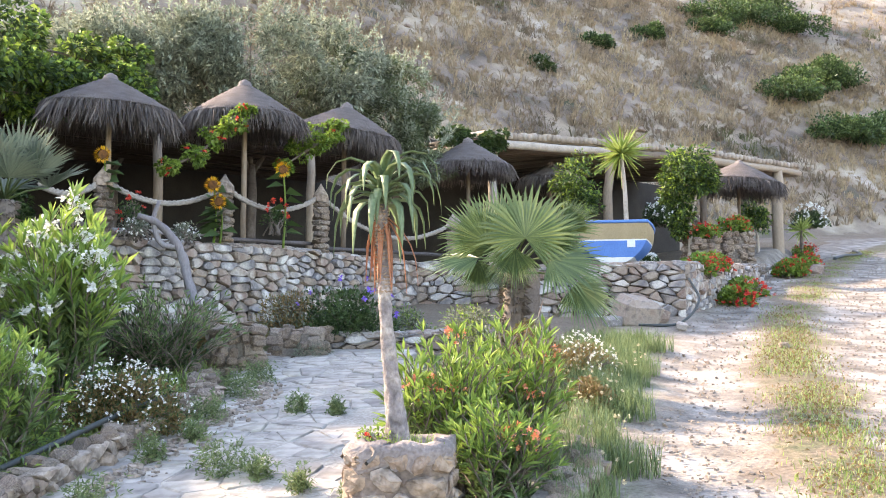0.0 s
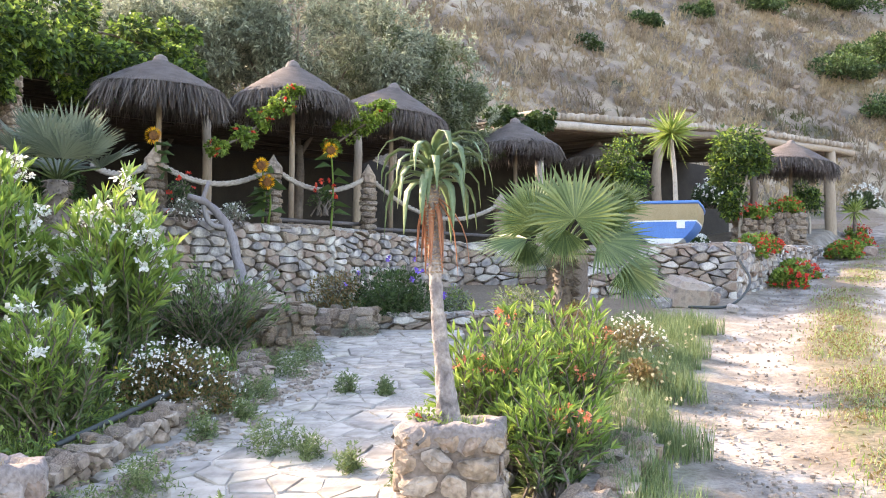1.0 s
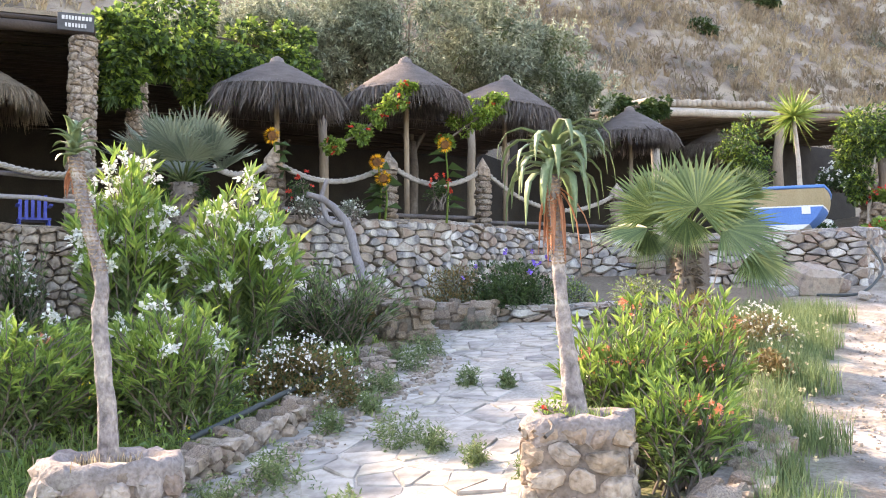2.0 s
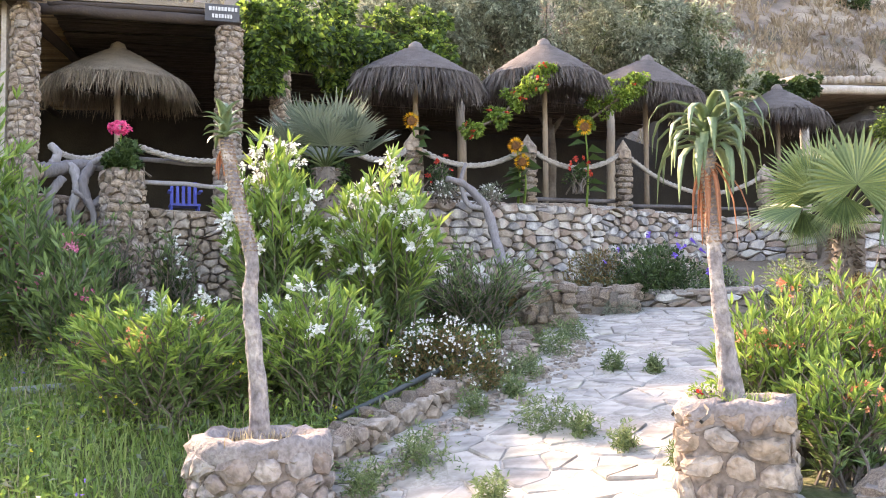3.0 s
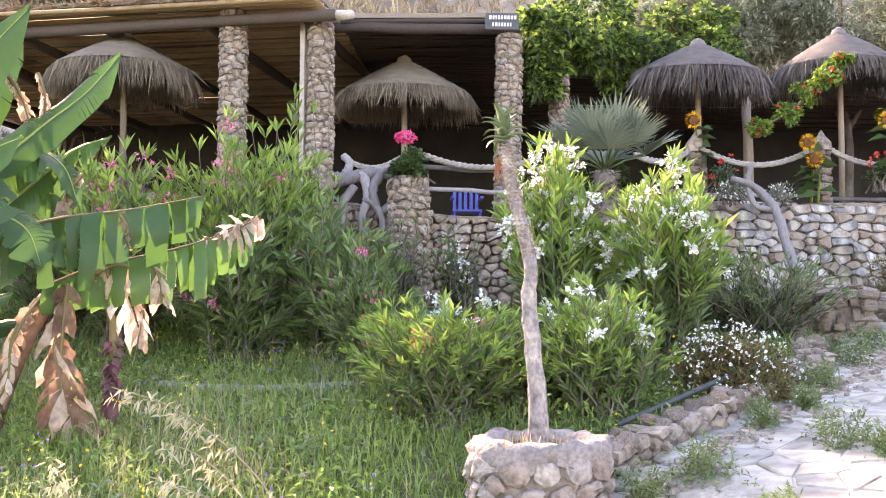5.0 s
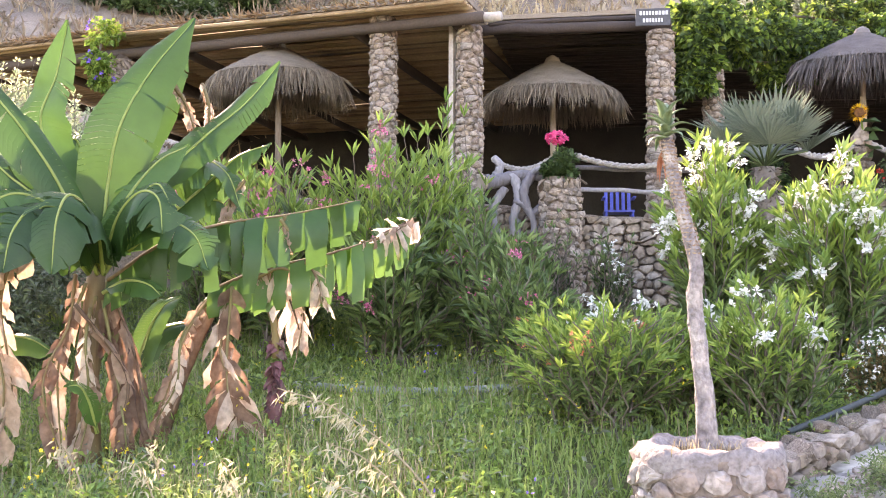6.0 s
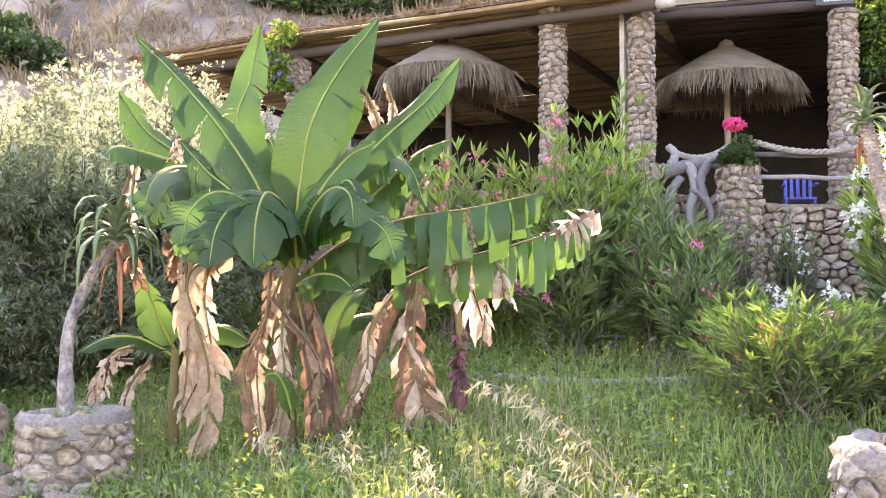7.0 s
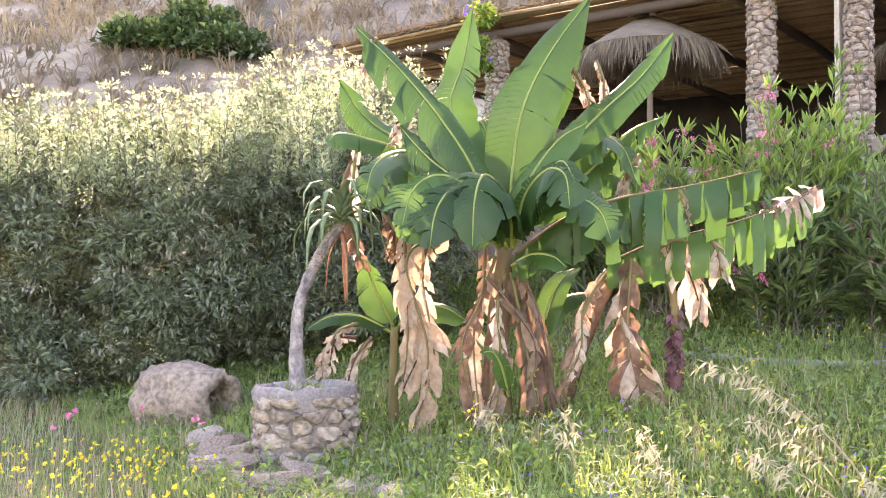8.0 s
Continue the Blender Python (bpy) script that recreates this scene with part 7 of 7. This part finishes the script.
    # dry ends and hanging dead leaves
    for ctrl, w, dr in (
            ([(-1.29, 0.10, 2.30), (-1.31, 0.05, 2.02), (-1.27, 0.05, 1.71), (-1.19, 0.05, 1.39)], 0.07, 1.0),
            ([(-0.82, 0.00, 1.71), (-0.85, -0.10, 1.35), (-0.74, -0.15, 0.86), (-0.84, -0.15, 0.42)], 0.14, 1.0),
            ([(-0.64, 0.00, 1.66), (-0.70, -0.10, 1.26), (-0.61, -0.15, 0.73), (-0.74, -0.15, 0.12)], 0.13, 1.0),
            ([(-0.97, 0.10, 1.80), (-0.92, 0.05, 1.62), (-0.96, 0.05, 1.44)], 0.1, 1.0),
            ([(-0.15, -0.05, 1.44), (-0.28, -0.15, 1.13), (-0.34, -0.20, 0.73), (-0.24, -0.20, 0.12)], 0.1, 1.0),
            ([(-0.08, -0.05, 1.35), (-0.17, -0.10, 0.99), (-0.11, -0.15, 0.60), (-0.15, -0.15, 0.07)], 0.09, 1.0),
            ([(0.07, -0.10, 1.39), (0.24, -0.20, 1.00), (0.35, -0.25, 0.48), (0.46, -0.25, -0.04)], 0.17, 1.1),
            ([(0.00, -0.10, 1.30), (0.11, -0.20, 0.82), (0.18, -0.22, 0.39), (0.24, -0.22, -0.00)], 0.14, 1.1),
            ([(0.81, 0.00, 1.39), (0.65, -0.05, 1.08), (0.48, -0.08, 0.68), (0.38, -0.10, 0.37)], 0.08, 0.9),
            ([(0.92, -0.05, 1.39), (0.84, -0.12, 0.95), (0.95, -0.15, 0.51), (1.06, -0.15, 0.05)], 0.22, 1.1),
            ([(1.09, -0.10, 1.52), (1.30, -0.15, 1.57), (1.41, -0.18, 1.35), (1.49, -0.18, 1.06)], 0.17, 0.8),
            ([(1.47, -0.20, 1.63), (1.56, -0.22, 1.52), (1.59, -0.22, 1.30)], 0.11, 0.8),
            ([(1.99, -0.20, 1.82), (2.17, -0.20, 1.91), (2.38, -0.20, 1.99)], 0.15, 0.9),
            ([(1.93, -0.20, 1.80), (1.95, -0.20, 1.69), (1.93, -0.20, 1.59)], 0.09, 0.8),
            ([(-1.09, -0.20, 3.18), (-1.11, -0.20, 3.05), (-1.15, -0.20, 2.87)], 0.05, 0.8),
            ([(-0.77, -0.30, 2.53), (-0.87, -0.35, 2.46), (-0.92, -0.35, 2.33)], 0.06, 0.8),
            ([(0.49, 0.20, 3.05), (0.60, 0.20, 2.82), (0.72, 0.20, 2.54)], 0.06, 0.9),
            ([(0.72, 0.20, 3.05), (0.76, 0.20, 2.86), (0.78, 0.20, 2.63)], 0.05, 0.9),
            ([(1.02, 0.10, 2.30), (0.93, 0.10, 2.12), (0.91, 0.10, 1.94)], 0.06, 0.9),
            ([(1.26, -0.40, 1.96), (1.31, -0.40, 1.85), (1.32, -0.40, 1.71)], 0.05, 0.9),
            ([(-1.20, 0.10, 0.85), (-1.37, 0.05, 0.81), (-1.50, 0.05, 0.63), (-1.57, 0.05, 0.49)], 0.07, 1.0),
            ([(-1.11, 0.10, 0.81), (-1.26, 0.05, 0.63), (-1.30, 0.05, 0.40)], 0.07, 1.0)):
        for k in range(2):
            j = [tuple(np.array(c) + rng.normal(size=3) * (0.012 if len(ctrl) == 3 else 0.03) * (1 + k)) for c in ctrl]
            dead_leaf(t, j, w * rng.uniform(0.65, 1.05))
    p = smooth_line([spot(q) for q in [(0.8, 0.1, 1.4), (1.1, -0.05, 1.45), (1.25, -0.1, 1.2), (1.27, -0.1, 0.9)]], 5)
    part("flower_stalk", tube(p, 0.03, 8), STALK, t, smooth=True)
    bud = part("flower_bud", (lambda q: (q[0] + spot((1.27, -0.1, 0.35)), q[1]))(lathe([(0.005, -0.02), (0.05, 0.08), (0.065, 0.2), (0.05, 0.3), (0.02, 0.36)], 12, 0.02)), MAUVE, t, "purple banana flower bud", True)
    P = np.array([spot((1.27, -0.1, 0)) for _ in range(90)])
    P[:, 2] = rng.uniform(0.55, 1.05, 90)
    a = rng.uniform(0, 6.28, 90)
    part("bract_sheath", leaves(P, np.stack([np.cos(a), np.sin(a), -0.6 + 0 * a], -1), 0.11, 0.07, 0.1), MAUVE, bud, kind="stuff")


banana()


# --- ground cover ---------------------------------------------------------
def scatter(n, x0, x1, y0, y1, keep):
    x, y = rng.uniform(x0, x1, n), rng.uniform(y0, y1, n)
    k = keep(x, y)
    x, y = x[k], y[k]
    return np.stack([x, y, height(x, y)], -1)


def patchy(x, y, s=1.0):
    return 0.5 + 0.5 * np.sin(x * 1.9 * s + np.sin(y * 1.3 * s) * 2) * np.cos(y * 1.6 * s + np.sin(x * 0.9 * s))


def stuff(name, VF, material, label, category):
    tagged(new(name, mesh_of(name, VF[0], VF[1], material)), label, category, kind="stuff")


def kerb_x(y):
    return np.interp(y, [3, 6.3, 7.9, 9.6, 12], [-2.9, -2.8, -2.55, -2.25, -2.5])


def lawn():
    def garden(x, y):
        return (x < kerb_x(y) - 0.05) & (inside(x, y) < -0.1) & (y > 2.6 - 0.1 * x - 1.6) & ((x + 3.03) ** 2 + (y - 5.95) ** 2 > 0.2) & ((x + 7.79) ** 2 + (y - 3.1) ** 2 > 0.18)
    P = scatter(120000, -13, -2.2, 2.0, 11.5, lambda x, y: garden(x, y) & (rng.uniform(size=x.shape) < 0.35 + 0.65 * patchy(x, y)))
    stuff("grass", blades(P, rng.uniform(0.07, 0.3, len(P)), 0.011, 0.9), GRASS, "lush green grass and weeds in the garden", "grass")
    P = scatter(22000, -13, -2.5, 2.0, 8.5, lambda x, y: garden(x, y) & (rng.uniform(size=x.shape) < patchy(x + 3, y, 0.8) ** 2))
    stuff("dry_grass", blades(P, rng.uniform(0.12, 0.4, len(P)), 0.006, 0.45), STRAW, "dry straw-coloured grass among the green", "grass")
    for m, k, off in ((OLEANDER, 36000, 5), (FRESH, 56000, 9), (OLIVE, 14000, 13)):
        P = scatter(k, -12, -2.3, 2.2, 10.5, lambda x, y: garden(x, y) & (rng.uniform(size=x.shape) < patchy(x + off, y + off, 1.4) ** 1.5))
        P[:, 2] += rng.uniform(0.02, 0.3, len(P)) * (0.4 + 0.6 * patchy(P[:, 0], P[:, 1] + off, 2.1))
        stuff("weeds", leaves(P, rng.normal(size=P.shape) + [0, 0, 0.5], rng.uniform(0.03, 0.1, len(P)), rng.uniform(0.012, 0.04, len(P))), m, "low broad-leaved weeds", "weeds")
    for nm, m, k, lo, hi in (("yellow_wildflowers", YELLOW, 90, 0.25, 0.5), ("violet_wildflowers", PURPLE, 26, 0.15, 0.4)):
        P = scatter(k * 4, -8, -2.7, 3.0, 8.5, garden)[:k]
        S = P.copy()
        P[:, 2] += rng.uniform(lo, hi, len(P))
        stuff(nm, flowers(np.repeat(P, 3, 0) + rng.normal(size=(len(P) * 3, 3)) * [0.03, 0.03, 0.05], 0.014), m, "scattered small wildflowers on thin stems", "flowers")
    # verge between planting and track
    P = scatter(46000, 0.4, 2.9, 5.4, 13.5, lambda x, y: (road_uv(x, y) < -1.55 + 0.3 * np.sin(y * 2.3) * np.sin(y * 5.1 + x * 3)) & (road_uv(x, y) > -2.6) & (x > 0.7))
    stuff("verge_grass", blades(P, rng.uniform(0.1, 0.34, len(P)), 0.007, 0.4), WEED, "tall feathery green grass beside the track", "grass")
    P = scatter(900, 1.0, 2.9, 6.0, 11, lambda x, y: (road_uv(x, y) < -1.45) & (road_uv(x, y) > -2.3))[:70]
    P[:, 2] += rng.uniform(0.22, 0.4, len(P))
    stuff("daisies", flowers(P, 0.02, 7), PALESTRAW, "pale yellow wild daisies in the verge", "flowers")
    k = 30000
    y = 5 + 30 * rng.uniform(size=k) ** 1.7
    x = np.interp(y, [q[1] for q in ROAD], [q[0] for q in ROAD]) + 0.12 + rng.normal(size=k) * 0.24
    keep = rng.uniform(size=k) < np.clip(2.4 * patchy(x * 0.7, y, 1.1) - 0.6, 0.05, 1)
    P = np.stack([x, y, height(x, y) - 0.01], -1)[keep]
    n = len(P) // 2
    stuff("strip_grass", blades(P[:n], rng.uniform(0.02, 0.09, n), 0.008, 0.9), GRASS, "patchy grass strip between the wheel tracks", "grass")
    m = (len(P) - n) // 2
    stuff("strip_straw", blades(P[n:n + m], rng.uniform(0.02, 0.07, m), 0.008, 0.9), STRAW, "dry grass between the wheel tracks", "grass")
    Q = P[n + m:]
    stuff("strip_weeds", leaves(Q + rng.uniform(0, 0.07, (len(Q), 1)) * [0, 0, 1], rng.normal(size=Q.shape) + [0, 0, 0.4], rng.uniform(0.02, 0.06, len(Q)), 0.02), RUSSET, "withered weeds between the wheel tracks", "weeds")
    # tufts on the paving
    for x, y, s in ((-1.55, 7.3, 0.24), (-1.25, 7.15, 0.14), (-2.2, 6.55, 0.26), (-2.45, 6.2, 0.2), (-1.3, 9.3, 0.12), (-0.95, 9.25, 0.08), (-2.0, 10.0, 0.25), (-1.6, 6.0, 0.12), (-2.0, 8.9, 0.2), (-2.15, 7.7, 0.14), (-1.9, 10.8, 0.22), (-1.95, 8.2, 0.12), (-0.95, 6.9, 0.1), (-0.55, 6.6, 0.13)):
        sp = stems(int(22 + 90 * s), 0.1 + 0.75 * s, s * 0.9, base=s * 0.55, curve=0.1)
        Q, W, T = along(sp, 22, 0.1)
        Q = Q + [x, y, gz(x, y) + 0.04]
        stuff("paving_weed", leaves(Q, unit(W + 0.9 * rng.normal(size=Q.shape)), rng.uniform(0.03, 0.06, len(Q)), 0.011, 0.1), WEED, "weed tuft sprouting from a paving joint", "weeds")
    for pl, r in ((PLA, 0.2), (PLB, 0.24), (PLC, 0.2)):
        k = 220
        top = {PLA: 0.52, PLB: 0.68, PLC: 0.62}[pl]
        P = np.array(pl.location) + np.array([0, 0, top - 0.02]) + rng.normal(size=(k, 3)) * [r * 0.5, r * 0.5, 0]
        stuff("planter_grass", blades(P, rng.uniform(0.04, 0.14, k), 0.007, 0.5), STRAW if pl is PLB else GRASS, "thin grass growing in the planter", "grass")
    # foreground by the left bend
    P = scatter(30000, -13, -3.6, -1.5, 3.3, lambda x, y: (y < 2.9 - 0.0 * x) & (rng.uniform(size=x.shape) < 0.4 + 0.5 * patchy(x, y)))
    n = len(P) // 2
    stuff("dry_grass", blades(P[:n], rng.uniform(0.08, 0.3, n), 0.007, 0.5), STRAW, "dry grass at the track's edge", "grass")
    stuff("grass", blades(P[n:], rng.uniform(0.08, 0.26, len(P) - n), 0.007, 0.5), GRASS, "green grass at the track's edge", "grass")
    P = scatter(1500, -9.0, -6.6, 1.0, 2.3, lambda x, y: x < 9)[:190]
    P[:, 2] += rng.uniform(0.12, 0.34, len(P))
    stuff("yellow_wildflowers", flowers(P, 0.02, 7), YELLOW, "bright yellow daisies at the track's edge", "flowers")
    P = scatter(200, -9.3, -7.6, 1.4, 2.6, lambda x, y: x < 9)[:9]
    P[:, 2] += rng.uniform(0.3, 0.5, len(P))
    stuff("mallow_flowers", flowers(P, 0.035, 6), PINK, "pale mauve mallow flowers", "flowers")


lawn()


def oats():
    for bx, by, ex, ey, ez, k in ((-4.1, 5.05, -4.8, 4.2, 1.12, 120), (-4.2, 4.9, -4.55, 4.35, 0.82, 60), (-4.3, 4.7, -4.75, 4.45, 0.6, 45), (-4.05, 4.8, -4.4, 4.2, 0.62, 45), (-3.95, 5.1, -4.15, 4.75, 0.5, 40),
                                  (-6.2, 3.9, -6.4, 3.8, 0.72, 40), (-5.6, 4.0, -5.75, 3.9, 0.66, 40), (-4.9, 4.1, -5.0, 4.0, 0.62, 36), (-5.2, 4.3, -5.3, 4.2, 0.68, 36), (-6.0, 4.3, -6.1, 4.25, 0.7, 36)):
        z = gz(bx, by)
        t = thing("wild_oat", bx, by, z, "bent straw-yellow stem of wild oats", "grass stalk", "wild oats")
        e = np.array([ex - bx, ey - by, ez - z])
        p = smooth_line([(0, 0, 0), e * [0.3, 0.3, 0.5], e * [0.68, 0.68, 0.86], e], 8)
        part("stalk", tube(p, np.linspace(0.008, 0.003, len(p)), 5), STRAW, t)
        f = rng.uniform(0.42, 1.0, k)
        q = p[np.minimum((f * (len(p) - 1)).astype(int), len(p) - 1)] + rng.normal(size=(k, 3)) * [0.04, 0.04, 0.03] - np.array([0, 0, 0.02])
        part("seed_head", leaves(q, rng.normal(size=(k, 3)) * 0.35 + unit(e) * 0.5 + [0, 0, -0.8], rng.uniform(0.05, 0.085, k), 0.017, 0.1), PALESTRAW, t, "drooping pale spikelets", kind="stuff")


oats()


def hillside():
    n = 90000
    x, y = rng.uniform(-70, 75, n), rng.uniform(-20, 115, n)
    d = inside(x, y, HILL)
    k = (d > 0.8) & (d < 62) & (rng.uniform(size=n) < 0.25 + 0.75 * patchy(x, y, 0.25)) & (rng.uniform(size=n) < 1.1 - d / 75)
    P = np.stack([x[k], y[k], height(x[k], y[k])], -1)
    x, y = rng.uniform(-14, 42, 26000), rng.uniform(26, 75, 26000)
    d = inside(x, y, HILL)
    k = (d > 0.4) & (d < 24)
    P = np.concatenate([P, np.stack([x[k], y[k], height(x[k], y[k])], -1)])
    x, y = rng.uniform(-60, -16, 16000), rng.uniform(-14, 34, 16000)
    d = inside(x, y, HILL)
    k = (d > 0.4) & (d < 30)
    P = np.concatenate([P, np.stack([x[k], y[k], height(x[k], y[k])], -1)])
    # bushy tussocks of nine splayed blades, in drifts with bare earth between
    drift = patchy(P[:, 0] + 2 * np.sin(P[:, 1] * 0.7), P[:, 1], 0.8) * 0.6 + 0.4 * patchy(P[:, 0], P[:, 1] * 1.7, 2.3)
    P = P[rng.uniform(size=len(P)) < 0.2 + drift]
    size = rng.uniform(0.35, 1.1, len(P)) ** 1.3
    k = 9
    a = rng.uniform(0, 2 * math.pi, len(P) * k)
    r = 0.14 * np.sqrt(rng.uniform(size=len(a))) * np.repeat(size, k)
    P = np.repeat(P, k, 0) + np.stack([r * np.cos(a), r * np.sin(a), 0 * a - 0.03], -1)
    stuff("hill_grass", blades(P, 0.8 * np.repeat(size, k) * rng.uniform(0.5, 1.0, len(P)), 0.05, 1.1, a), HILLGRASS, "dry tan and mauve grass tufts over the hillside", "grass")
    spots = [(19.3, 72.5, 2.6), (22, 75, 2.8), (24.3, 79, 3.0), (26.5, 76, 2.6), (18, 69, 1.6), (20.7, 61.6, 2.2), (22.6, 58.8, 2.2), (24.7, 59.5, 2.2), (24.3, 65.6, 2.6), (27, 61.5, 2.4), (30.5, 63, 2.6), (29, 58.5, 1.6), (22.5, 63.5, 2.0),
             (9, 60, 1.0), (13, 64, 1.2), (-29.1, 8.8, 1.3), (-28.2, 9.4, 1.1), (-30, 7.8, 1.2), (-29.6, 9.6, 1.2), (-27.5, 9.9, 0.9), (-26, 17.7, 1.0), (-25, 18.6, 0.9), (-24.2, 20.1, 1.2), (-27, 16.8, 0.7), (-34, 3, 0.8), (5, 52, 0.8)]
    for x, y, r in spots:
        z = gz(x, y)
        bush(x, y, r * 1.15, r * 0.8, "dark green scrub bush on the dry hillside", DEEP, int(2600 * max(1, r * 0.7)), 0.2, 22, name="hill_bush", z=z - 0.25, slim=0.6, second=OLIVE if r < 1.0 else OLEANDER)
    m = 900
    x, y = rng.uniform(-60, 60, m), rng.uniform(-15, 90, m)
    d = inside(x, y, HILL)
    k = (d > 1) & (d < 60)
    pcs = []
    for a, b in zip(x[k], y[k]):
        s = rng.uniform(0.1, 0.4)
        pcs.append(box(a, b, gz(a, b) + s * 0.1, s * 1.5, s, s * 0.6, rng.uniform(0, 3), s * 0.12))
    stuff("hill_rocks", join(*pcs), STONE, "pale rocks strewn over the hillside", "rocks")


hillside()


def kerb_grit():
    n = 900
    y = rng.uniform(5.9, 10.8, n)
    x = np.interp(y, [3.5, 6.3, 7.9, 9.6, 12.4], [-2.6, -2.55, -2.15, -1.85, -2.15]) + np.abs(rng.normal(size=n)) * 0.16 - 0.05
    pcs = []
    for a, b, z in zip(x, y, height(x, y)):
        q = rng.uniform(0.008, 0.05) * rng.uniform(0.4, 1)
        pcs.append(box(a, b, z + 0.045 + q * 0.2, q * 1.5, q, q * 0.7, rng.uniform(0, 3), q * 0.16))
    stuff("kerb_rubble", join(*pcs), PITTED, "crumbled stone chips along the kerb's foot", "rubble")


kerb_grit()


def gravel():
    n = 9000
    y = 6 + 26 * rng.uniform(size=n) ** 1.8
    x = np.interp(y, [q[1] for q in ROAD], [q[0] for q in ROAD]) + rng.uniform(-2.4, 2.4, n)
    k = np.abs(road_uv(x, y)) < 2.6
    pcs = []
    for a, b, z in zip(x[k], y[k], height(x[k], y[k])):
        s = rng.uniform(0.006, 0.024)
        pcs.append(box(a, b, z + s * 0.1 - 0.03, s * 1.4, s, s * 0.8, rng.uniform(0, 3), s * 0.15))
    stuff("gravel", join(*pcs), STONE, "loose pale stones on the dirt track", "gravel")


gravel()
